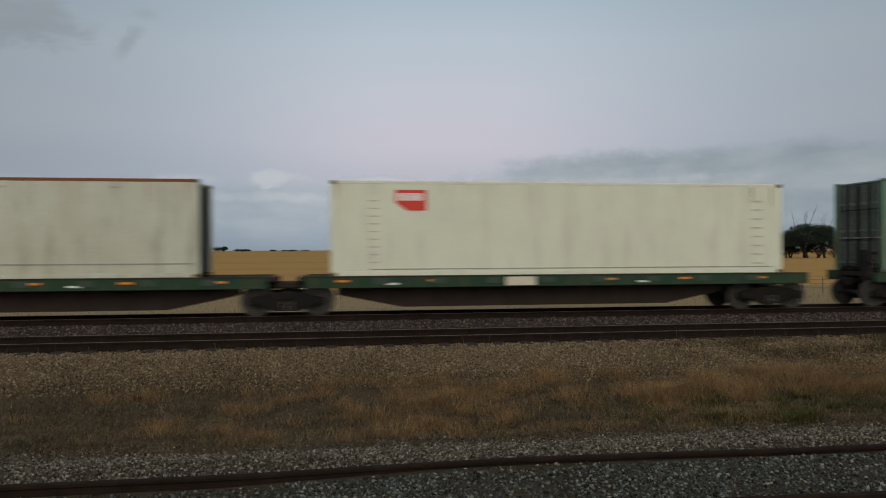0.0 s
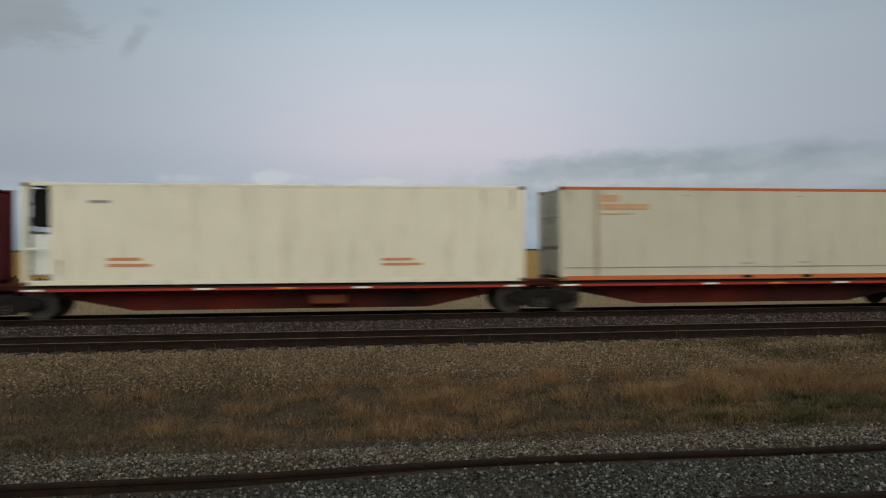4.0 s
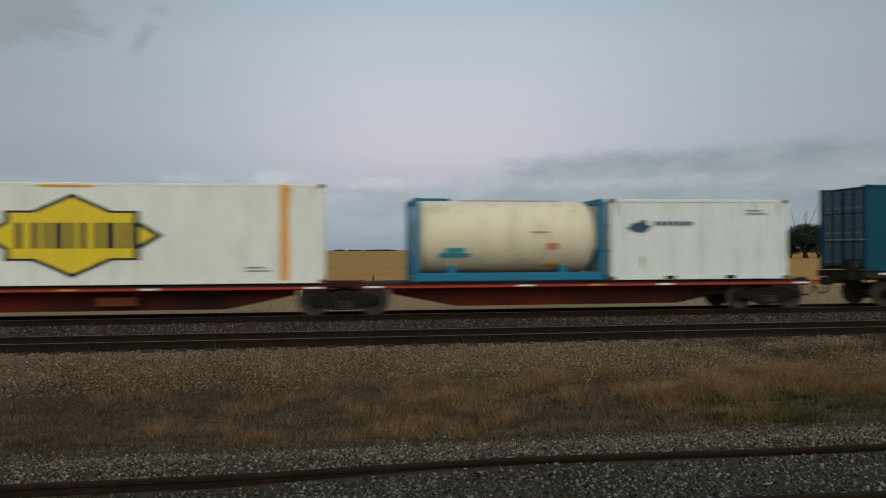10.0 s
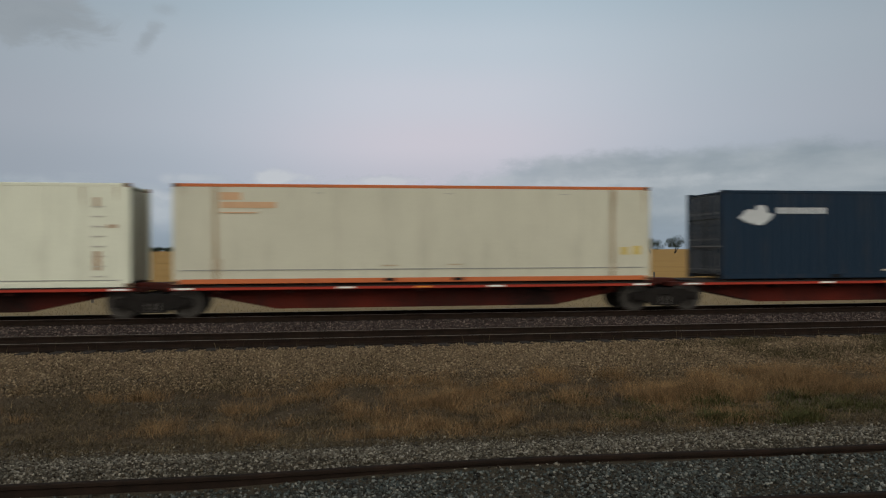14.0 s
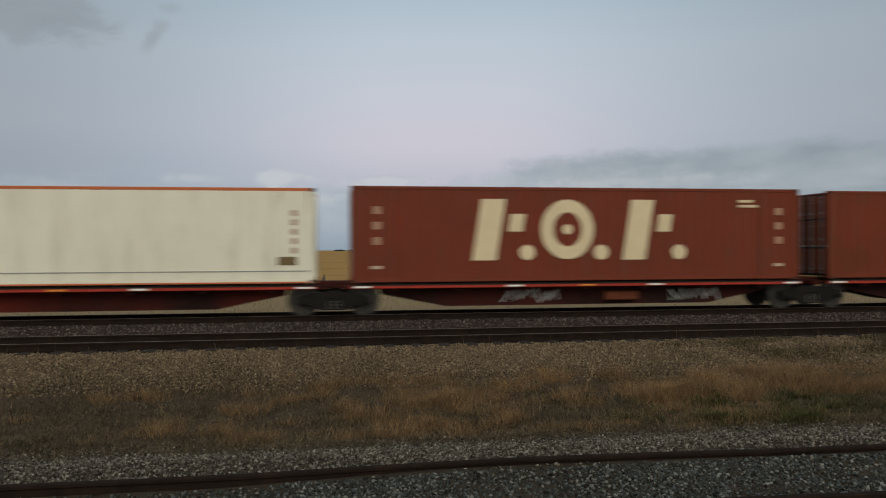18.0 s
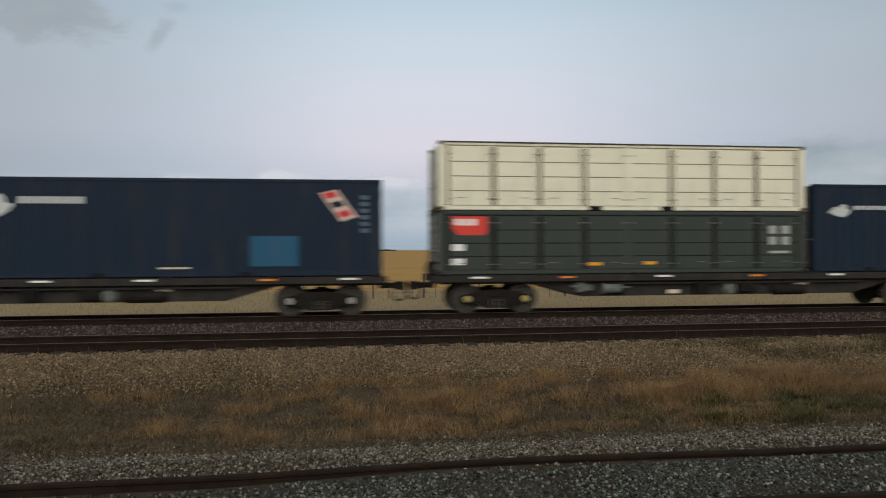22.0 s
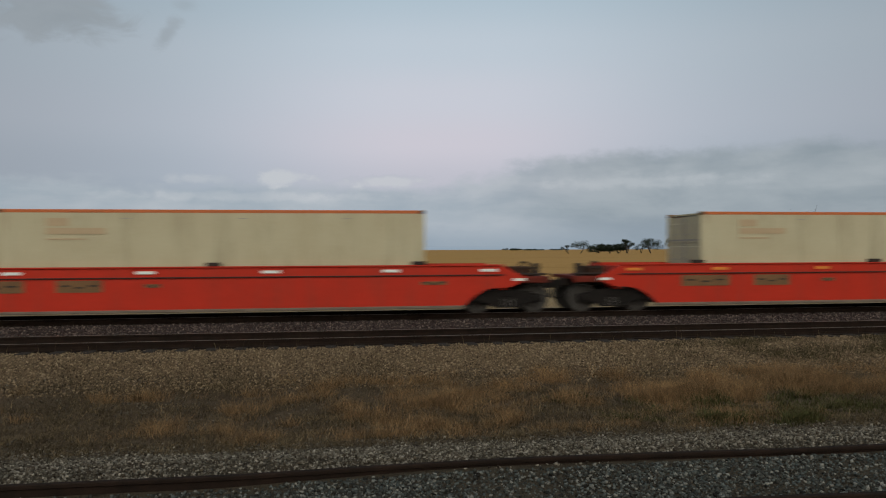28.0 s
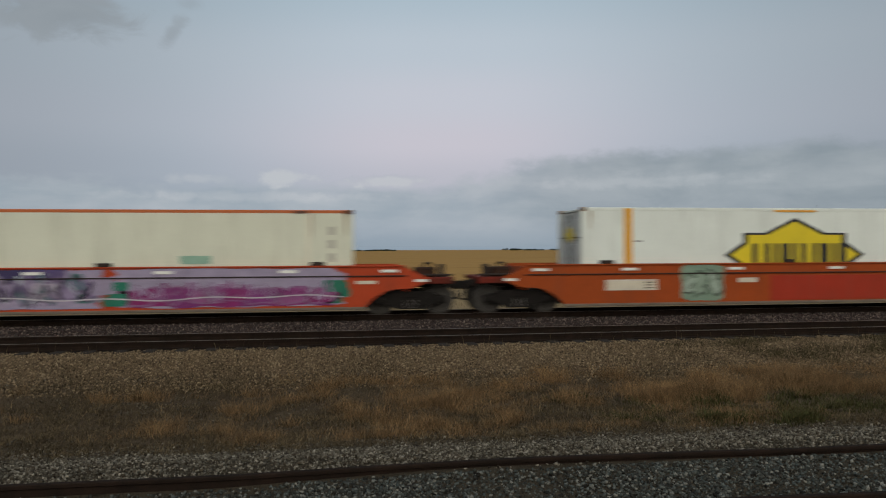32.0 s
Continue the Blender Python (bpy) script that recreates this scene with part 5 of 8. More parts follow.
def load_train():
    g5 = "red articulated container wagons"
    # leading green pair and the second one
    pack((-10.0, 7.1), "green", "dark green two-platform container wagon with amber reflectors", "green articulated container wagons")
    t = beige_box(-16.15, GREEN_Z, FT40, "weathered", 2.9, mark=False, low=False)
    patch_white(-0.15, GREEN_Z, (1.95, 2.62, 0.95), ladder=False)
    pack((26.15, 43.25), "green", "dark green two-platform container wagon with amber reflectors", "green articulated container wagons")
    t = container(18.15, FT53, 3.14, GREEN_Z, P["dull_green"], "corrugated", "weathered green corrugated long container with orange slanted shapes", end=P["dark_green"])
    deco(t, FT53, "inner_post", [rect(u, u + 0.17, 0.16, 2.92) for u in (2.1, 4.6, 6.9, 9.9, 13.7)], paint("strip_green", (0.19, 0.38, 0.29), (0.16, 0.30, 0.23), 0.5), "pale replaced strips", 0.004)
    slab_shapes(t, FT53, 2.75, 1.55, 1.12, ORANGE, GOLD)
    t = container(35.2, FT53, 3.14, GREEN_Z, P["teal"], "posts", "teal-green long container with upright posts", end=P["dark_green"])
    post_faces(t)
    code_column(t, FT53, 14.7, 2.0, 2.7, 4, mat("pale_green_mark", (0.25, 0.42, 0.36)))
    # first red five-platform wagon
    pack((60.75, 76.53, 92.31, 108.09, 123.87), "red", "red five-platform articulated container wagon", g5)
    t = container(60.70 - FT40 / 2, FT40, 2.82, RED_Z, P["black"], "flat", "black curtain-sided container with white block marks over a red line")
    u = 1.75
    for w, gap in ((0.28, 0.22), (0.26, 0.14), (0.22, 0.30), (0.22, 0.16), (0.30, 0.28), (0.26, 0.20), (0.40, 0.18), (0.28, 0.24), (0.26, 0.16), (0.26, 0.40), (0.26, 0.18), (0.30, 0.14), (0.28, 0.22), (0.26, 0.18), (0.44, 0.22), (0.27, 0.0)):
        deco(t, FT40, "logo_bars", [rect(u, u + w, 1.27, 1.97)], WHITEINK, "row of white bars")
        u += w + gap
    deco(t, FT40, "top_edge", [rect(0.2, FT40 - 0.2, 2.76, 2.80)], PLATE, "pale worn top edge", 0.004)
    deco(t, FT40, "red_line", [rect(1.75, 9.9, 0.88, 0.98)], CRIMSON)
    deco(t, FT40, "buckle", [rect(0.6 + i * 1.0, 0.78 + i * 1.0, 0.25, 0.34) for i in range(11)], mat("buckle_grey", (0.2, 0.2, 0.2)))
    deco(t, FT40, "reflector", [rect(u, u + 0.55, 0.06, 0.14) for u in (1.2, 5.4, 9.6)], REFAMBER)
    deco(t, FT40, "warning_label", [rect(11.35, 11.75, 0.4, 0.75)], CRIMSON)
    code_column(t, FT40, 11.4, 1.3, 2.4, 5)
    badge_white(69.22, RED_Z, shift=-0.35)
    badge_red(85.0, RED_Z, "maroon", YELLOW)
    t = container(100.8, FT48, 2.96, RED_Z, P["cream"], "flat", "cream long refrigerated container with a black louvred end", unit={"left": 0.75, "material": P["white"], "dark": True}, group="cream long containers")
    code_bars(t, FT48, 1.8, 2.35, 2.35, 2.5, 1)
    code_bars(t, FT48, 2.3, 3.5, 0.5, 0.85, 2, PALEORANGE)
    code_bars(t, FT48, 10.2, 11.4, 0.5, 0.8, 2, PALEORANGE)
    beige_box(116.56, RED_Z, low="wide")
    # second red wagon
    pack((139.93, 155.72, 171.52, 187.32, 203.1), "red", "red five-platform articulated container wagon", g5)
    t = half_height(133.6, RED_Z, "maroon", FT40, 2.03, "low dark red slatted container with a small yellow badge", 9)
    deco(t, FT40, "logo_plate", [[(10.3 + u * 0.24, 1.38 + v * 0.24) for u, v in diamond(1.0)]], YELLOW, "small yellow pointed badge", 0.018)
    deco(t, FT40, "lettering_bar", [rect(9.9, 10.9, 0.70, 0.78), rect(9.6, 10.6, 0.3, 0.36)], PLATE, "", 0.016)
    cream_mark_box(148.42, RED_Z)
    badge_white(164.22, RED_Z, shift=-0.2)
    badge_red(180.02, RED_Z, "maroon", TAN, k=1.0)
    t = container(195.76, FT48, 2.72, RED_Z, P["pale_teal"], "corrugated", "pale green long container with orange slanted shapes and a yellow band", end=P["dark_green"])
    slab_shapes(t, FT48, 2.25, 1.52, 1.08, ORANGE, PALEORANGE)
    deco(t, FT48, "band", [rect(8.85, 13.2, 1.36, 1.78)], GOLD, "yellow band")
    deco(t, FT48, "band_end", [rect(8.0, 8.7, 1.36, 1.74, 0.4)], ORANGE)
    deco(t, FT48, "inner_post", [rect(1.2, 1.34, 0.16, 2.6), rect(FT48 - 1.4, FT48 - 1.26, 0.16, 2.6)], paint("post_brown_green", (0.10, 0.12, 0.07), (0.07, 0.14, 0.09), 0.6), "", 0.002)
    deco(t, FT48, "rub_strip", [rect(0.2, FT48 - 0.2, 0.30, 0.34)], INK)
    deco(t, FT48, "warning_label", [rect(13.2, 13.6, 0.3, 0.6)], GOLD)
    # third red wagon, two platforms empty
    pack((219.0, 234.78, 250.56, 266.36, 282.14), "red", "red five-platform articulated wagon with two empty platforms", g5)
    patch_white(211.69, RED_Z, (1.75, 2.55, 0.85), "greige", code=False)
    badge_white(259.05, RED_Z)
    tank(276.35, RED_Z)
    wing_box(282.62, RED_Z, FT20, "cool_white", NAVYINK, 2.59)
    flat(300.9, "black container flat wagon carrying a blue and a white container", "black flat wagons", 0)
    t = container(291.55, FT40, 2.9, FLAT_Z, P["blue"], "corrugated", "blue forty-foot container with a yellow oval crest")
    deco(t, FT40, "crest", [[(5.95 + 0.52 * math.cos(radians(q)), 1.68 + 0.62 * math.sin(radians(q))) for q in range(-25, 206, 15)]], GOLD, "yellow arched crest")
    deco(t, FT40, "crest_mark", [[(5.65, 1.40), (6.33, 1.40), (6.27, 1.63), (6.09, 1.74), (6.13, 1.94), (5.97, 2.10), (5.79, 2.04), (5.87, 1.82), (5.71, 1.66)]], mat("grey_green_mark", (0.12, 0.14, 0.10)), "", 0.004)
    deco(t, FT40, "crest_mark", [[(5.43, 1.28), (5.95, 1.20), (6.49, 1.28), (6.43, 1.44), (5.95, 1.36), (5.49, 1.44)]], PALEMARK, "", 0.004)
    code_column(t, FT40, 11.2, 1.2, 2.5, 6, mat("dull_blue_mark", (0.10, 0.14, 0.19)))
    snow_star_box(304.1, FLAT_Z)
    pack((320.15, 337.28), "green", "dark green two-platform container wagon with pale worn pockets", "green articulated container wagons")
    t = container(312.75, FT48, 2.88, GREEN_Z, P["white"], "flat", "white long refrigerated container with amber stripes and a red patch", unit={"left": 0.9, "material": P["white"], "dark": True}, group="white striped containers")
    red_tab(t, FT48, 1.85, 2.72, 1.5)
    deco(t, FT48, "stripe", [rect(1.30, 1.56, 0.10, 2.85), rect(FT48 - 1.36, FT48 - 1.10, 0.10, 2.85)], GOLD, "upright amber stripes")
    deco(t, FT48, "top_mark", [rect(6.6, 8.1, 2.75, 2.81)], GOLD, "", 0.01)
    deco(t, FT48, "warning_label", [rect(FT48 - 2.2, FT48 - 1.85, 0.62, 0.98)], GOLD)
    deco(t, FT48, "pale_patch", [rect(6.6, 7.0, 0.25, 1.2), rect(8.2, 8.6, 0.25, 1.2)], WHITEINK)
    code_bars(t, FT48, 2.4, 3.4, 0.45, 0.6, 1)
    t = container(329.25, FT53, 3.14, GREEN_Z, P["green"], "posts", "green long container with upright posts", end=P["dark_green"])
    post_faces(t)
    code_column(t, FT53, 14.9, 2.0, 2.7, 4, mat("pale_green_mark", (0.25, 0.42, 0.36)))
    # fourth red wagon
    pack((354.64, 370.42, 386.2, 401.98, 417.76), "red", "red five-platform articulated container wagon", g5)
    green_mark_box(347.35, RED_Z, 2.96)
    patch_white(363.1, RED_Z - 0.06, (1.75, 2.61, 0.85), H=3.02, marks=True)
    beige_box(378.9, RED_Z, low="wide")
    wing_box(396.0, RED_Z, FT40, "deep_navy", PALEMARK)
    t = patch_white(410.42, RED_Z, (1.6, 2.6, 0.75), L=FT48)
    flat(435.4, "black container flat wagon carrying a dark and a white container", "black flat wagons", 1)
    plain20(426.25, FLAT_Z, "cool_white", "white short container with dark code bars")
    t = container(432.55, FT40, 2.9, FLAT_Z, P["dark_green"], "flat", "dark grey-green curtain-sided container with red-marked end")
    code_bars(t, FT40, 9.6, 11.0, 0.30, 0.42, 1)
    box_part("end_label", (0.012, 0.34, 0.30), CRIMSON, t, (FT40 / 2 - 0.028, -0.72, 2.42), 0.0, "red label on the end wall")
    # fifth red wagon
    pack((453.72, 469.5, 485.28, 501.0, 516.7), "red", "red five-platform articulated wagon with white scribbles on its sills", g5, {3: ((-2.6, 1), (2.9, 2)), 4: ((-2.2, 3), (3.1, 4))})
    t = container(446.45, FT48, 2.98, RED_Z, P["cream"], "fine", "cream long refrigerated container with blue arrows", unit={"right": 0.62, "material": P["white"], "dark": True, "lower": True}, group="cream long containers")
    for u, w in ((8.50, 0.26), (8.96, 0.28), (9.46, 0.30), (9.92, 0.22), (10.32, 0.28), (10.76, 0.26), (11.20, 0.30), (11.62, 0.26)):
        deco(t, FT48, "logo_bars", [rect(u, u + w, 1.05, 2.45, 0.18)], BLUEINK, "blue slanted bars with two arrows")
    deco(t, FT48, "logo_arrow", [[(7.65, 1.15), (8.05, 0.78), (8.05, 1.05), (8.6, 1.05), (8.6, 1.25), (8.05, 1.25), (8.05, 1.52)], [(12.0, 2.1), (12.55, 2.1), (12.55, 1.85), (12.95, 2.22), (12.55, 2.6), (12.55, 2.32), (12.0, 2.32)]], BLUEINK)
    code_bars(t, FT48, 2.8, 3.8, 0.38, 0.55, 1, BLUEINK)
    code_bars(t, FT48, 2.9, 3.8, 2.5, 2.65, 1)
    code_bars(t, FT48, 12.0, 12.8, 0.40, 0.55, 1)
    deco(t, FT48, "warning_label", [rect(0.72, 1.05, 0.75, 1.1)], GOLD)
    beige_box(462.17, RED_Z)
    t = container(477.97, FT48, 2.86, RED_Z, P["cream"], "flat", "cream long container with orange rails", rail=P["rail_orange"], bottom=P["cream"], group="cream long containers")
    deco(t, FT48, "rub_strip", [rect(0.2, FT48 - 0.2, 0.36, 0.39)], INK)
    code_column(t, FT48, FT48 - 0.7, 0.9, 2.3, 5, mat("faint_brown_mark", (0.40, 0.27, 0.17)))
    deco(t, FT48, "warning_label", [rect(FT48 - 1.1, FT48 - 0.55, 0.55, 0.80)], mat("dark_brown_label", (0.16, 0.11, 0.05)))
    deco(t, FT48, "lower_line", [rect(0.2, FT48 - 0.2, 0.015, 0.06)], P["rail_orange"], "thin orange line", 0.002)
    cream_mark_box(493.66, RED_Z)
    t = container(509.36, FT48, 2.9, RED_Z, P["brown_red"], "corrugated", "patched brown-red long container", group="rust-red containers")
    deco(t, FT48, "repaired_panel", [rect(3.4, 6.2, 0.25, 2.75), rect(6.2, 10.6, 0.25, 2.75)], paint("patch_brown", (0.165, 0.048, 0.019), (0.13, 0.044, 0.019), 0.5), "browner repainted panel")
    code_bars(t, FT48, 13.5, 14.3, 2.66, 2.76, 1, PLATE)
    # black flat wagons
    for i, (mid, what) in enumerate(((534.65, "a white and a beige container"), (554.75, "three short containers"), (574.9, "three short white containers"),
                                     (594.9, "one navy container"), (615.2, "stacked low containers"))):
        flat(mid, "black container flat wagon carrying " + what, "black flat wagons", i)
    t = plain20(525.34, FLAT_Z, "cool_white", "white short refrigerated container with dark code column")
    t = container(531.72, FT40, 2.9, FLAT_Z, P["sand"], "flat", "sand-coloured container with a worn pale picture panel and brown rails", rail=paint("rail_brown", (0.20, 0.075, 0.035)))
    deco(t, FT40, "picture_panel", [rect(2.5, 10.5, 0.30, 2.62)], paint("worn_panel", (0.54, 0.51, 0.36), (0.42, 0.43, 0.31), 0.6), "worn pale picture panel")
    rng = random.Random(4)
    faded = [stroke((5.0, 1.75), (10.3, 2.25), 0.06), stroke((4.6, 1.05), (10.4, 1.55), 0.05), stroke((3.2, 0.62), (10.2, 0.72), 0.05), stroke((5.2, 1.2), (6.2, 1.8), 0.05), stroke((7.0, 1.3), (7.9, 2.0), 0.05), stroke((8.8, 1.45), (9.5, 2.15), 0.05)]
    for q in range(16):
        u, v, r = rng.uniform(3.2, 4.9), rng.uniform(1.5, 2.4), rng.uniform(0.06, 0.16)
        faded.append(blob(u - r, u + r, v - r * 0.7, v + r * 0.7, rng, 10))
    for q in range(22):
        u, v, r = rng.uniform(4.8, 10.2), rng.uniform(0.4, 1.3), rng.uniform(0.06, 0.20)
        faded.append(blob(u - r * 1.8, u + r * 1.8, v - r * 0.4, v + r * 0.4, rng, 10))
    deco(t, FT40, "faded_shapes", faded, paint("faded_grey_green_print", (0.25, 0.27, 0.20)), "faded grey print", 0.003)
    code_bars(t, FT40, 0.9, 2.3, 1.9, 2.2, 3, PALEORANGE)
    plain20(545.30, FLAT_Z, "cool_white", "grey-white short container with dark code column")
    for s in (551.75, 558.08):
        t = container(s, FT20, 2.9, FLAT_Z, P["blue"], "flat", "blue short container with rounded red marks", pockets=True, group="blue short containers")
        marks = sum([ring(1.78 + 0.70 * i, 2.02, 0.33, 0.33, 0.18, 14) for i in range(5)], [])
        marks += [rect(1.55, 2.05, 1.48, 1.62), rect(4.96, 5.10, 1.78, 1.92), rect(4.96, 5.10, 2.10, 2.24)]
        deco(t, FT20, "logo_shapes", marks, CORAL, "row of rounded red marks")
        deco(t, FT20, "lettering_bar", [rect(2.35, 4.0, 1.34, 1.46)], WHITEINK)
        deco(t, FT20, "warning_label", [rect(5.05, 5.45, 0.7, 1.05)], GOLD)
        code_column(t, FT20, 5.15, 1.3, 2.5, 7, mat("dull_blue_mark", (0.10, 0.14, 0.19)), 0.32)
    snow_star_box(565.45, FLAT_Z, 2.89)
    snow_star_box(571.85, FLAT_Z, 2.89)
    t = container(578.35, FT20, 2.84, FLAT_Z, P["ivory"], "flat", "pale cream short container with two columns of blue and yellow marks", pockets=True)
    for u in (0.95, 4.7):
        for q in range(6):
            deco(t, FT20, "code_block", [rect(u, u + 0.25, 0.90 + 0.28 * q, 1.14 + 0.28 * q)], (BLUEINK, vivid("blue_black", (0.02, 0.04, 0.09)), YELLOW)[q % 3])
    t = wing_box(592.0, FLAT_Z, FT40, "navy", PALEMARK)
    deco(t, FT40, "blue_patch", [rect(8.3, 9.7, 0.3, 1.2)], paint("patch_blue", (0.02, 0.09, 0.16)))
    t = half_height(605.92, FLAT_Z, "charcoal", FT40, 1.98, "low charcoal side-door container with a red patch")
    deco(t, FT40, "logo_patch", [[(0.42, 1.42), (0.62, 1.22), (1.42, 1.22), (1.52, 1.36), (1.50, 1.80), (0.42, 1.80)]], REDINK, "red cut-corner patch with pale bars", 0.016)
    deco(t, FT40, "logo_bars", bars(0.50, 1.24, 1.52, 1.72, 3, 0.74), WHITEINK, "", 0.019)
    deco(t, FT40, "lettering_bar", [rect(0.42, 0.80, 0.74, 0.94), rect(0.42, 0.80, 0.30, 0.50)], WHITEINK, "", 0.016)
    for u in (10.9, 11.35):
        deco(t, FT40, "lettering_bar", [rect(u, u + 0.26, 0.9 + 0.36 * q, 1.16 + 0.36 * q) for q in range(2)], vivid("dull_white", (0.36, 0.37, 0.36)), "", 0.016)
    deco(t, FT40, "lettering_bar", [rect(10.9, 11.6, 0.62, 0.70)], vivid("dull_white", (0.36, 0.37, 0.36)), "", 0.016)
    deco(t, FT40, "warning_label", [rect(4.75, 5.2, 0.26, 0.36), rect(6.6, 7.0, 0.28, 0.38)], GOLD, "", 0.016)
    t = half_height(605.92, FLAT_Z + 1.99, "cream", FT40, 2.14, "low cream side-door container stacked on another")
    deco(t, FT40, "top_edge", [rect(0.2, FT40 - 0.2, 2.08, 2.13)], mat("dark_top_edge", (0.05, 0.045, 0.04), rough=0.8), "dark worn top edge", 0.004)
    for u in (5.0, 7.4):
        box_part("fork_pocket", (0.42, 0.05, 0.13), RUBBER, t, (u - FT40 / 2, -HALF_W + 0.012, 0.075), 0.0, "dark fork-lift pocket")
    code_bars(t, FT40, 11.2, 11.9, 1.3, 1.75, 3, mat("pale_brown_mark", (0.50, 0.44, 0.33)))
    t = wing_box(618.42, FLAT_Z, FT20, "navy", PALEMARK)
    deco(t, FT20, "warning_label", [rect(5.2, 5.55, 0.65, 1.0)], GOLD)
    # well wagons
    bright = mat("fresh_red_paint", (0.50, 0.034, 0.020), (0.43, 0.031, 0.020), rough=0.5, scale=1.2, fine=10)
    dark, black, lilac, violet, cyan = (0.02, 0.025, 0.025), (0.012, 0.010, 0.012), (0.34, 0.29, 0.40), (0.13, 0.035, 0.17), (0.30, 0.44, 0.50)
    lime, grass_green, teal, chalk = (0.05, 0.27, 0.08), (0.11, 0.38, 0.13), (0.04, 0.16, 0.11), (0.44, 0.47, 0.44)
    M = [635.7 + 21.31 * i for i in range(13)]
    well(M[0], WELLORANGE, "orange-brown well wagon with a red panel", 0, patch=(-0.6, 4.0, bright))
    well(M[1], WELLORANGE, "orange-brown steel well wagon on two bogies", 1, art=(("specks", 1.6, 3.4, 0.82, 1.06, ((0.085, 0.030, 0.018), (0.15, 0.040, 0.018)), 7), ("specks", 4.0, 4.6, 0.84, 1.08, ((0.10, 0.032, 0.018),), 3),))
    well(M[2], WELLORANGE, "faded red well wagon with tan graffiti", 2, patch=(-2.4, 0.6, bright), art=(("ground", 0.4, 7.4, 0.33, 1.48, ((0.25, 0.185, 0.125),)), ("band", 0.8, 7.0, 0.40, 0.80, ((0.32, 0.23, 0.14), (0.26, 0.13, 0.075))),
         ("shapes", 0.9, 7.0, 0.45, 1.42, ((0.20, 0.11, 0.065), (0.33, 0.24, 0.14), (0.31, 0.12, 0.075), (0.26, 0.21, 0.14)), 6), ("strokes", 0.3, 0.7, 0.38, 1.46, (cyan,), 3), ("strokes", 7.1, 7.7, 0.36, 1.46, (cyan,), 4),
         ("arcs", 0.9, 7.2, 0.42, 1.46, ((0.44, 0.40, 0.33), (0.34, 0.13, 0.08)), 14), ("zigzag", 0.9, 7.2, 0.45, 1.42, ((0.17, 0.09, 0.06), (0.46, 0.40, 0.32), (0.34, 0.24, 0.17), (0.30, 0.42, 0.42)), 7)))
    well(M[3], WELLDULL, "red well wagon with faint scratched marks", 3, art=(("strokes", 5.4, 7.4, 0.5, 1.1, ((0.50, 0.14, 0.10),), 6),))
    well(M[4], WELLORANGE, "orange-brown steel well wagon on two bogies", 4)
    well(M[5], WELLORANGE, "orange-brown steel well wagon on two bogies", 5)
    well(M[6], WELLRED, "bright red steel well wagon with pale plates", 6, holes=True)
    well(M[7], WELLRED, "bright red steel well wagon with pale plates", 7, holes=True)
    well(M[8], WELLRED, "red well wagon covered with green graffiti", 8, holes=True, art=(("ground", -3.6, 2.2, 0.32, 1.42, ((0.40, 0.24, 0.19),)), ("band", -3.2, 2.1, 1.00, 1.50, ((0.055, 0.062, 0.045), (0.08, 0.075, 0.055), (0.12, 0.115, 0.095))),
         ("specks", -3.4, 1.7, 0.55, 1.12, ((0.48, 0.40, 0.15), (0.50, 0.43, 0.22), (0.44, 0.38, 0.18)), 26), ("strokes", -3.2, 1.7, 0.55, 1.12, ((0.20, 0.16, 0.09), (0.07, 0.07, 0.06), (0.52, 0.46, 0.26)), 14), ("band", -3.3, 1.5, 0.31, 0.62, ((0.42, 0.26, 0.20),)),
         ("specks", -4.7, -2.9, 0.4, 1.4, (cyan, (0.42, 0.03, 0.015), cyan), 9), ("specks", 1.6, 2.3, 0.4, 1.3, ((0.16, 0.02, 0.04), cyan, black), 6),
         ("ground", 2.1, 8.3, 0.34, 1.50, ((0.035, 0.085, 0.045),)), ("shapes", 2.2, 8.2, 0.55, 1.47, (black, lime, grass_green, (0.08, 0.30, 0.16)), 7),
         ("band", 2.2, 8.2, 0.31, 0.60, ((0.17, 0.12, 0.085), (0.21, 0.15, 0.11))), ("specks", 2.4, 8.3, 0.6, 1.4, (black, (0.15, 0.40, 0.16), (0.26, 0.02, 0.02)), 14), ("strokes", 2.3, 8.2, 0.40, 1.48, (black, (0.14, 0.42, 0.20), (0.05, 0.20, 0.08), (0.30, 0.44, 0.32)), 34), ("zigzag", 2.3, 8.1, 0.45, 1.44, (black, (0.03, 0.18, 0.07), (0.12, 0.38, 0.16), (0.34, 0.40, 0.34)), 7), ("zigzag", -3.3, 1.8, 0.85, 1.46, ((0.50, 0.45, 0.33), (0.035, 0.04, 0.03), (0.07, 0.08, 0.06)), 6)))
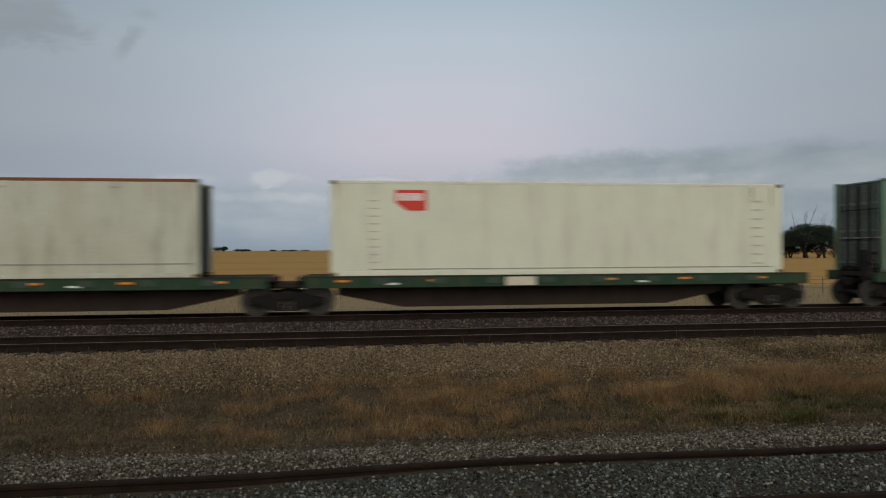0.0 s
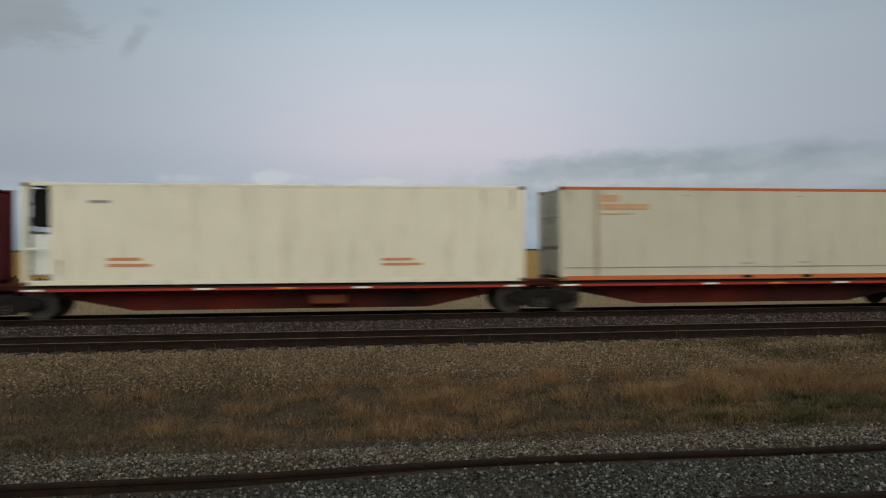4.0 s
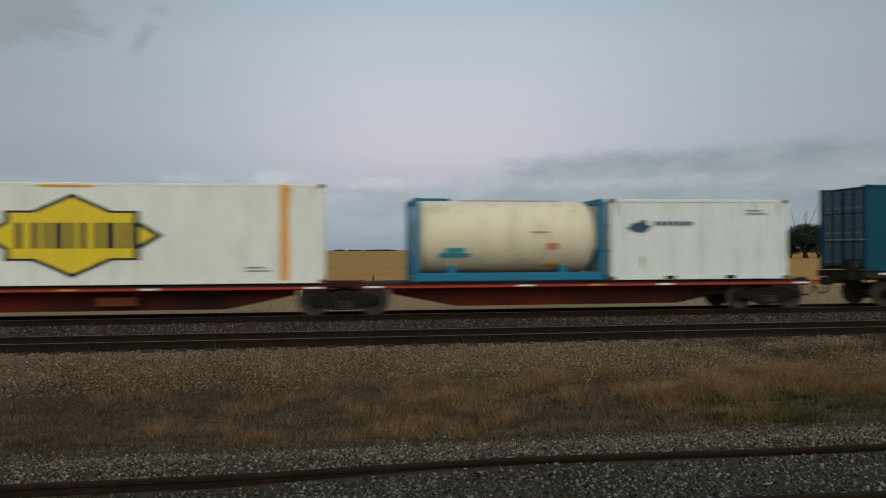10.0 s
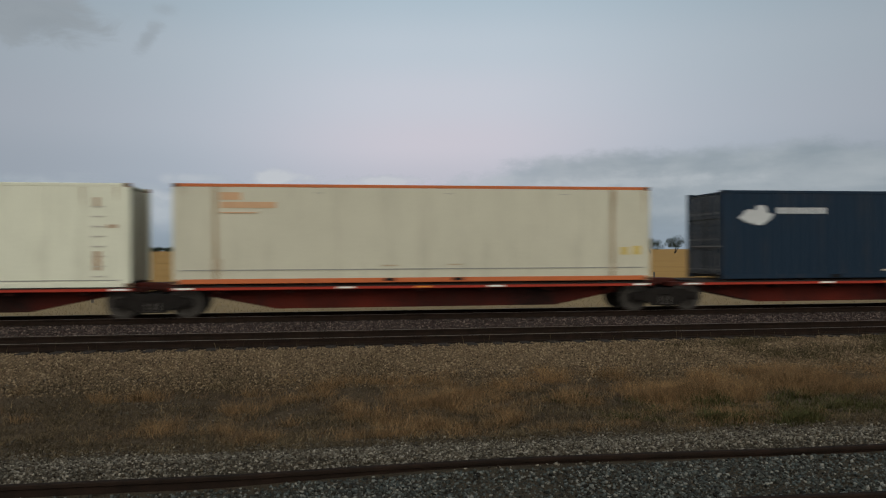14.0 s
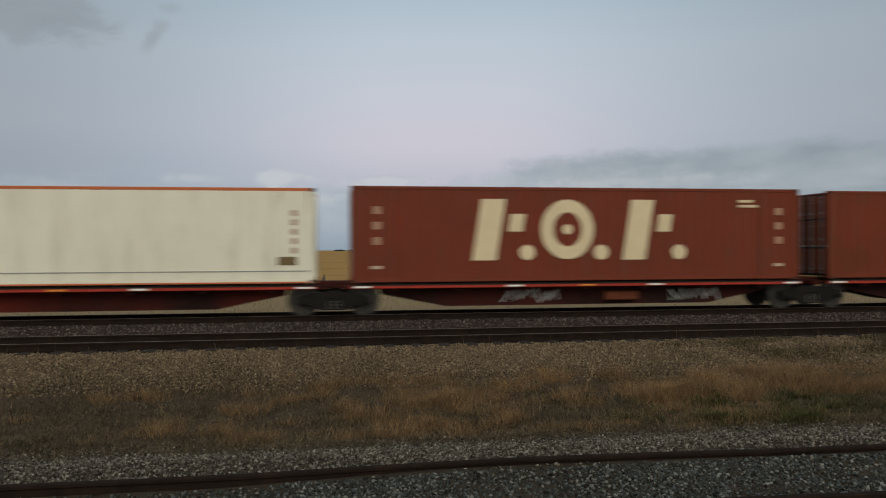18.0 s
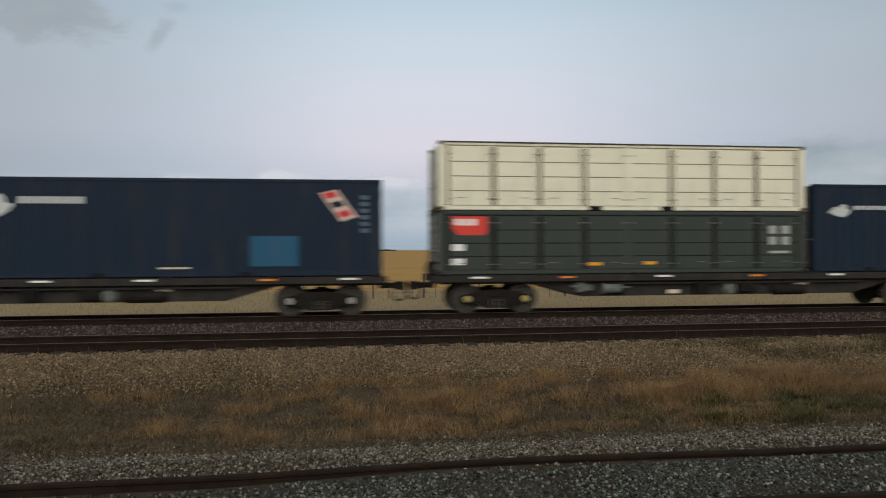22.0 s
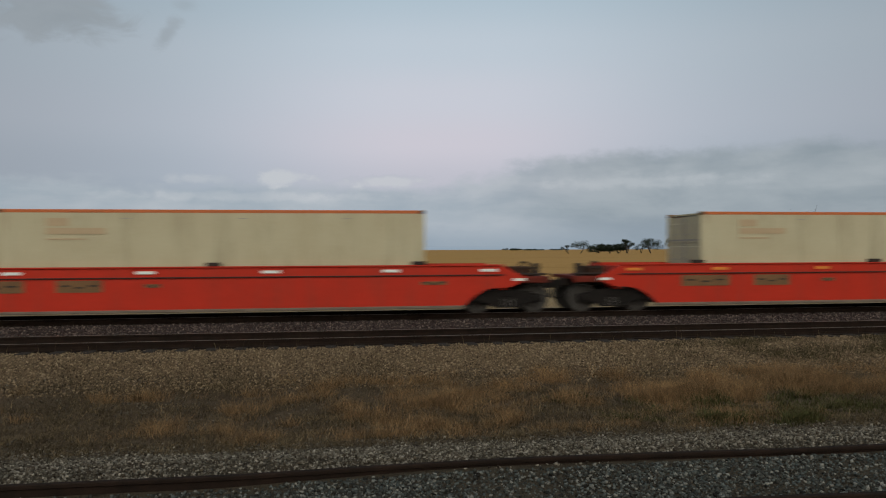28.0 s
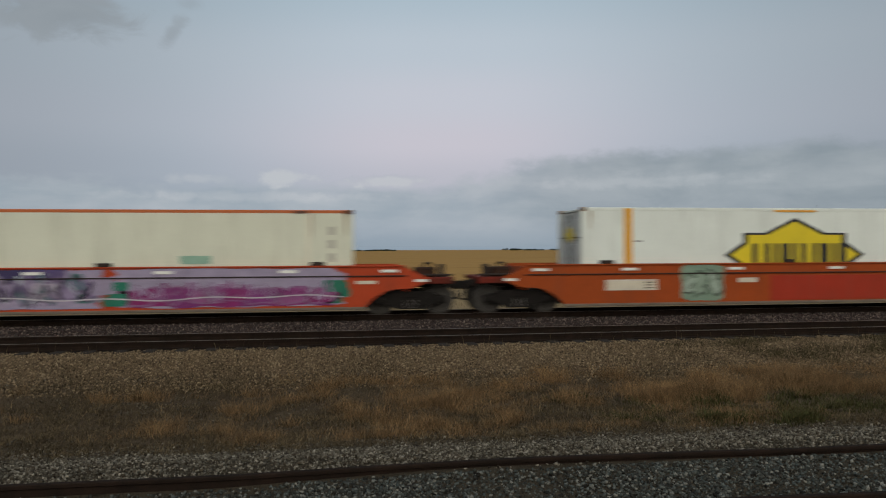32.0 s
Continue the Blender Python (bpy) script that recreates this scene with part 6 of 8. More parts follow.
    well(M[9], WELLRED, "red well wagon with yellow and grey graffiti", 9, art=(("ground", -7.0, -0.8, 0.33, 1.42, ((0.40, 0.016, 0.020),)), ("band", -6.6, -0.9, 1.0, 1.46, (black, (0.10, 0.02, 0.02), black)), ("specks", -7.3, -6.4, 0.36, 1.0, ((0.07, 0.03, 0.08),), 5),
         ("arcs", -6.9, -0.8, 0.30, 1.50, ((0.56, 0.50, 0.03), (0.52, 0.44, 0.03)), 10), ("specks", -5.8, -1.0, 0.5, 0.95, ((0.45, 0.02, 0.06), (0.50, 0.03, 0.03), (0.55, 0.48, 0.04)), 9),
         ("lines", -6.4, 0.4, 0.5, 1.15, ((0.55, 0.45, 0.42),), 2), ("specks", -1.1, 0.2, 0.35, 1.2, ((0.07, 0.03, 0.08),), 6),
         ("ground", -0.5, 2.6, 0.55, 1.22, ((0.36, 0.22, 0.19),)), ("specks", -0.4, 2.9, 0.45, 1.3, ((0.40, 0.36, 0.34), (0.34, 0.30, 0.29), (0.42, 0.16, 0.12)), 16), ("lines", -0.2, 2.7, 0.55, 1.15, ((0.24, 0.10, 0.09), (0.46, 0.42, 0.40)), 3), ("strokes", 5.2, 6.2, 0.9, 1.1, ((0.42, 0.26, 0.20),), 3), ("zigzag", -0.3, 2.6, 0.55, 1.2, ((0.30, 0.13, 0.11), (0.46, 0.42, 0.40), (0.38, 0.34, 0.33)), 4)))
    well(M[10], WELLFADED, "orange-red well wagon with dark white-lined graffiti", 10, art=(("ground", -5.2, -3.8, 0.36, 1.42, (cyan,)), ("ground", -4.4, 2.0, 0.32, 1.50, (dark,)), ("specks", -4.3, 1.9, 0.36, 1.46, (teal, (0.10, 0.26, 0.20), black), 26),
         ("arcs", -4.4, 1.9, 0.30, 1.45, (chalk, (0.36, 0.40, 0.36), (0.10, 0.24, 0.18)), 24), ("specks", -8.9, -8.0, 0.85, 1.3, ((0.50, 0.48, 0.46),), 4), ("specks", 1.5, 2.1, 0.8, 1.5, (cyan,), 3),
         ("ground", 1.9, 8.0, 0.32, 1.48, ((0.05, 0.09, 0.19),)), ("band", 1.9, 7.6, 0.31, 0.86, (violet, (0.16, 0.05, 0.22), (0.09, 0.05, 0.20))), ("specks", 1.9, 7.8, 0.8, 1.46, ((0.03, 0.14, 0.24), (0.04, 0.22, 0.14), (0.07, 0.10, 0.28), (0.16, 0.10, 0.26)), 26),
         ("band", 7.4, 8.2, 0.33, 1.46, ((0.03, 0.20, 0.05),)), ("strokes", 2.2, 7.4, 0.5, 1.4, ((0.20, 0.14, 0.30), (0.05, 0.22, 0.20)), 10), ("strokes", -4.3, 1.9, 0.36, 1.46, (chalk, (0.10, 0.28, 0.20), black, (0.34, 0.40, 0.36), (0.05, 0.15, 0.11)), 40), ("strokes", 2.0, 7.9, 0.36, 1.46, ((0.16, 0.05, 0.24), (0.04, 0.20, 0.10), (0.05, 0.10, 0.34), (0.28, 0.20, 0.42), (0.30, 0.34, 0.10), (0.05, 0.28, 0.30)), 44), ("zigzag", -4.3, 1.8, 0.4, 1.45, (black, (0.10, 0.30, 0.22), (0.42, 0.46, 0.42), (0.05, 0.14, 0.10)), 7), ("zigzag", 2.1, 7.8, 0.5, 1.42, ((0.05, 0.05, 0.16), (0.04, 0.26, 0.22), (0.30, 0.22, 0.42), (0.06, 0.16, 0.36), (0.20, 0.06, 0.28)), 8), ("lines", -4.8, 8.1, 0.5, 1.36, ((0.50, 0.52, 0.50),), 2)))
    well(M[11], WELLFADED, "orange-red well wagon with violet graffiti", 11, art=(("ground", -5.9, 0.1, 0.34, 1.46, (lilac,)), ("band", -5.0, -0.9, 1.12, 1.50, ((0.06, 0.05, 0.12), (0.12, 0.09, 0.20))), ("specks", -6.0, -5.2, 0.5, 1.46, ((0.03, 0.20, 0.09), (0.20, 0.26, 0.24)), 6),
         ("shapes", -5.5, -0.1, 0.5, 1.2, ((0.22, 0.17, 0.28), (0.38, 0.33, 0.44), (0.42, 0.36, 0.44), (0.33, 0.27, 0.40)), 6), ("strokes", -5.2, -0.3, 0.5, 1.15, ((0.50, 0.46, 0.52), (0.05, 0.04, 0.08)), 10), ("specks", -0.9, 0.2, 0.5, 1.4, ((0.10, 0.20, 0.20), lilac), 5),
         ("ground", 0.3, 7.0, 0.32, 1.48, ((0.36, 0.31, 0.42),)), ("shapes", 0.8, 6.8, 0.36, 1.0, ((0.26, 0.12, 0.24), (0.25, 0.03, 0.14), (0.22, 0.05, 0.19), (0.30, 0.10, 0.24)), 7), ("band", 0.8, 6.6, 0.32, 0.58, ((0.24, 0.03, 0.14), (0.20, 0.04, 0.16))),
         ("specks", 0.3, 0.8, 0.4, 1.1, ((0.03, 0.18, 0.12), black), 5), ("specks", 6.5, 7.1, 0.4, 1.1, ((0.03, 0.18, 0.12),), 4), ("strokes", -5.6, -0.2, 0.38, 1.40, ((0.44, 0.50, 0.52), (0.10, 0.22, 0.22), (0.20, 0.14, 0.26), (0.40, 0.34, 0.46), (0.03, 0.03, 0.05)), 34), ("zigzag", -5.4, -0.3, 0.5, 1.3, ((0.12, 0.09, 0.17), (0.46, 0.42, 0.50), (0.24, 0.18, 0.32)), 6), ("zigzag", 0.9, 6.6, 0.45, 1.1, ((0.14, 0.03, 0.12), (0.40, 0.30, 0.44), (0.28, 0.06, 0.20)), 7), ("lines", -6.6, 7.0, 0.5, 0.72, ((0.55, 0.52, 0.56),), 1)))
    well(M[12], WELLORANGE, "orange-brown well wagon with a red panel and green shape", 12, patch=(-0.6, 4.0, mat("dull_red_panel", (0.36, 0.036, 0.018), (0.28, 0.034, 0.017), rough=0.6, spec=0.1, scale=1.0, dirt=GRIME)), art=(("ground", -3.7, -2.2, 0.32, 1.5, ((0.22, 0.31, 0.23),)), ("shapes", -3.6, -2.3, 0.4, 1.4, ((0.10, 0.13, 0.10), (0.36, 0.44, 0.36), (0.28, 0.36, 0.28)), 3), ("ground", 3.7, 4.3, 0.4, 1.3, ((0.30, 0.38, 0.31),))))
    t = container(M[0] - FT48 / 2 - 0.02, FT48, 2.98, WELL_Z, P["petrol"], "fine", "dull teal long container standing in a well wagon")
    deco(t, FT48, "white_panel", [rect(0.5, 1.05, 1.2, 2.55), rect(FT48 - 0.95, FT48 - 0.55, 1.2, 2.55)], WHITEINK, "upright white panel")
    code_column(t, FT48, 12.2, 1.3, 2.5, 6, mat("pale_teal_mark", (0.18, 0.27, 0.26)), 0.45)
    green_mark_box(M[1] - FT48 / 2 - 0.4, WELL_Z, 2.92, True)
    snow_star_box(672.1, WELL_Z, 2.83)
    snow_star_box(678.33, WELL_Z, 2.83)
    wing_box(693.3, WELL_Z, FT20, "cool_white", NAVYINK, 2.55)
    plain20(699.55, WELL_Z, "cool_white", "white short refrigerated container in a well wagon", 2.55)
    for s in (714.74, 721.0):
        t = container(s, FT20, 2.8, WELL_Z, P["cream"], "flat", "cream short container with blue marks and dark door bars", end=P["door_grey"], pockets=True)
        code_column(t, FT20, 0.55, 1.2, 2.4, 3, BLUEINK, 0.32)
    t = container(735.4, FT48, 2.98, WELL_Z, P["dark_maroon"], "flat", "dark maroon long container standing in a well wagon")
    code_column(t, FT48, FT48 - 0.9, 1.2, 2.5, 5, mat("dull_pink_mark", (0.22, 0.09, 0.09)))
    star_badge(t, FT48, 7.3, 1.7, 0.9, YELLOW)
    beige_box(757.7, WELL_Z, FT40, "beige", 2.85)
    beige_box(778.85, WELL_Z, FT40, "beige", 2.85)
    green_mark_box(798.5, WELL_Z, 2.92, True)
    for s, lab in ((820.1, False), (862.7, True)):
        t = container(s, FT48, 2.85, WELL_Z, P["ivory"], "flat", "ivory long container with orange rails in a well wagon", rail=P["rail_orange"], group="ivory long containers")
        deco(t, FT48, "inner_post", [rect(1.2, 1.32, 0.16, 2.74), rect(FT48 - 1.4, FT48 - 1.28, 0.16, 2.74)], P["cream"], "", 0.002)
        code_column(t, FT48, FT48 - 0.75, 1.3, 2.5, 3, mat("faint_rung_mark", (0.57, 0.555, 0.48)), 0.2)
        deco(t, FT48, "corner_mark", [rect(0.05, 0.3, 2.72, 2.83), rect(FT48 - 0.3, FT48 - 0.05, 2.72, 2.83), rect(1.25, 1.6, 2.74, 2.82), rect(FT48 - 1.75, FT48 - 1.35, 2.74, 2.82)], mat("brown_corner", (0.12, 0.05, 0.03)), "", 0.01)
        if lab:
            deco(t, FT48, "green_scrawl", [blob(9.6, 10.5, 1.25, 1.5, random.Random(3))], vivid("pale_green", (0.25, 0.42, 0.32)))
    t = container(842.65, FT40, 2.85, WELL_Z, P["white"], "flat", "white container with a large red patch in a well wagon", end=P["charcoal"])
    red_tab(t, FT40, 5.25, 2.28, 1.65, ORANGE)
    code_bars(t, FT40, 1.9, 2.8, 2.3, 2.45, 1)
    badge_white(M[12] - FT48 / 2 + 0.35, WELL_Z, 2.97, -0.2)


load_train()

# ---- ground, tracks ----
# cross-section of the ground, square to the rails: place and height
PROFILE = ((-4000, 0.2), (-60, 0.25), (-6, 0.30), (3.0, 0.40), (5.0, 0.47), (5.6, 0.495), (8.15, 0.495), (8.7, 0.42), (9.9, 0.18), (10.8, 0.09), (12.2, 0.05), (14.0, 0.12), (15.3, 0.28),
           (16.3, 0.50), (17.0, 0.555), (17.45, 0.550), (19.3, 0.55), (20.0, 0.60), (22.2, 0.63), (22.9, 0.62), (25.0, 0.62), (25.8, 0.62), (26.8, 0.45), (29.5, 0.10), (34, 0.0), (60, 0.0), (4800, 0.0))


def ground_z(y):
    return float(np.interp(y, [p[0] for p in PROFILE], [p[1] for p in PROFILE]))


def dip(x, y):
    """The bed sinks along the siding rail where its ballast has washed out."""
    return 0.075 * np.clip((1.2 - x) / 2.6, 0, 1) * np.exp(-((y - 7.44) / 0.26) ** 2)


def zoned(name, cols, rough=0.95, scale=1.0, fine=25.0, bump=0.6, dist=0.03, stretch=(1, 1, 1)):
    """Earth and stone: several colours mixed by broad patches and by grain."""
    m = bpy.data.materials.new(name)
    m.use_nodes = True
    nt = m.node_tree
    p = nt.nodes["Principled BSDF"]
    p.inputs["Roughness"].default_value = rough
    p.inputs["Specular IOR Level"].default_value = 0.02
    tc = nt.nodes.new("ShaderNodeTexCoord")
    mp = nt.nodes.new("ShaderNodeMapping")
    mp.inputs["Scale"].default_value = stretch
    nt.links.new(tc.outputs["Object"], mp.inputs["Vector"])
    big = node(nt, "ShaderNodeTexNoise", Scale=scale, Detail=6.0, Roughness=0.65)
    small = node(nt, "ShaderNodeTexNoise", Scale=fine, Detail=4.0, Roughness=0.7)
    nt.links.new(mp.outputs[0], big.inputs["Vector"])
    nt.links.new(mp.outputs[0], small.inputs["Vector"])
    mx = node(nt, "ShaderNodeMix")
    mx.inputs["Factor"].default_value = 0.45
    nt.links.new(big.outputs[0], mx.inputs["A"])
    nt.links.new(small.outputs[0], mx.inputs["B"])
    ramp = nt.nodes.new("ShaderNodeValToRGB")
    e = ramp.color_ramp.elements
    e[0].position, e[0].color = 0.36, (*cols[0], 1)
    e[1].position, e[1].color = 0.64, (*cols[-1], 1)
    for i, c in enumerate(cols[1:-1]):
        e.new(0.36 + 0.28 * (i + 1) / (len(cols) - 1)).color = (*c, 1)
    nt.links.new(mx.outputs["Result"], ramp.inputs[0])
    nt.links.new(ramp.outputs[0], p.inputs["Base Color"])
    bp = node(nt, "ShaderNodeBump", Strength=bump, Distance=dist)
    nt.links.new(small.outputs[0], bp.inputs["Height"])
    nt.links.new(bp.outputs[0], p.inputs["Normal"])
    return m


def pebbly(name, cols, rough=0.9):
    """Loose stones, each of its own colour."""
    m = bpy.data.materials.new(name)
    m.use_nodes = True
    nt = m.node_tree
    p = nt.nodes["Principled BSDF"]
    p.inputs["Roughness"].default_value = rough
    p.inputs["Specular IOR Level"].default_value = 0.08
    geo = nt.nodes.new("ShaderNodeNewGeometry")
    ramp = nt.nodes.new("ShaderNodeValToRGB")
    e = ramp.color_ramp.elements
    e[0].position, e[0].color = 0.0, (*cols[0], 1)
    e[1].position, e[1].color = 1.0, (*cols[-1], 1)
    for i, c in enumerate(cols[1:-1]):
        e.new((i + 1) / (len(cols) - 1)).color = (*c, 1)
    nt.links.new(geo.outputs["Random Per Island"], ramp.inputs[0])
    tc = nt.nodes.new("ShaderNodeTexCoord")
    n = node(nt, "ShaderNodeTexNoise", Scale=35.0, Detail=4.0)
    nt.links.new(tc.outputs["Object"], n.inputs["Vector"])
    hs = nt.nodes.new("ShaderNodeHueSaturation")
    mr = nt.nodes.new("ShaderNodeMapRange")
    mr.inputs["To Min"].default_value, mr.inputs["To Max"].default_value = 0.56, 1.16
    nt.links.new(n.outputs[0], mr.inputs["Value"])
    nt.links.new(mr.outputs[0], hs.inputs["Value"])
    nt.links.new(ramp.outputs[0], hs.inputs["Color"])
    nt.links.new(hs.outputs[0], p.inputs["Base Color"])
    return m


GROUND_MATS = [
    zoned("yard_gravel", ((0.03, 0.028, 0.025), (0.07, 0.065, 0.058), (0.05, 0.045, 0.04)), scale=0.8),
    zoned("siding_ballast", ((0.020, 0.016, 0.011), (0.082, 0.066, 0.046), (0.040, 0.032, 0.022)), scale=3.0, fine=55, bump=1.0),
    zoned("verge_earth", ((0.026, 0.019, 0.013), (0.075, 0.054, 0.034), (0.125, 0.095, 0.064)), scale=1.6, fine=48, bump=1.0),
    zoned("loop_ballast", ((0.034, 0.025, 0.016), (0.155, 0.112, 0.068), (0.070, 0.051, 0.032)), scale=3.0, fine=45, bump=1.0),
    # bed between the rails: the shadow there is put into a near-black colour
    zoned("shadow_dark_ballast", ((0.010, 0.009, 0.008), (0.022, 0.018, 0.016), (0.014, 0.012, 0.011)), scale=2.0, fine=30),
    zoned("main_ballast", ((0.022, 0.018, 0.016), (0.050, 0.041, 0.037), (0.033, 0.028, 0.025)), scale=2.0, fine=30),
    zoned("dry_bank", ((0.18, 0.135, 0.075), (0.26, 0.190, 0.105), (0.22, 0.162, 0.090)), scale=1.0, fine=12),
    zoned("stubble_field", ((0.215, 0.123, 0.038), (0.375, 0.218, 0.074), (0.285, 0.164, 0.052)), scale=0.05, fine=0.9, bump=0.9, dist=0.15, stretch=(0.12, 1, 1)),
]


def zone(y):
    for lim, k in ((4.9, 0), (10.1, 1), (15.4, 2), (17.2, 3), (19.4, 4), (22.9, 5), (25.2, 4), (26.2, 5), (52, 6)):
        if y < lim:
            return k
    return 7


def make_ground():
    xs = sorted(set([-4600, -2500, -1200, -600, -300, -150, -80, -45] + [round(-24 + 0.5 * i, 2) for i in range(113)] + [40, 55, 80, 150, 300, 600, 1200, 2500, 4600]))
    ys = sorted(set([p[0] for p in PROFILE] + [round(4.0 + 0.3 * i, 2) for i in range(90)] + [7.25, 7.4, 7.5, 7.56, 7.7, 7.85] + [36, 40, 45, 52, 70, 90, 120, 160, 220, 300, 450, 700, 1200, 2200, 4.9, 10.1, 15.4, 17.2, 19.4, 22.9, 25.2, 26.2, 33]))
    V, F, mi = [], [], []
    for y in ys:
        for x in xs:
            z = ground_z(y)
            if 3 < y < 34 and abs(x) < 60:
                amp = 0.035 if 10.8 < y < 14.0 else 0.008
                z -= float(dip(x, y))
                z += amp * noise.noise(Vector((x * 0.55, y * 0.55, 0))) + amp * 0.5 * noise.noise(Vector((x * 1.7, y * 1.7, 3)))
            V.append((x, y, z))
    n = len(xs)
    for j in range(len(ys) - 1):
        for i in range(n - 1):
            F.append((j * n + i, j * n + i + 1, (j + 1) * n + i + 1, (j + 1) * n + i))
            mi.append(zone((ys[j] + ys[j + 1]) / 2))
    me = mesh_of("ground", V, F, GROUND_MATS, True)
    me.polygons.foreach_set("material_index", mi)
    tagged(new("ground", me), "flat dry farmland with gravel beds beside the rails", "ground", kind="structure")


def rail_mesh(x0, x1, m, worn=False):
    prof = [(-0.070, 0), (0.070, 0), (0.070, 0.012), (0.010, 0.030), (0.009, 0.118), (0.034, 0.130), (0.036, 0.160), (0.026, 0.170), (-0.026, 0.170), (-0.036, 0.160), (-0.034, 0.130), (-0.009, 0.118),
            (-0.010, 0.030), (-0.070, 0.012)]
    xs = [x0, x1] if not worn else sorted({x0, x1, *(round(-12 + 0.5 * i, 1) for i in range(60))})
    V = [(x, y + (sway(x) if worn else 0), z) for x in xs for y, z in prof]
    k, n = len(prof), len(xs)
    F = [(j * k + i, j * k + (i + 1) % k, (j + 1) * k + (i + 1) % k, (j + 1) * k + i) for j in range(n - 1) for i in range(k)] + [tuple(range(k))[::-1], tuple(range((n - 1) * k, n * k))]
    return mesh_of("rail", V, F, m)


SWAY_X, SWAY_Y = (-12, -3.2, -1.0, 0.8, 2.1, 3.6, 5.0, 6.5, 15), (0.0, -0.02, -0.03, 0.09, 0.13, 0.08, 0.02, 0.02, 0.0)


def sway(x):
    """How far the old siding has crept out of line."""
    return float(np.interp(x, SWAY_X, SWAY_Y))


def make_track(name, y_mid, top, shiny, label, x0, x1, n_sleepers, sx, sleeper_m):
    t = empty(name)
    t.location = (0, y_mid, top - 0.17)
    tagged(t, label, "railway track", kind="structure")
    for y in (-0.753, 0.753):
        r = part("rail", cached(("rail", x0, x1, shiny), lambda: rail_mesh(x0, x1, RAIL, not shiny)), t, "", (0, y, 0))
        if shiny:
            box_part("running_face", (x1 - x0, 0.044, 0.004), SHINE, r, ((x0 + x1) / 2, 0, 0.1715), 0.0, "bright worn top of the rail")
    rng = random.Random(int(y_mid * 10))
    for i in range(n_sleepers):
        s = box_part("sleeper", (0.24, 2.55, 0.15), sleeper_m, t, (sx + i * 0.66 + rng.uniform(-0.03, 0.03), rng.uniform(-0.04, 0.04), -0.066), 0.015)
        s.rotation_euler = (0, 0, rng.uniform(-0.012, 0.012))
        if y_mid < 10:
            for y in (-0.753, 0.753):
                box_part("tie_plate", (0.16, 0.30, 0.016), RAIL, s, (0, y, 0.070))
    return t


def rock_bases():
    """Broken-stone shapes: boxes with every corner knocked in or out by chance."""
    cube = np.array([[x, y, z] for z in (-1, 1) for y in (-1, 1) for x in (-1, 1)], float)
    quads = ((0, 2, 3, 1), (4, 5, 7, 6), (0, 1, 5, 4), (2, 6, 7, 3), (0, 4, 6, 2), (1, 3, 7, 5))
    tris = np.array([t for a, b, c, d in quads for t in ((a, b, c), (a, c, d))])
    rng = np.random.RandomState(5)
    return [cube * np.array([0.80, 0.66, 0.52]) * rng.uniform(0.45, 1.15, (8, 3)) for _ in range(24)], tris


def chip_bases():
    """Smaller broken chips with six corners."""
    tips = np.array([[1, 0, 0], [0, 1, 0], [-1, 0, 0], [0, -1, 0], [0, 0, 1], [0, 0, -1]], float)
    tris = np.array([(0, 1, 4), (1, 2, 4), (2, 3, 4), (3, 0, 4), (1, 0, 5), (2, 1, 5), (3, 2, 5), (0, 3, 5)])
    rng = np.random.RandomState(6)
    return [tips * np.array([1.15, 0.92, 0.78]) * rng.uniform(0.6, 1.15, (6, 1)) + rng.uniform(-0.28, 0.28, (6, 3)) for _ in range(24)], tris


ROCKS, ROCK_FACES = rock_bases()
CHIPS, CHIP_FACES = chip_bases()


def strew(name, count, y0, y1, size, m, label, rails=(), seed=1, keep=None, wide=(-0.50, 0.90), chips=False):
    """Many loose stones in one mesh over a strip along the rails."""
    rng = np.random.RandomState(seed)
    y = y0 + (y1 - y0) * rng.rand(count)
    x = y * (wide[0] + (wide[1] - wide[0]) * rng.rand(count))
    ok = np.ones(count, bool)
    for r, w in rails:
        ok &= np.abs(y - r - (np.interp(x, SWAY_X, SWAY_Y) if r < 10 else 0)) > w
    if keep:
        ok &= np.array([keep(a, b, c) for a, b, c in zip(x, y, rng.rand(count))])
    x, y = x[ok], y[ok]
    n = len(x)
    s = size[0] + (size[1] - size[0]) * rng.rand(n) ** 2.0
    shapes, faces = (CHIPS, CHIP_FACES) if chips else (ROCKS, ROCK_FACES)
    base = np.array(shapes)[rng.randint(len(shapes), size=n)] * s[:, None, None]
    a, b, c = rng.rand(n) * 6.283, (rng.rand(n) - 0.5) * 1.5, (rng.rand(n) - 0.5) * 1.5
    for ang, i, j in ((b, 1, 2), (c, 0, 2), (a, 0, 1)):
        ca, sa = np.cos(ang)[:, None], np.sin(ang)[:, None]
        u, v = base[:, :, i].copy(), base[:, :, j].copy()
        base[:, :, i], base[:, :, j] = ca * u - sa * v, sa * u + ca * v
    z = np.interp(y, [q[0] for q in PROFILE], [q[1] for q in PROFILE]) - dip(x, y) + s * (0.1 + 0.5 * rng.rand(n))
    V = (base + np.stack([x, y, z], 1)[:, None, :]).reshape(-1, 3)
    F = (faces[None] + (np.arange(n) * base.shape[1])[:, None, None]).reshape(-1, 3)
    me = bpy.data.meshes.new(name)
    me.vertices.add(len(V))
    me.vertices.foreach_set("co", V.astype(np.float32).ravel())
    me.loops.add(F.size)
    me.loops.foreach_set("vertex_index", F.astype(np.int32).ravel())
    me.polygons.add(len(F))
    me.polygons.foreach_set("loop_start", np.arange(0, F.size, 3, dtype=np.int32))
    me.materials.append(m)
    me.update(calc_edges=True)
    tagged(new(name, me), label, "gravel", kind="stuff")


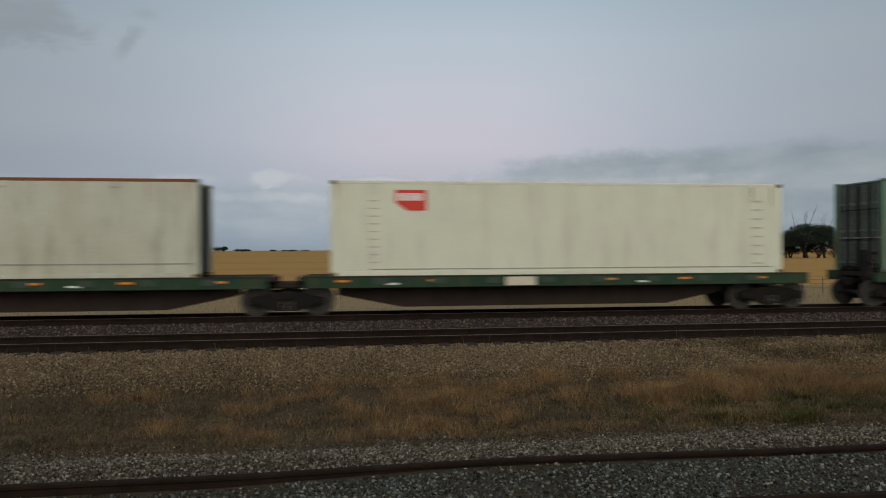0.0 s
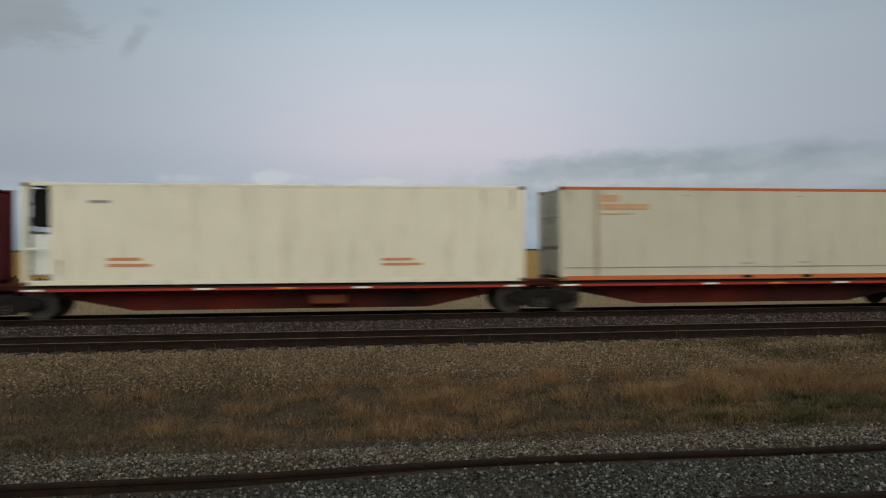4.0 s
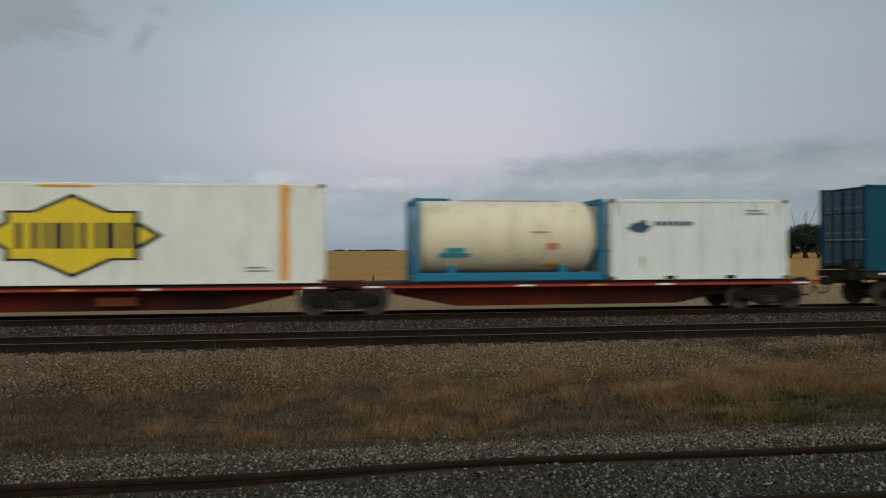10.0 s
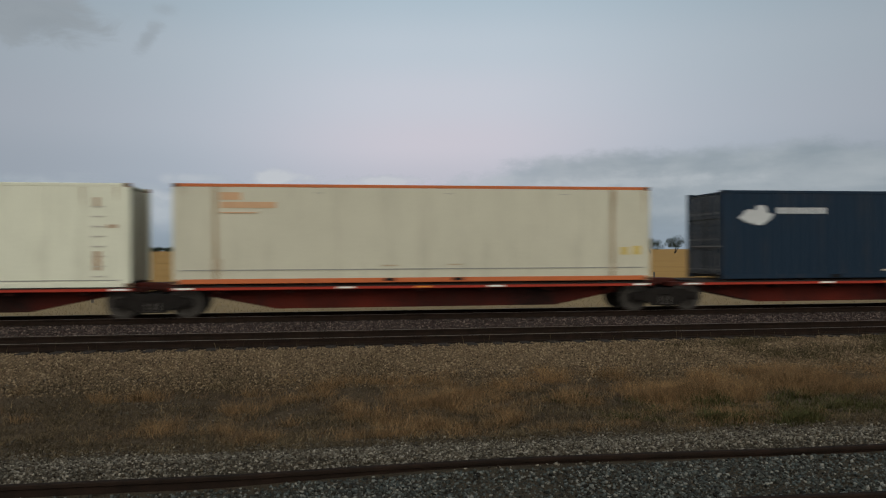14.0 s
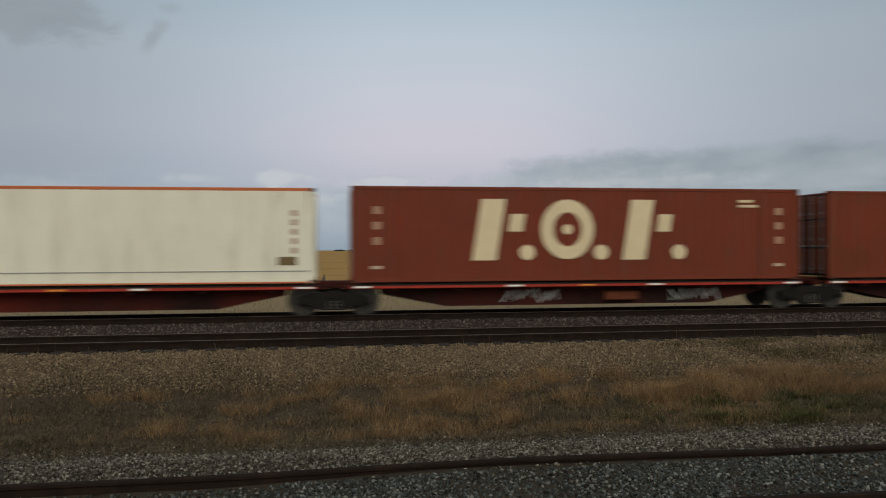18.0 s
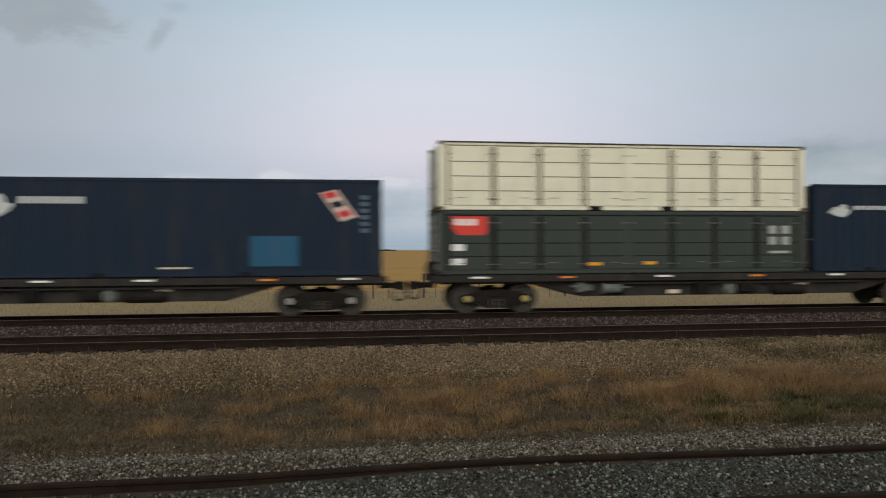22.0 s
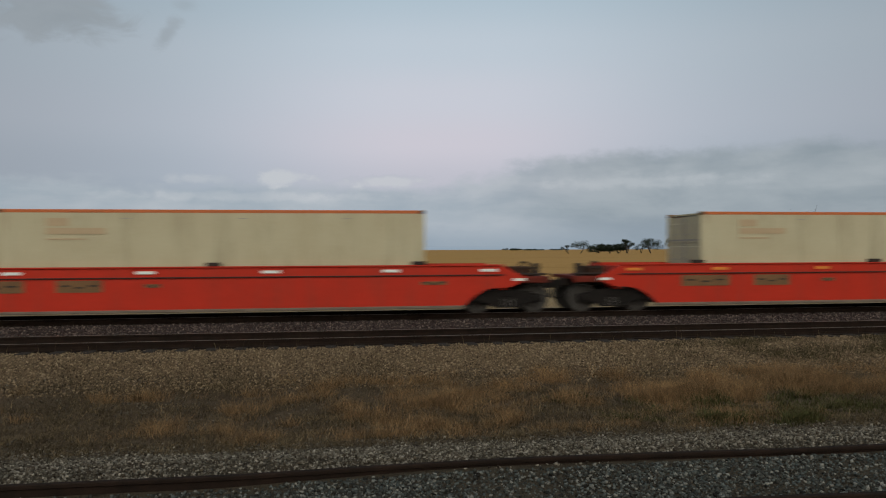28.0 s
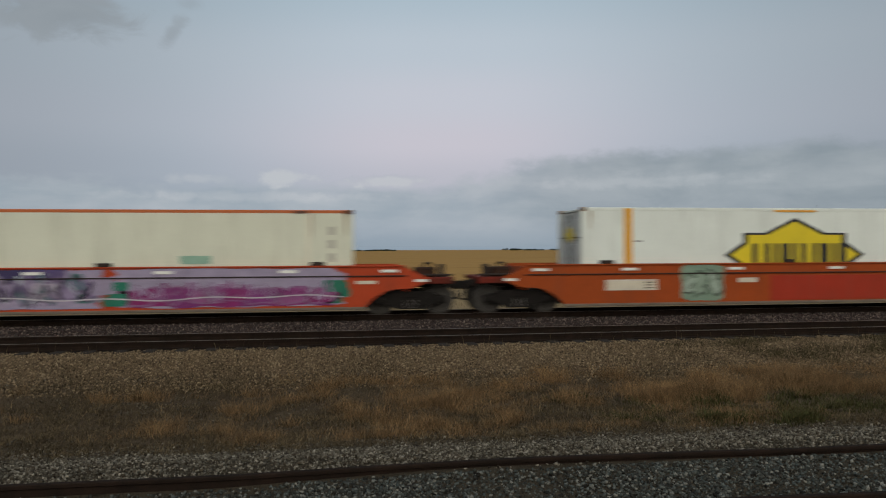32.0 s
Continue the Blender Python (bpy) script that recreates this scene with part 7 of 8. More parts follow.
def in_view(rng, y0, y1, lo=-0.50, hi=0.90):
    y = y0 + (y1 - y0) * rng.rand()
    return y * (lo + (hi - lo) * rng.rand()), y


def grass_patch(name, count, place, height, width, m, label, lean=0.5, seed=3, cat="grass"):
    """Bent tapering blades in one mesh."""
    rng = np.random.RandomState(seed)
    V = np.zeros((count, 5, 3))
    keep = 0
    while keep < count:
        x, y, hk = place(rng)
        h = height[0] + (height[1] - height[0]) * rng.rand() ** 1.6
        h *= hk
        a, l = rng.rand() * 6.283, lean * rng.rand() * h
        w = width * (0.6 + 0.8 * rng.rand())
        d = np.array([np.cos(a), np.sin(a), 0])
        t = np.array([1.0, 0.35 * (rng.rand() - 0.5), 0]) * w / 2
        base = np.array([x, y, ground_z(y) - 0.02])
        mid = base + d * l * 0.35 + np.array([0, 0, h * 0.6])
        tip = base + d * l + np.array([0, 0, h])
        V[keep] = (base - t, base + t, mid + t * 0.7, mid - t * 0.7, tip)
        keep += 1
    V = V.reshape(-1, 3)
    base = np.arange(count)[:, None] * 5
    tri = np.concatenate([base + np.array([[0, 1, 2]]), base + np.array([[0, 2, 3]]), base + np.array([[3, 2, 4]])], 1).reshape(-1, 3)
    me = bpy.data.meshes.new(name)
    me.vertices.add(len(V))
    me.vertices.foreach_set("co", V.astype(np.float32).ravel())
    me.loops.add(tri.size)
    me.loops.foreach_set("vertex_index", tri.astype(np.int32).ravel())
    me.polygons.add(len(tri))
    me.polygons.foreach_set("loop_start", np.arange(0, tri.size, 3, dtype=np.int32))
    me.materials.append(m)
    me.update(calc_edges=True)
    tagged(new(name, me), label, cat, kind="stuff")


def spot(k, d):
    """The ground point d metres ahead of the eye and k * d to its side."""
    c, s = math.cos(radians(YAW)), math.sin(radians(YAW))
    return d * (s + k * c), d * (c - k * s)


make_ground()
make_track("track_siding", 6.89, 0.57, False, "rusty siding rails on grey ballast", -60, 90, 34, -8.0, TIMBER)
make_track("track_loop", 18.35, 0.745, True, "worn loop-line rails on tan ballast", -1500, 1500, 60, -12.0, TIMBER)
make_track("track_main", TRACK_Y, RAIL_Z, True, "main-line rails on dark ballast", -1500, 1500, 66, -15.0, TIMBER)

GREYSTONE = pebbly("grey_ballast_stone", ((0.013, 0.012, 0.010), (0.074, 0.081, 0.071), (0.030, 0.026, 0.020), (0.118, 0.130, 0.116), (0.045, 0.039, 0.030), (0.082, 0.096, 0.090), (0.26, 0.25, 0.21), (0.019, 0.017, 0.014), (0.064, 0.057, 0.045)))
SHOULDERSTONE = pebbly("warm_grey_stone", ((0.022, 0.017, 0.012), (0.145, 0.125, 0.092), (0.052, 0.041, 0.029), (0.22, 0.195, 0.150), (0.090, 0.070, 0.047), (0.032, 0.026, 0.019), (0.36, 0.32, 0.25), (0.120, 0.105, 0.080)))
TANSTONE = pebbly("tan_ballast_stone", ((0.034, 0.023, 0.014), (0.25, 0.180, 0.105), (0.095, 0.066, 0.038), (0.38, 0.285, 0.175), (0.17, 0.118, 0.068), (0.060, 0.041, 0.025), (0.30, 0.222, 0.138), (0.13, 0.085, 0.048)))
DARKSTONE = pebbly("dark_ballast_stone", ((0.020, 0.014, 0.012), (0.082, 0.057, 0.050), (0.040, 0.029, 0.026), (0.24, 0.185, 0.155), (0.055, 0.040, 0.036), (0.026, 0.020, 0.018)))
VERGESTONE = pebbly("verge_stone", ((0.03, 0.025, 0.019), (0.12, 0.10, 0.074), (0.06, 0.05, 0.037), (0.19, 0.165, 0.125), (0.04, 0.032, 0.024)))


def bare_earth(x, y):
    """Where mud has come up between the siding's stones."""
    return noise.noise(Vector((x * 0.8, y * 0.9, 61))) + 0.5 * noise.noise(Vector((x * 2.4, y * 2.4, 63)))


strew("siding_stones", 60000, 4.6, 7.60, (0.007, 0.027), GREYSTONE, "loose grey ballast stones round the siding", ((6.137, 0.06), (7.643, 0.06)), 11,
      lambda x, y, r: r < (0.98 if bare_earth(x, y) < (0.10 if not 6.2 < y < 7.5 else 0.0) else 0.40))
strew("shoulder_stones", 52000, 7.68, 10.9, (0.007, 0.028), SHOULDERSTONE, "loose warm grey stones on the shoulder of the siding", ((7.643, 0.06),), 16,
      lambda x, y, r: r < (0.98 if bare_earth(x, y) < 0.3 else 0.6) * min(1.0, max(0.22, (10.6 - y + 0.5 * noise.noise(Vector((x * 0.9, y, 7)))) / 1.3)), chips=True)
strew("loop_stones", 70000, 14.3, 17.42, (0.012, 0.034), TANSTONE, "loose tan ballast stones on the bank of the loop line", (), 12, lambda x, y, r: r < (y - 13.9) / 1.4, chips=True)
strew("loop_bed_stones", 5000, 17.7, 19.0, (0.012, 0.030), DARKSTONE, "sparse stones between the loop rails", (), 15, chips=True)
strew("main_stones", 26000, 19.25, 22.85, (0.016, 0.042), DARKSTONE, "dark oily ballast stones between the tracks", (), 13, chips=True)
strew("verge_stones", 44000, 9.6, 15.4, (0.006, 0.026), VERGESTONE, "scattered stones in the dry verge", (), 14, lambda x, y, r: r < 0.30 + 0.7 * max(0, 10.8 - y) + 0.5 * max(0, y - 14.4) + 0.3 * noise.noise(Vector((x * 0.7, y * 0.7, 21))), chips=True)


def clump(x, y, f, s):
    return noise.noise(Vector((x * f, y * f * 1.4, s)))


def tufts(name, count, density, blades, height, spread, width, m, label, ys, seed, lean=(0.2, 1.2), lo=-0.50, hi=0.90):
    """Grass in tufts: blades that spring from one root and bend out every way, all in one mesh."""
    rng = np.random.RandomState(seed)
    roots = []
    while len(roots) < count:
        y = ys[0] + (ys[1] - ys[0]) * rng.rand()
        x = y * (lo + (hi - lo) * rng.rand())
        d = density(x, y)
        if rng.rand() < d:
            roots.append((x, y, min(1.25, 0.55 + 0.7 * d)))
    roots = np.repeat(np.array(roots), blades, 0)
    n = len(roots)
    off = rng.randn(n, 2) * spread
    x, y = roots[:, 0] + off[:, 0], roots[:, 1] + off[:, 1] * 0.8
    z = np.interp(y, [q[0] for q in PROFILE], [q[1] for q in PROFILE]) - 0.015
    h = (height[0] + (height[1] - height[0]) * rng.rand(n) ** 1.7) * roots[:, 2]
    az = np.arctan2(off[:, 1], off[:, 0]) + rng.randn(n) * 0.9
    l = h * (lean[0] + (lean[1] - lean[0]) * rng.rand(n))
    w = width * (0.6 + 0.8 * rng.rand(n)) / 2
    base = np.stack([x, y, z], 1)
    d = np.stack([np.cos(az), np.sin(az), np.zeros(n)], 1)
    t = np.stack([w, w * 0.35 * (rng.rand(n) - 0.5), np.zeros(n)], 1)
    up = np.zeros((n, 3))
    up[:, 2] = h
    mid = base + d * (l * 0.30)[:, None] + up * 0.62
    tip = base + d * l[:, None] + up * (0.72 + 0.28 * rng.rand(n))[:, None]
    V = np.stack([base - t, base + t, mid + t * 0.75, mid - t * 0.75, tip], 1).reshape(-1, 3)
    k = np.arange(n)[:, None] * 5
    tri = np.concatenate([k + np.array([[0, 1, 2]]), k + np.array([[0, 2, 3]]), k + np.array([[3, 2, 4]])], 1).reshape(-1, 3)
    me = bpy.data.meshes.new(name)
    me.vertices.add(len(V))
    me.vertices.foreach_set("co", V.astype(np.float32).ravel())
    me.loops.add(tri.size)
    me.loops.foreach_set("vertex_index", tri.astype(np.int32).ravel())
    me.polygons.add(len(tri))
    me.polygons.foreach_set("loop_start", np.arange(0, tri.size, 3, dtype=np.int32))
    me.materials.append(m)
    me.update(calc_edges=True)
    tagged(new(name, me), label, "grass", kind="stuff")


def mat_cover(x, y):
    c = clump(x, y, 0.55, 0) + 0.6 * clump(x, y, 1.9, 5)
    edge = min(1.0, (y - 9.5 - 0.6 * clump(x, y, 0.9, 2)) / 0.8, ((15.9 if x > 1 else 16.3) + clump(x, y, 0.8, 4) - y) / 1.3)
    return max(0.0, (0.80 + 0.8 * c) * edge)


def tall_cover(x, y):
    c = 0.8 * clump(x, y, 0.40, 9) + 0.9 * clump(x, y, 1.3, 12) + 0.3 * clump(x, y, 3.1, 14)
    edge = min(1.0, (y - 10.3) / 0.8, (15.2 - y) / 1.0)
    side = 0.20 if x > 1.0 else (0.02 if x > -1.8 else -0.34)
    return max(0.0, (side + 1.0 * c) * edge) * (0.35 if x > 4.6 and y < 12.4 else 1.0)


def right_bank(x, y):
    return max(0.0, 0.15 + 1.1 * clump(x, y, 0.7, 31)) * min(1.0, (x - 6.0) / 4.0) if x > 6 else 0.0


def left_bank(x, y):
    return max(0.0, 0.35 + 0.9 * clump(x, y, 0.8, 41)) * min(1.0, (17.0 - y) / 1.6) * min(1.0, max(0.1, (4.0 - x) / 6.0))


def weed_cover(x, y):
    best = 0.0
    for cx, cy, r, k in ((5.1, 11.5, 0.9, 0.8), (6.0, 11.0, 1.0, 1.0), (7.0, 10.8, 1.1, 1.0), (6.6, 12.7, 1.2, 0.9), (7.8, 11.8, 1.2, 0.9), (8.6, 12.8, 1.4, 0.8), (5.4, 12.4, 0.8, 0.6), (9.2, 11.5, 1.2, 0.8), (4.2, 13.2, 0.8, 0.4)):
        best = max(best, k * (1.0 - math.hypot((x - cx) / r, (y - cy) / r / 0.7)))
    return max(0.0, best * (0.55 + 1.4 * clump(x, y, 2.1, 51)))


DRY = mat("dry_grass", spec=0.03, a=(0.128, 0.095, 0.053), b=(0.040, 0.031, 0.020), rough=0.9, scale=1.6, bump=0, island=0.80)
RUSTY = mat("rusty_dry_grass", spec=0.03, a=(0.245, 0.152, 0.072), b=(0.104, 0.067, 0.035), rough=0.9, scale=1.6, bump=0, island=0.65)
STRAW = mat("straw_grass", spec=0.03, a=(0.265, 0.200, 0.112), b=(0.205, 0.152, 0.084), rough=0.9, scale=0.8, bump=0, island=0.35)
PALESTALK = mat("pale_straw_stalk", spec=0.03, a=(0.30, 0.215, 0.115), b=(0.20, 0.145, 0.075), rough=0.9, scale=1.5, bump=0, island=0.5)
WEED = mat("green_weed", spec=0.03, a=(0.030, 0.036, 0.014), b=(0.064, 0.060, 0.023), rough=0.85, scale=2.0, bump=0, island=0.6)
OLIVE = mat("olive_dry_weed", spec=0.03, a=(0.078, 0.062, 0.032), b=(0.042, 0.036, 0.020), rough=0.9, scale=1.5, bump=0, island=0.6)
tufts("verge_grass", 12500, mat_cover, 12, (0.015, 0.11), 0.080, 0.0048, DRY, "short tangled brown dry grass between the tracks", (9.8, 16.6), 21, (0.5, 2.8))
tufts("tall_verge_grass", 2800, tall_cover, 26, (0.06, 0.35), 0.075, 0.0034, RUSTY, "taller rust-brown dry grass tufts", (10.4, 15.2), 22, (0.3, 1.9))
tufts("straw_stalks", 520, lambda x, y: tall_cover(x, y) * 0.8 + 0.1 * mat_cover(x, y), 5, (0.10, 0.38), 0.06, 0.0032, PALESTALK, "pale straw stalks standing out of the verge", (10.3, 15.2), 26, (0.2, 1.8))
tufts("green_weeds", 430, weed_cover, 22, (0.04, 0.20), 0.085, 0.011, WEED, "low green weeds in the verge", (10.2, 14.5), 23, (0.4, 1.4))
tufts("bank_weeds", 1000, right_bank, 15, (0.03, 0.17), 0.09, 0.009, OLIVE, "low olive weeds on the ballast bank", (14.9, 17.0), 27, (0.4, 1.4))
tufts("bank_tufts", 1500, left_bank, 10, (0.02, 0.11), 0.08, 0.005, DRY, "thin brown grass on the ballast bank", (14.6, 17.0), 28, (0.4, 2.0))
grass_patch("loop_weeds", 130, lambda r: (*in_view(r, 16.9, 17.4), 1.0), (0.10, 0.40), 0.006, DRY, "sparse dry stalks by the loop rails", 0.5, 24)
grass_patch("bank_grass", 30000, lambda r: (*in_view(r, 26.0, 54.0), 1.0), (0.05, 0.17), 0.020, STRAW, "pale dry grass beyond the main line", 0.7, 25)

# ---- fence, bushes, trees ----
POST_M = mat("grey_fence_post", (0.085, 0.070, 0.055), (0.14, 0.12, 0.10), rough=0.95, scale=5, bump=0.5)
WIRE_M = mat("rusty_wire", (0.06, 0.045, 0.035), rough=0.7, metal=0.5)
FENCE_Y = 42.5


def make_fence():
    f = empty("wire_fence")
    f.location = (0, FENCE_Y, 0)
    tagged(f, "old wire fence with uneven wooden posts along the field", "fence")
    rng = random.Random(8)

    def post_mesh(h, r):
        V, F = [], []
        add_tube(V, F, (0, 0, -0.1), (0.02, 0, h), r, r * 0.85, 7)
        return mesh_of("post", V, F, POST_M)
    tall = (-20.2, -13.0, -6.9, -0.6, 2.1, 5.0, 8.2, 13.4, 19.0, 25.5, 33.0)
    for i, x in enumerate(tall):
        p = part("post", cached(("post", i % 3), lambda: post_mesh(1.25 + 0.08 * (i % 3), 0.07)), f, "", (x, 0, 0))
        p.rotation_euler = (rng.uniform(-0.05, 0.05), rng.uniform(-0.07, 0.07), 0)
    p = part("strut", cached("strut", lambda: post_mesh(1.55, 0.055)), f, "leaning strut", (-1.25, 0, 0))
    p.rotation_euler = (0, radians(24), 0)
    x = -24.0
    while x < 40:
        if min(abs(x - q) for q in tall) > 0.5:
            box_part("dropper", (0.03, 0.03, 1.0), POST_M, f, (x, 0, 0.52)).rotation_euler = (0, rng.uniform(-0.06, 0.06), 0)
        x += 1.35
    for z in (0.35, 0.6, 0.85, 1.05):
        V, F = [], []
        add_tube(V, F, (-120, 0, z), (120, 0, z), 0.006, 0.006, 5)
        part("wire", mesh_of("wire", V, F, WIRE_M), f)
    m = part("marker_post", cached("marker", lambda: (lambda V, F: (add_tube(V, F, (0, 0, 0), (0, 0, 1.35), 0.05, 0.05, 8), mesh_of("marker_post", V, F, REFWHITE))[1])([], [])), f, "white marker post", (-1.9, 0.4, 0))


make_fence()
LEAFDARK = mat("dark_gum_leaf", spec=0.05, a=(0.014, 0.020, 0.013), b=(0.028, 0.035, 0.021), rough=0.8, scale=0.4, bump=0, island=0.35)
LEAFBUSH = mat("bush_leaf", spec=0.05, a=(0.050, 0.052, 0.024), b=(0.080, 0.075, 0.036), rough=0.8, scale=1.0, bump=0, island=0.35)
BARK = mat("dark_bark", spec=0.05, a=(0.032, 0.026, 0.022), b=(0.055, 0.046, 0.038), rough=0.95, scale=2.0, fine=10)


def leaves(V, F, centre, radius, n, rng, size):
    """A ragged clump of small leaf sprays, flat below and domed above."""
    for _ in range(n):
        while True:
            p = Vector((rng.uniform(-1, 1), rng.uniform(-1, 1), rng.uniform(-0.55, 1)))
            if 0.25 < p.length < 1:
                break
        c = Vector(centre) + Vector((p.x * radius[0], p.y * radius[0], p.z * radius[1]))
        u = Vector((rng.gauss(0, 1), rng.gauss(0, 1), rng.gauss(0, 0.7))).normalized()
        w = u.orthogonal().normalized()
        s = size * rng.uniform(0.6, 1.4)
        k = len(V)
        V += [tuple(c - u * s), tuple(c + w * s * 0.45), tuple(c + u * s), tuple(c - w * s * 0.45)]
        F += [(k, k + 1, k + 2, k + 3)]


def tree(k, d, height, spread, seed, label, clumps=12, density=110, lean=0.0, bare=0, droop=0.38):
    """A gum tree: forked tapering limbs that carry separate flat-topped clumps of leaves."""
    rng = random.Random(seed)
    x, y = spot(k, d)
    t = empty("gum_tree")
    t.location = (x, y, ground_z(y) - 0.1)
    tagged(t, label, "tree", "gum trees in the field")
    V, F, LV, LF = [], [], [], []
    r0 = height * 0.030
    stems = rng.choice((1, 2, 2, 3))
    tops = []
    for q in range(stems):
        a = rng.uniform(0, 6.28)
        base = Vector((0.25 * q, 0.1 * q, 0))
        knee = base + Vector((lean + math.cos(a) * spread * 0.14, math.sin(a) * spread * 0.1, height * rng.uniform(0.28, 0.42)))
        add_tube(V, F, base, knee, r0, r0 * 0.75, 7)
        tops.append(knee)
    for q in range(clumps):
        knee = tops[q % stems]
        a = 2 * math.pi * q / clumps + rng.uniform(-0.4, 0.4)
        rad = spread * 0.5 * (0.25 + 0.75 * rng.random())
        top = Vector((lean * 1.6 + math.cos(a) * rad, math.sin(a) * rad * 0.7, height * (0.92 - droop * (rad / (spread * 0.5)) ** 2 - 0.10 * rng.random())))
        mid = knee.lerp(top, 0.55) + Vector((rng.uniform(-0.3, 0.3), rng.uniform(-0.3, 0.3), -0.06 * height))
        add_tube(V, F, knee, mid, r0 * 0.55, r0 * 0.34, 6)
        add_tube(V, F, mid, top, r0 * 0.34, r0 * 0.10, 5)
        cr = spread * rng.uniform(0.17, 0.27)
        leaves(LV, LF, top, (cr, cr * 0.62), int(density * 3.0), rng, height * 0.024)
        if q % 3 == 0:
            leaves(LV, LF, mid.lerp(top, 0.5), (cr * 0.8, cr * 0.6), int(density * 1.4), rng, height * 0.024)
    for q in range(bare):
        knee = tops[q % stems]
        top = Vector((rng.uniform(-0.4, 0.4) * spread, rng.uniform(-0.2, 0.2) * spread, height * rng.uniform(1.15, 1.42)))
        mid = knee.lerp(top, 0.6)
        add_tube(V, F, knee, mid, r0 * 0.3, r0 * 0.13, 5)
        add_tube(V, F, mid, top, r0 * 0.13, r0 * 0.03, 5)
        for _ in range(3):
            e = mid.lerp(top, rng.uniform(0.2, 0.8))
            add_tube(V, F, e, e + Vector((rng.uniform(-1, 1), rng.uniform(-0.5, 0.5), rng.uniform(0.6, 1.4))), r0 * 0.1, r0 * 0.04, 4)
    part("trunk", mesh_of("trunk", V, F, BARK), t)
    part("crown", mesh_of("crown", LV, LF, LEAFDARK), t, "dark green umbrella crown")


GUM = "dark gum tree with a flat umbrella crown in the field"
for k, d, h, w, seed, c, lean, bare in ((0.168, 460, 6.5, 6, 1, 5, -1.2, 0), (0.184, 455, 8.5, 13, 2, 9, 1.0, 0), (0.247, 460, 9.3, 9, 3, 8, 0, 0), (0.266, 465, 7.0, 8, 13, 7, 0, 0),
                                  (0.279, 455, 10.2, 13, 4, 10, 0, 0), (0.311, 455, 10.8, 14, 5, 9, 0.5, 0), (0.343, 455, 11.6, 12, 6, 9, 0.5, 0), (0.357, 460, 10.2, 10, 14, 8, 0, 0),
                                  (0.402, 330, 7.4, 7, 7, 8, 0, 1), (0.422, 330, 8.2, 8, 8, 8, 0, 0), (0.444, 320, 9.5, 11, 9, 11, 0.4, 0)):
    tree(k, d, h, w, seed, GUM, c, 90, lean, bare, 0.50)
for k, d, h, w, seed, c, lean, bare in ((0.466, 215, 8.0, 8, 20, 11, 0, 3), (0.489, 210, 10.8, 13, 21, 16, -0.3, 6), (0.512, 212, 10.0, 10, 22, 14, 0.6, 3), (0.540, 208, 9.6, 9, 23, 11, 1.4, 0), (0.566, 212, 7.4, 8, 24, 9, 1.8, 0)):
    tree(k, d, h, w, seed, "large dark gum tree with bare dead branches above" if bare > 2 else GUM, c + 5, 150, lean, bare, 0.62)


def shrub(k, d, w, h, seed, label, n=900, m=None, name="bush", size=0.10, z=0.0):
    rng = random.Random(seed)
    x, y = spot(k, d)
    V, F = [], []
    for q in range(7):
        a = rng.uniform(-0.5, 0.5) * w
        leaves(V, F, (a, rng.uniform(-0.3, 0.3) * w * 0.5, h * rng.uniform(0.35, 0.62)), (w * 0.25, h * 0.40), n // 7, rng, size)
    t = empty(name)
    t.location = (x, y, ground_z(y) + z)
    tagged(t, label, "bush")
    part("foliage", mesh_of("foliage", V, F, m or LEAFBUSH), t)
    V, F = [], []
    for q in range(5):
        add_tube(V, F, (rng.uniform(-0.1, 0.1) * w, 0, -0.05), (rng.uniform(-0.4, 0.4) * w, rng.uniform(-0.1, 0.1) * w, h * 0.6), h * 0.03, h * 0.012, 5)
    part("stem", mesh_of("stem", V, F, BARK), t)


for k, w, seed in ((-0.586, 1.0, 1), (-0.532, 1.7, 2), (-0.590, 1.3, 6)):
    shrub(k, 41, w, 1.55, seed, "low olive bush by the fence", 1400, size=0.09)
for k, w, seed in ((0.208, 12, 11), (0.224, 12, 12), (0.236, 10, 13)):
    shrub(k, 470, w, 6.2, seed, "dense dark shrubs beneath the gum trees", 1100, LEAFDARK, size=0.55)
for k, w, h, d, seed in ((0.505, 9, 6.0, 210, 14), (0.525, 7, 3.4, 214, 15), (0.485, 9, 6.4, 218, 16), (0.43, 10, 4.5, 325, 17), (0.412, 8, 4.0, 328, 18), (0.462, 7, 3.4, 215, 19), (0.545, 5, 2.4, 212, 20)):
    shrub(k, d, w, h, seed, "dark undergrowth beneath the gum trees", 700, LEAFDARK, size=0.25)


def far_woods():
    rng = random.Random(77)
    V, F = [], []
    for k0, k1, h, n in ((-0.545, -0.480, 7.5, 26), (-0.475, -0.425, 5.5, 12), (-0.396, -0.290, 10.5, 46), (-0.285, -0.255, 4.5, 8), (-0.23, -0.05, 3.0, 26), (0.082, 0.104, 4.5, 8), (0.11, 0.16, 3.0, 10), (-0.40, -0.36, 6, 8), (-0.60, -0.55, 4, 8)):
        for _ in range(n):
            d = 1650 + rng.uniform(-60, 60)
            x, y = spot(rng.uniform(k0, k1), d)
            hh = h * rng.uniform(0.65, 1.1)
            leaves(V, F, (x, y, hh * 0.62), (rng.uniform(5, 11), hh * 0.42), 60, rng, 1.7)
            add_tube(V, F, (x, y, 0), (x + rng.uniform(-1, 1), y, hh * 0.6), 0.5, 0.3, 5)
    tagged(new("far_woods", mesh_of("far_woods", V, F, LEAFDARK)), "distant dark tree belts on the horizon", "woods", kind="stuff")


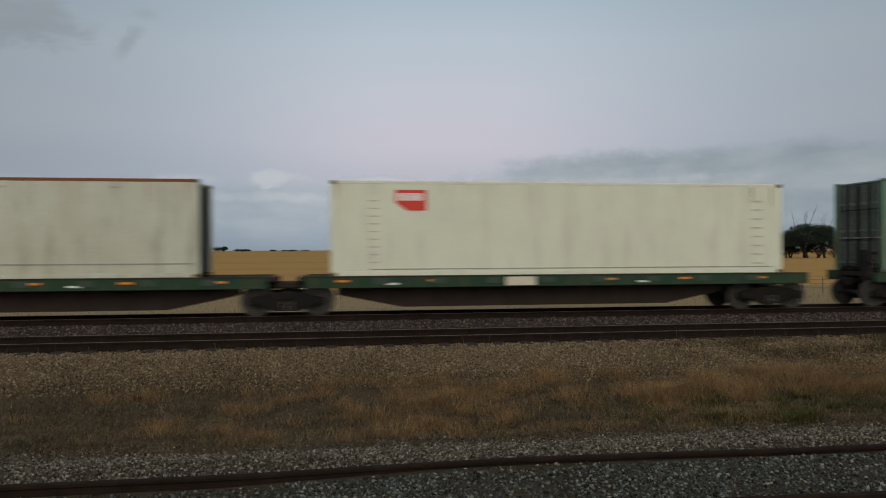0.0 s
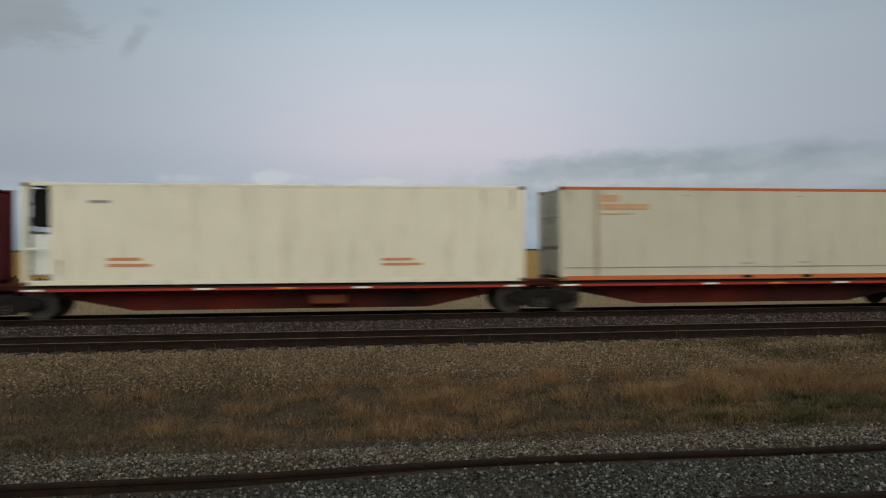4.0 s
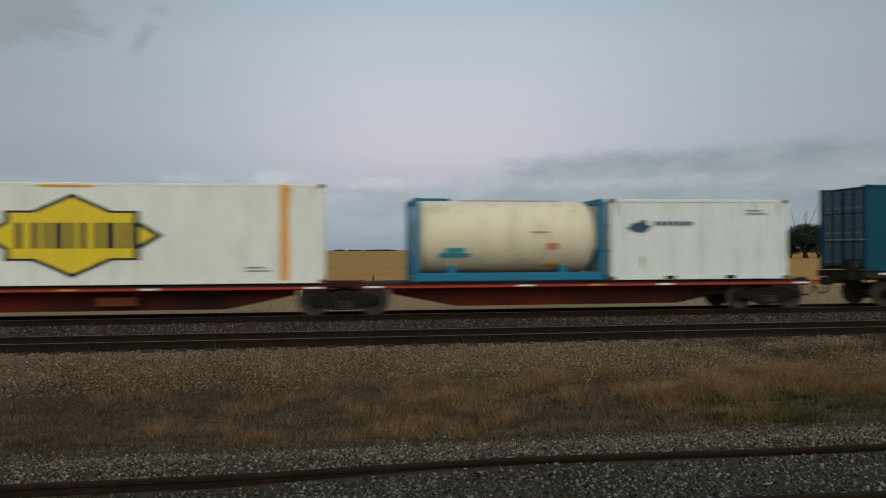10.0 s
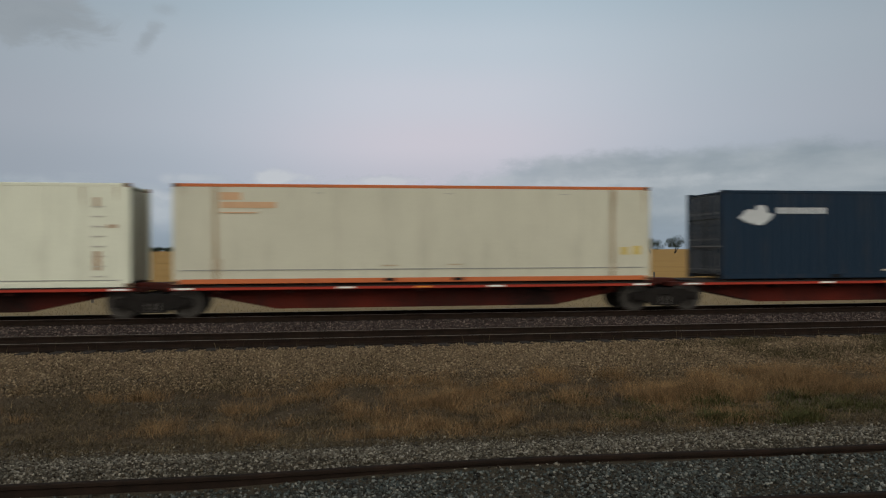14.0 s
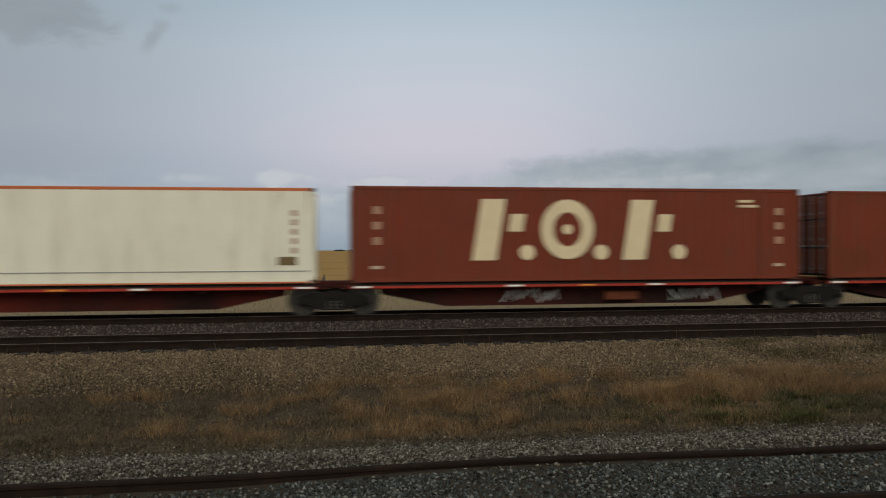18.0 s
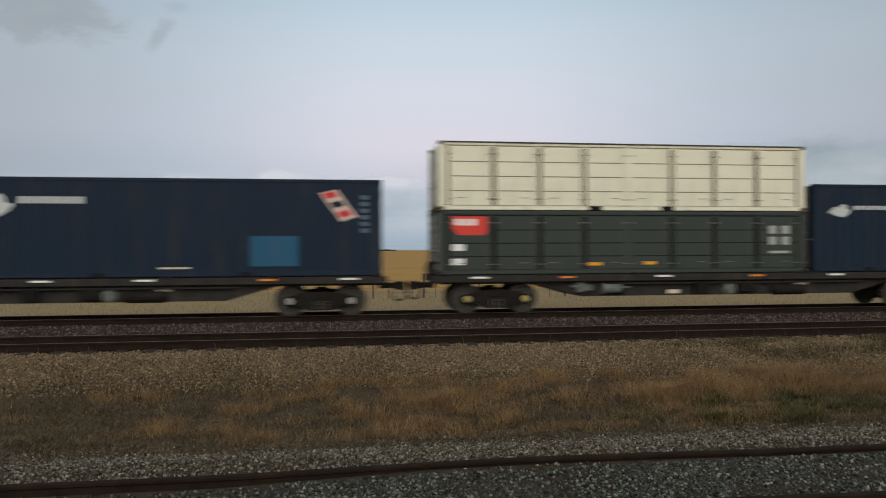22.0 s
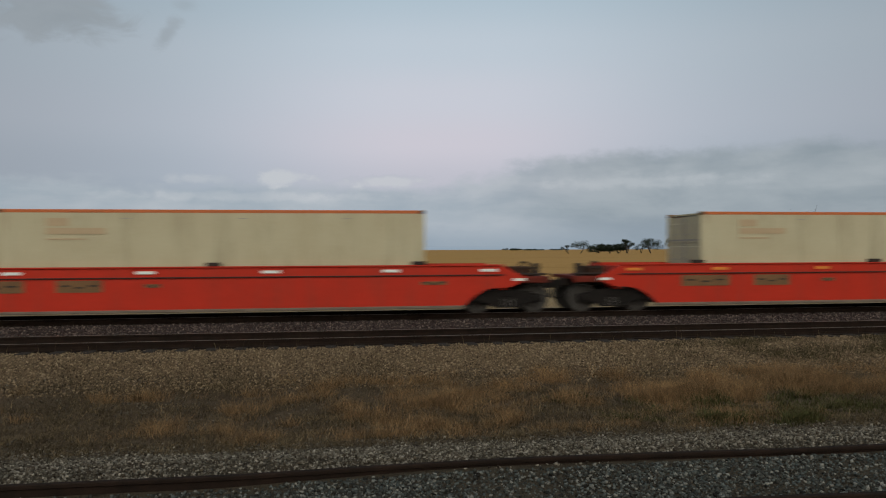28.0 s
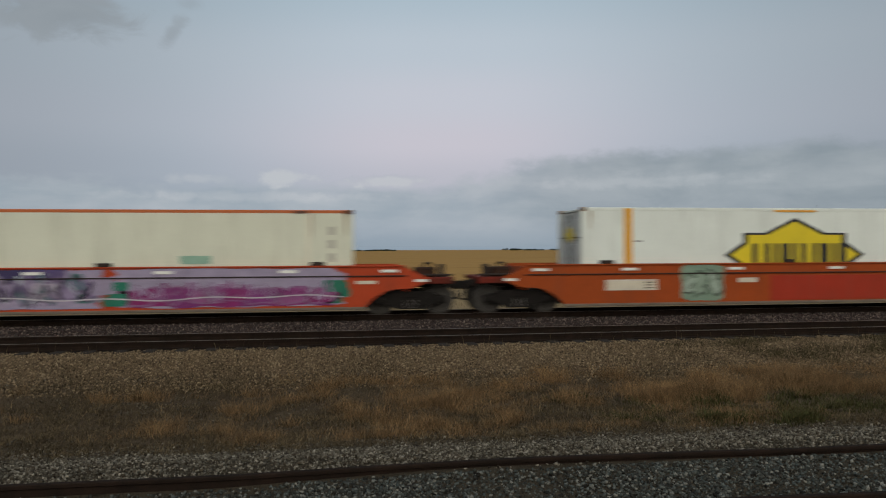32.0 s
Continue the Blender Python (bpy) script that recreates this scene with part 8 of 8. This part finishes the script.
far_woods()
for k, d in ((-0.518, 1400), (-0.416, 1400)):
    x, y = spot(k, d)
    house = empty("farm_shed")
    house.location = (x, y, 0)
    tagged(house, "tiny pale farm shed on the horizon", "shed")
    box_part("wall", (7, 6, 3.4), REFWHITE, house, (0, 0, 1.7))
    prism_part("roof", [(-4, 3.4), (4, 3.4), (0, 5.2)], -3.2, 3.2, PLATE, house)

# ---- clouds ----


def cloud_sheet(name, radius, az0, az1, el0, el1, material, label):
    V, F, UV = [], [], []
    nu, nv = 40, 14
    for j in range(nv + 1):
        el = radians(el0 + (el1 - el0) * j / nv)
        for i in range(nu + 1):
            az = radians(az0 + (az1 - az0) * i / nu)
            V.append((radius * math.cos(el) * math.sin(az), radius * math.cos(el) * math.cos(az), radius * math.sin(el)))
            UV.append((math.degrees(az) / 10, math.degrees(el) / 10))
    n = nu + 1
    for j in range(nv):
        for i in range(nu):
            F.append((j * n + i, j * n + i + 1, (j + 1) * n + i + 1, (j + 1) * n + i))
    me = mesh_of(name, V, F, material, True)
    uv = me.uv_layers.new(name="sky")
    for lp in me.loops:
        uv.data[lp.index].uv = UV[lp.vertex_index]
    ob = new(name, me)
    ob.location = EYE
    ob.visible_shadow = False
    tagged(ob, label, "cloud", kind="structure")
    return ob


def cloud_material(name, build):
    m = bpy.data.materials.new(name)
    m.use_nodes = True
    nt = m.node_tree
    nt.nodes.remove(nt.nodes["Principled BSDF"])
    out = nt.nodes["Material Output"]
    uv = nt.nodes.new("ShaderNodeUVMap")
    uv.uv_map = "sky"
    em = nt.nodes.new("ShaderNodeEmission")
    tr = nt.nodes.new("ShaderNodeBsdfTransparent")
    mix = nt.nodes.new("ShaderNodeMixShader")
    nt.links.new(tr.outputs[0], mix.inputs[1])
    nt.links.new(em.outputs[0], mix.inputs[2])
    nt.links.new(mix.outputs[0], out.inputs["Surface"])
    col, fac = build(nt, uv.outputs[0])
    nt.links.new(col, em.inputs["Color"])
    nt.links.new(fac, mix.inputs[0])
    return m


def calc(nt, op, a, b=None):
    n = nt.nodes.new("ShaderNodeMath")
    n.operation = op
    for i, v in enumerate((a, b)):
        if v is None:
            continue
        if isinstance(v, (int, float)):
            n.inputs[i].default_value = v
        else:
            nt.links.new(v, n.inputs[i])
    return n.outputs[0]


def fit_range(nt, v, a, b, c=0.0, d=1.0, smooth=True):
    n = nt.nodes.new("ShaderNodeMapRange")
    n.interpolation_type = "SMOOTHSTEP" if smooth else "LINEAR"
    nt.links.new(v, n.inputs["Value"])
    for key, val in (("From Min", a), ("From Max", b), ("To Min", c), ("To Max", d)):
        n.inputs[key].default_value = val
    return n.outputs[0]


def uv_noise(nt, uv, scale, sx, sy, off=(0, 0), detail=5.0, rough=0.55, warp=0.0):
    mp = nt.nodes.new("ShaderNodeMapping")
    mp.inputs["Scale"].default_value, mp.inputs["Location"].default_value = (sx, sy, 1), (off[0], off[1], 0)
    nt.links.new(uv, mp.inputs["Vector"])
    n = node(nt, "ShaderNodeTexNoise", Scale=scale, Detail=detail, Roughness=rough, Distortion=warp)
    nt.links.new(mp.outputs[0], n.inputs["Vector"])
    return n.outputs[0]


def blend(nt, f, a, b):
    n = nt.nodes.new("ShaderNodeMix")
    n.data_type = "RGBA"
    nt.links.new(f, n.inputs["Factor"])
    for key, v in (("A", a), ("B", b)):
        if isinstance(v, tuple):
            n.inputs[key].default_value = (*v, 1)
        else:
            nt.links.new(v, n.inputs[key])
    return n.outputs["Result"]


def oval(nt, u, v, cu, cv, ru, rv):
    """One in the middle of an oval, nought at its edge."""
    a = calc(nt, "POWER", calc(nt, "ABSOLUTE", calc(nt, "DIVIDE", calc(nt, "SUBTRACT", u, cu), ru)), 2.0)
    b = calc(nt, "POWER", calc(nt, "ABSOLUTE", calc(nt, "DIVIDE", calc(nt, "SUBTRACT", v, cv), rv)), 2.0)
    return calc(nt, "SUBTRACT", 1.0, calc(nt, "SQRT", calc(nt, "ADD", a, b)))


def low_bank(nt, uv):
    sep = nt.nodes.new("ShaderNodeSeparateXYZ")
    nt.links.new(uv, sep.inputs[0])
    u, v = sep.outputs[0], sep.outputs[1]
    shape = uv_noise(nt, uv, 1.3, 0.7, 2.2, (3.1, 0.4), 5.0, 0.55, 0.2)
    fine = uv_noise(nt, uv, 5.0, 1.0, 1.8, (1.0, 2.0), 5.0, 0.6)
    # the bank stands higher towards the right
    lift = fit_range(nt, u, 0.6, 1.7, 0.0, 0.21)
    top = calc(nt, "ADD", calc(nt, "MULTIPLY", calc(nt, "SUBTRACT", shape, 0.5), 0.34), calc(nt, "ADD", lift, 0.50))
    top = calc(nt, "ADD", top, calc(nt, "MULTIPLY", calc(nt, "SUBTRACT", fine, 0.5), 0.20))
    depth = calc(nt, "SUBTRACT", top, v)
    inside = fit_range(nt, depth, -0.05, 0.11)
    foot = fit_range(nt, v, 0.00, 0.30, 0.20, 1.0)
    # long flat layers
    body = uv_noise(nt, uv, 1.9, 0.55, 2.7, (7.0, 1.0), 4.0, 0.50, 0.25)
    rough = uv_noise(nt, uv, 3.0, 0.9, 1.9, (2.0, 5.0), 5.0, 0.6, 0.3)
    mixed = calc(nt, "ADD", calc(nt, "MULTIPLY", body, 0.68), calc(nt, "MULTIPLY", rough, 0.32))
    blotch = uv_noise(nt, uv, 1.15, 1.0, 2.0, (4.4, 2.3), 4.0, 0.55, 0.4)
    lum = calc(nt, "ADD", calc(nt, "MULTIPLY", fit_range(nt, mixed, 0.36, 0.66), 0.42), calc(nt, "MULTIPLY", fit_range(nt, blotch, 0.38, 0.64), 0.30))

    def puff(cu, cv, ru, rv):
        return fit_range(nt, calc(nt, "ADD", oval(nt, u, v, cu, cv, ru, rv), calc(nt, "MULTIPLY", calc(nt, "SUBTRACT", fine, 0.5), 1.9)), 0.0, 0.75)
    # pale heads that stand out of the bank
    heads = calc(nt, "MAXIMUM", puff(-0.44, 0.545, 0.34, 0.085), calc(nt, "MULTIPLY", puff(0.36, 0.52, 0.42, 0.075), 0.85))
    heads = calc(nt, "MAXIMUM", heads, calc(nt, "MULTIPLY", puff(-1.05, 0.52, 0.40, 0.06), 0.55))
    streak = calc(nt, "MULTIPLY", calc(nt, "MAXIMUM", puff(2.2, 0.50, 0.95, 0.07), puff(-0.6, 0.40, 1.2, 0.05)), 0.35)
    lum = calc(nt, "ADD", lum, calc(nt, "ADD", calc(nt, "MULTIPLY", heads, 0.95), streak))
    inside = calc(nt, "MAXIMUM", inside, calc(nt, "MULTIPLY", heads, 0.95))
    thick = fit_range(nt, u, 0.7, 2.2, 0.0, 0.75)
    dull = blend(nt, thick, (0.310, 0.370, 0.422), (0.195, 0.240, 0.265))
    lit = blend(nt, thick, (0.520, 0.545, 0.570), (0.40, 0.440, 0.460))
    col = blend(nt, lum, dull, lit)
    return col, calc(nt, "MULTIPLY", calc(nt, "MULTIPLY", inside, foot), 0.78)


def high_patch(nt, uv):
    sep = nt.nodes.new("ShaderNodeSeparateXYZ")
    nt.links.new(uv, sep.inputs[0])
    u, v = sep.outputs[0], sep.outputs[1]
    n = uv_noise(nt, uv, 3.4, 0.8, 1.6, (0.3, 0.9), 6.0, 0.58, 0.6)
    rag = calc(nt, "SUBTRACT", n, 0.5)
    slant = calc(nt, "ADD", u, calc(nt, "MULTIPLY", calc(nt, "SUBTRACT", v, 1.43), -0.55))
    one = calc(nt, "ADD", oval(nt, u, v, -2.20, 1.50, 0.52, 0.20), calc(nt, "MULTIPLY", rag, 2.0))
    two = calc(nt, "ADD", oval(nt, slant, v, -1.48, 1.43, 0.09, 0.15), calc(nt, "MULTIPLY", rag, 2.0))
    three = calc(nt, "ADD", oval(nt, u, v, -1.34, 1.65, 0.12, 0.07), calc(nt, "MULTIPLY", rag, 1.6))
    f = calc(nt, "MAXIMUM", fit_range(nt, one, -0.15, 0.55), calc(nt, "MULTIPLY", fit_range(nt, two, 0.0, 0.8), 0.65))
    f = calc(nt, "MAXIMUM", f, calc(nt, "MULTIPLY", fit_range(nt, three, 0.0, 0.8), 0.35))
    return blend(nt, n, (0.24, 0.275, 0.305), (0.30, 0.335, 0.365)), calc(nt, "MULTIPLY", f, 0.85)


LOW_CLOUD = cloud_sheet("cloud_bank", 4200, -75, 95, 0.2, 11.0, cloud_material("low_cloud", low_bank), "low grey cloud bank above the horizon")
HIGH_CLOUD = cloud_sheet("dark_cloud", 4000, -48, 0, 8.0, 30.0, cloud_material("high_cloud", high_patch), "dark grey cloud patch drifting high up")


def motions():
    for thing, s, z in MOVERS:
        walk(thing, [(t, pose(s - SPEED * t, TRACK_Y, RAIL_Z + z)) for t in (0.0, 16.0, 32.0)])
    for w, x, s in WHEELS:
        t0, t1 = max(0.0, (s - 21) / SPEED), min(32.0, (s + 16) / SPEED)
        a, b = round(t0 * FPS), round(t1 * FPS)
        rows = [(0.0, pose(x, 0, 0.46))] if a > 0 else []
        rows += [(i / FPS, pose(x, 0, 0.46, 0, -84.0 * (i - a), 0)) for i in range(a, b + 1)]
        if b < 32 * FPS:
            rows.append((32.0, pose(x, 0, 0.46, 0, -84.0 * (b - a), 0)))
        walk(w, rows)
    walk(LOW_CLOUD, [(0.0, pose(*EYE, 0, 0, 0.0)), (32.0, pose(*EYE, 0, 0, -0.7))])
    walk(HIGH_CLOUD, [(0.0, pose(*EYE)), (32.0, look(EYE, (EYE[0], EYE[1] + 100, EYE[2])) @ pose(0, 0, 0, -90, 0, 0) @ pose(0, 0, 0, 1.0, 0, -3.1))])


motions()
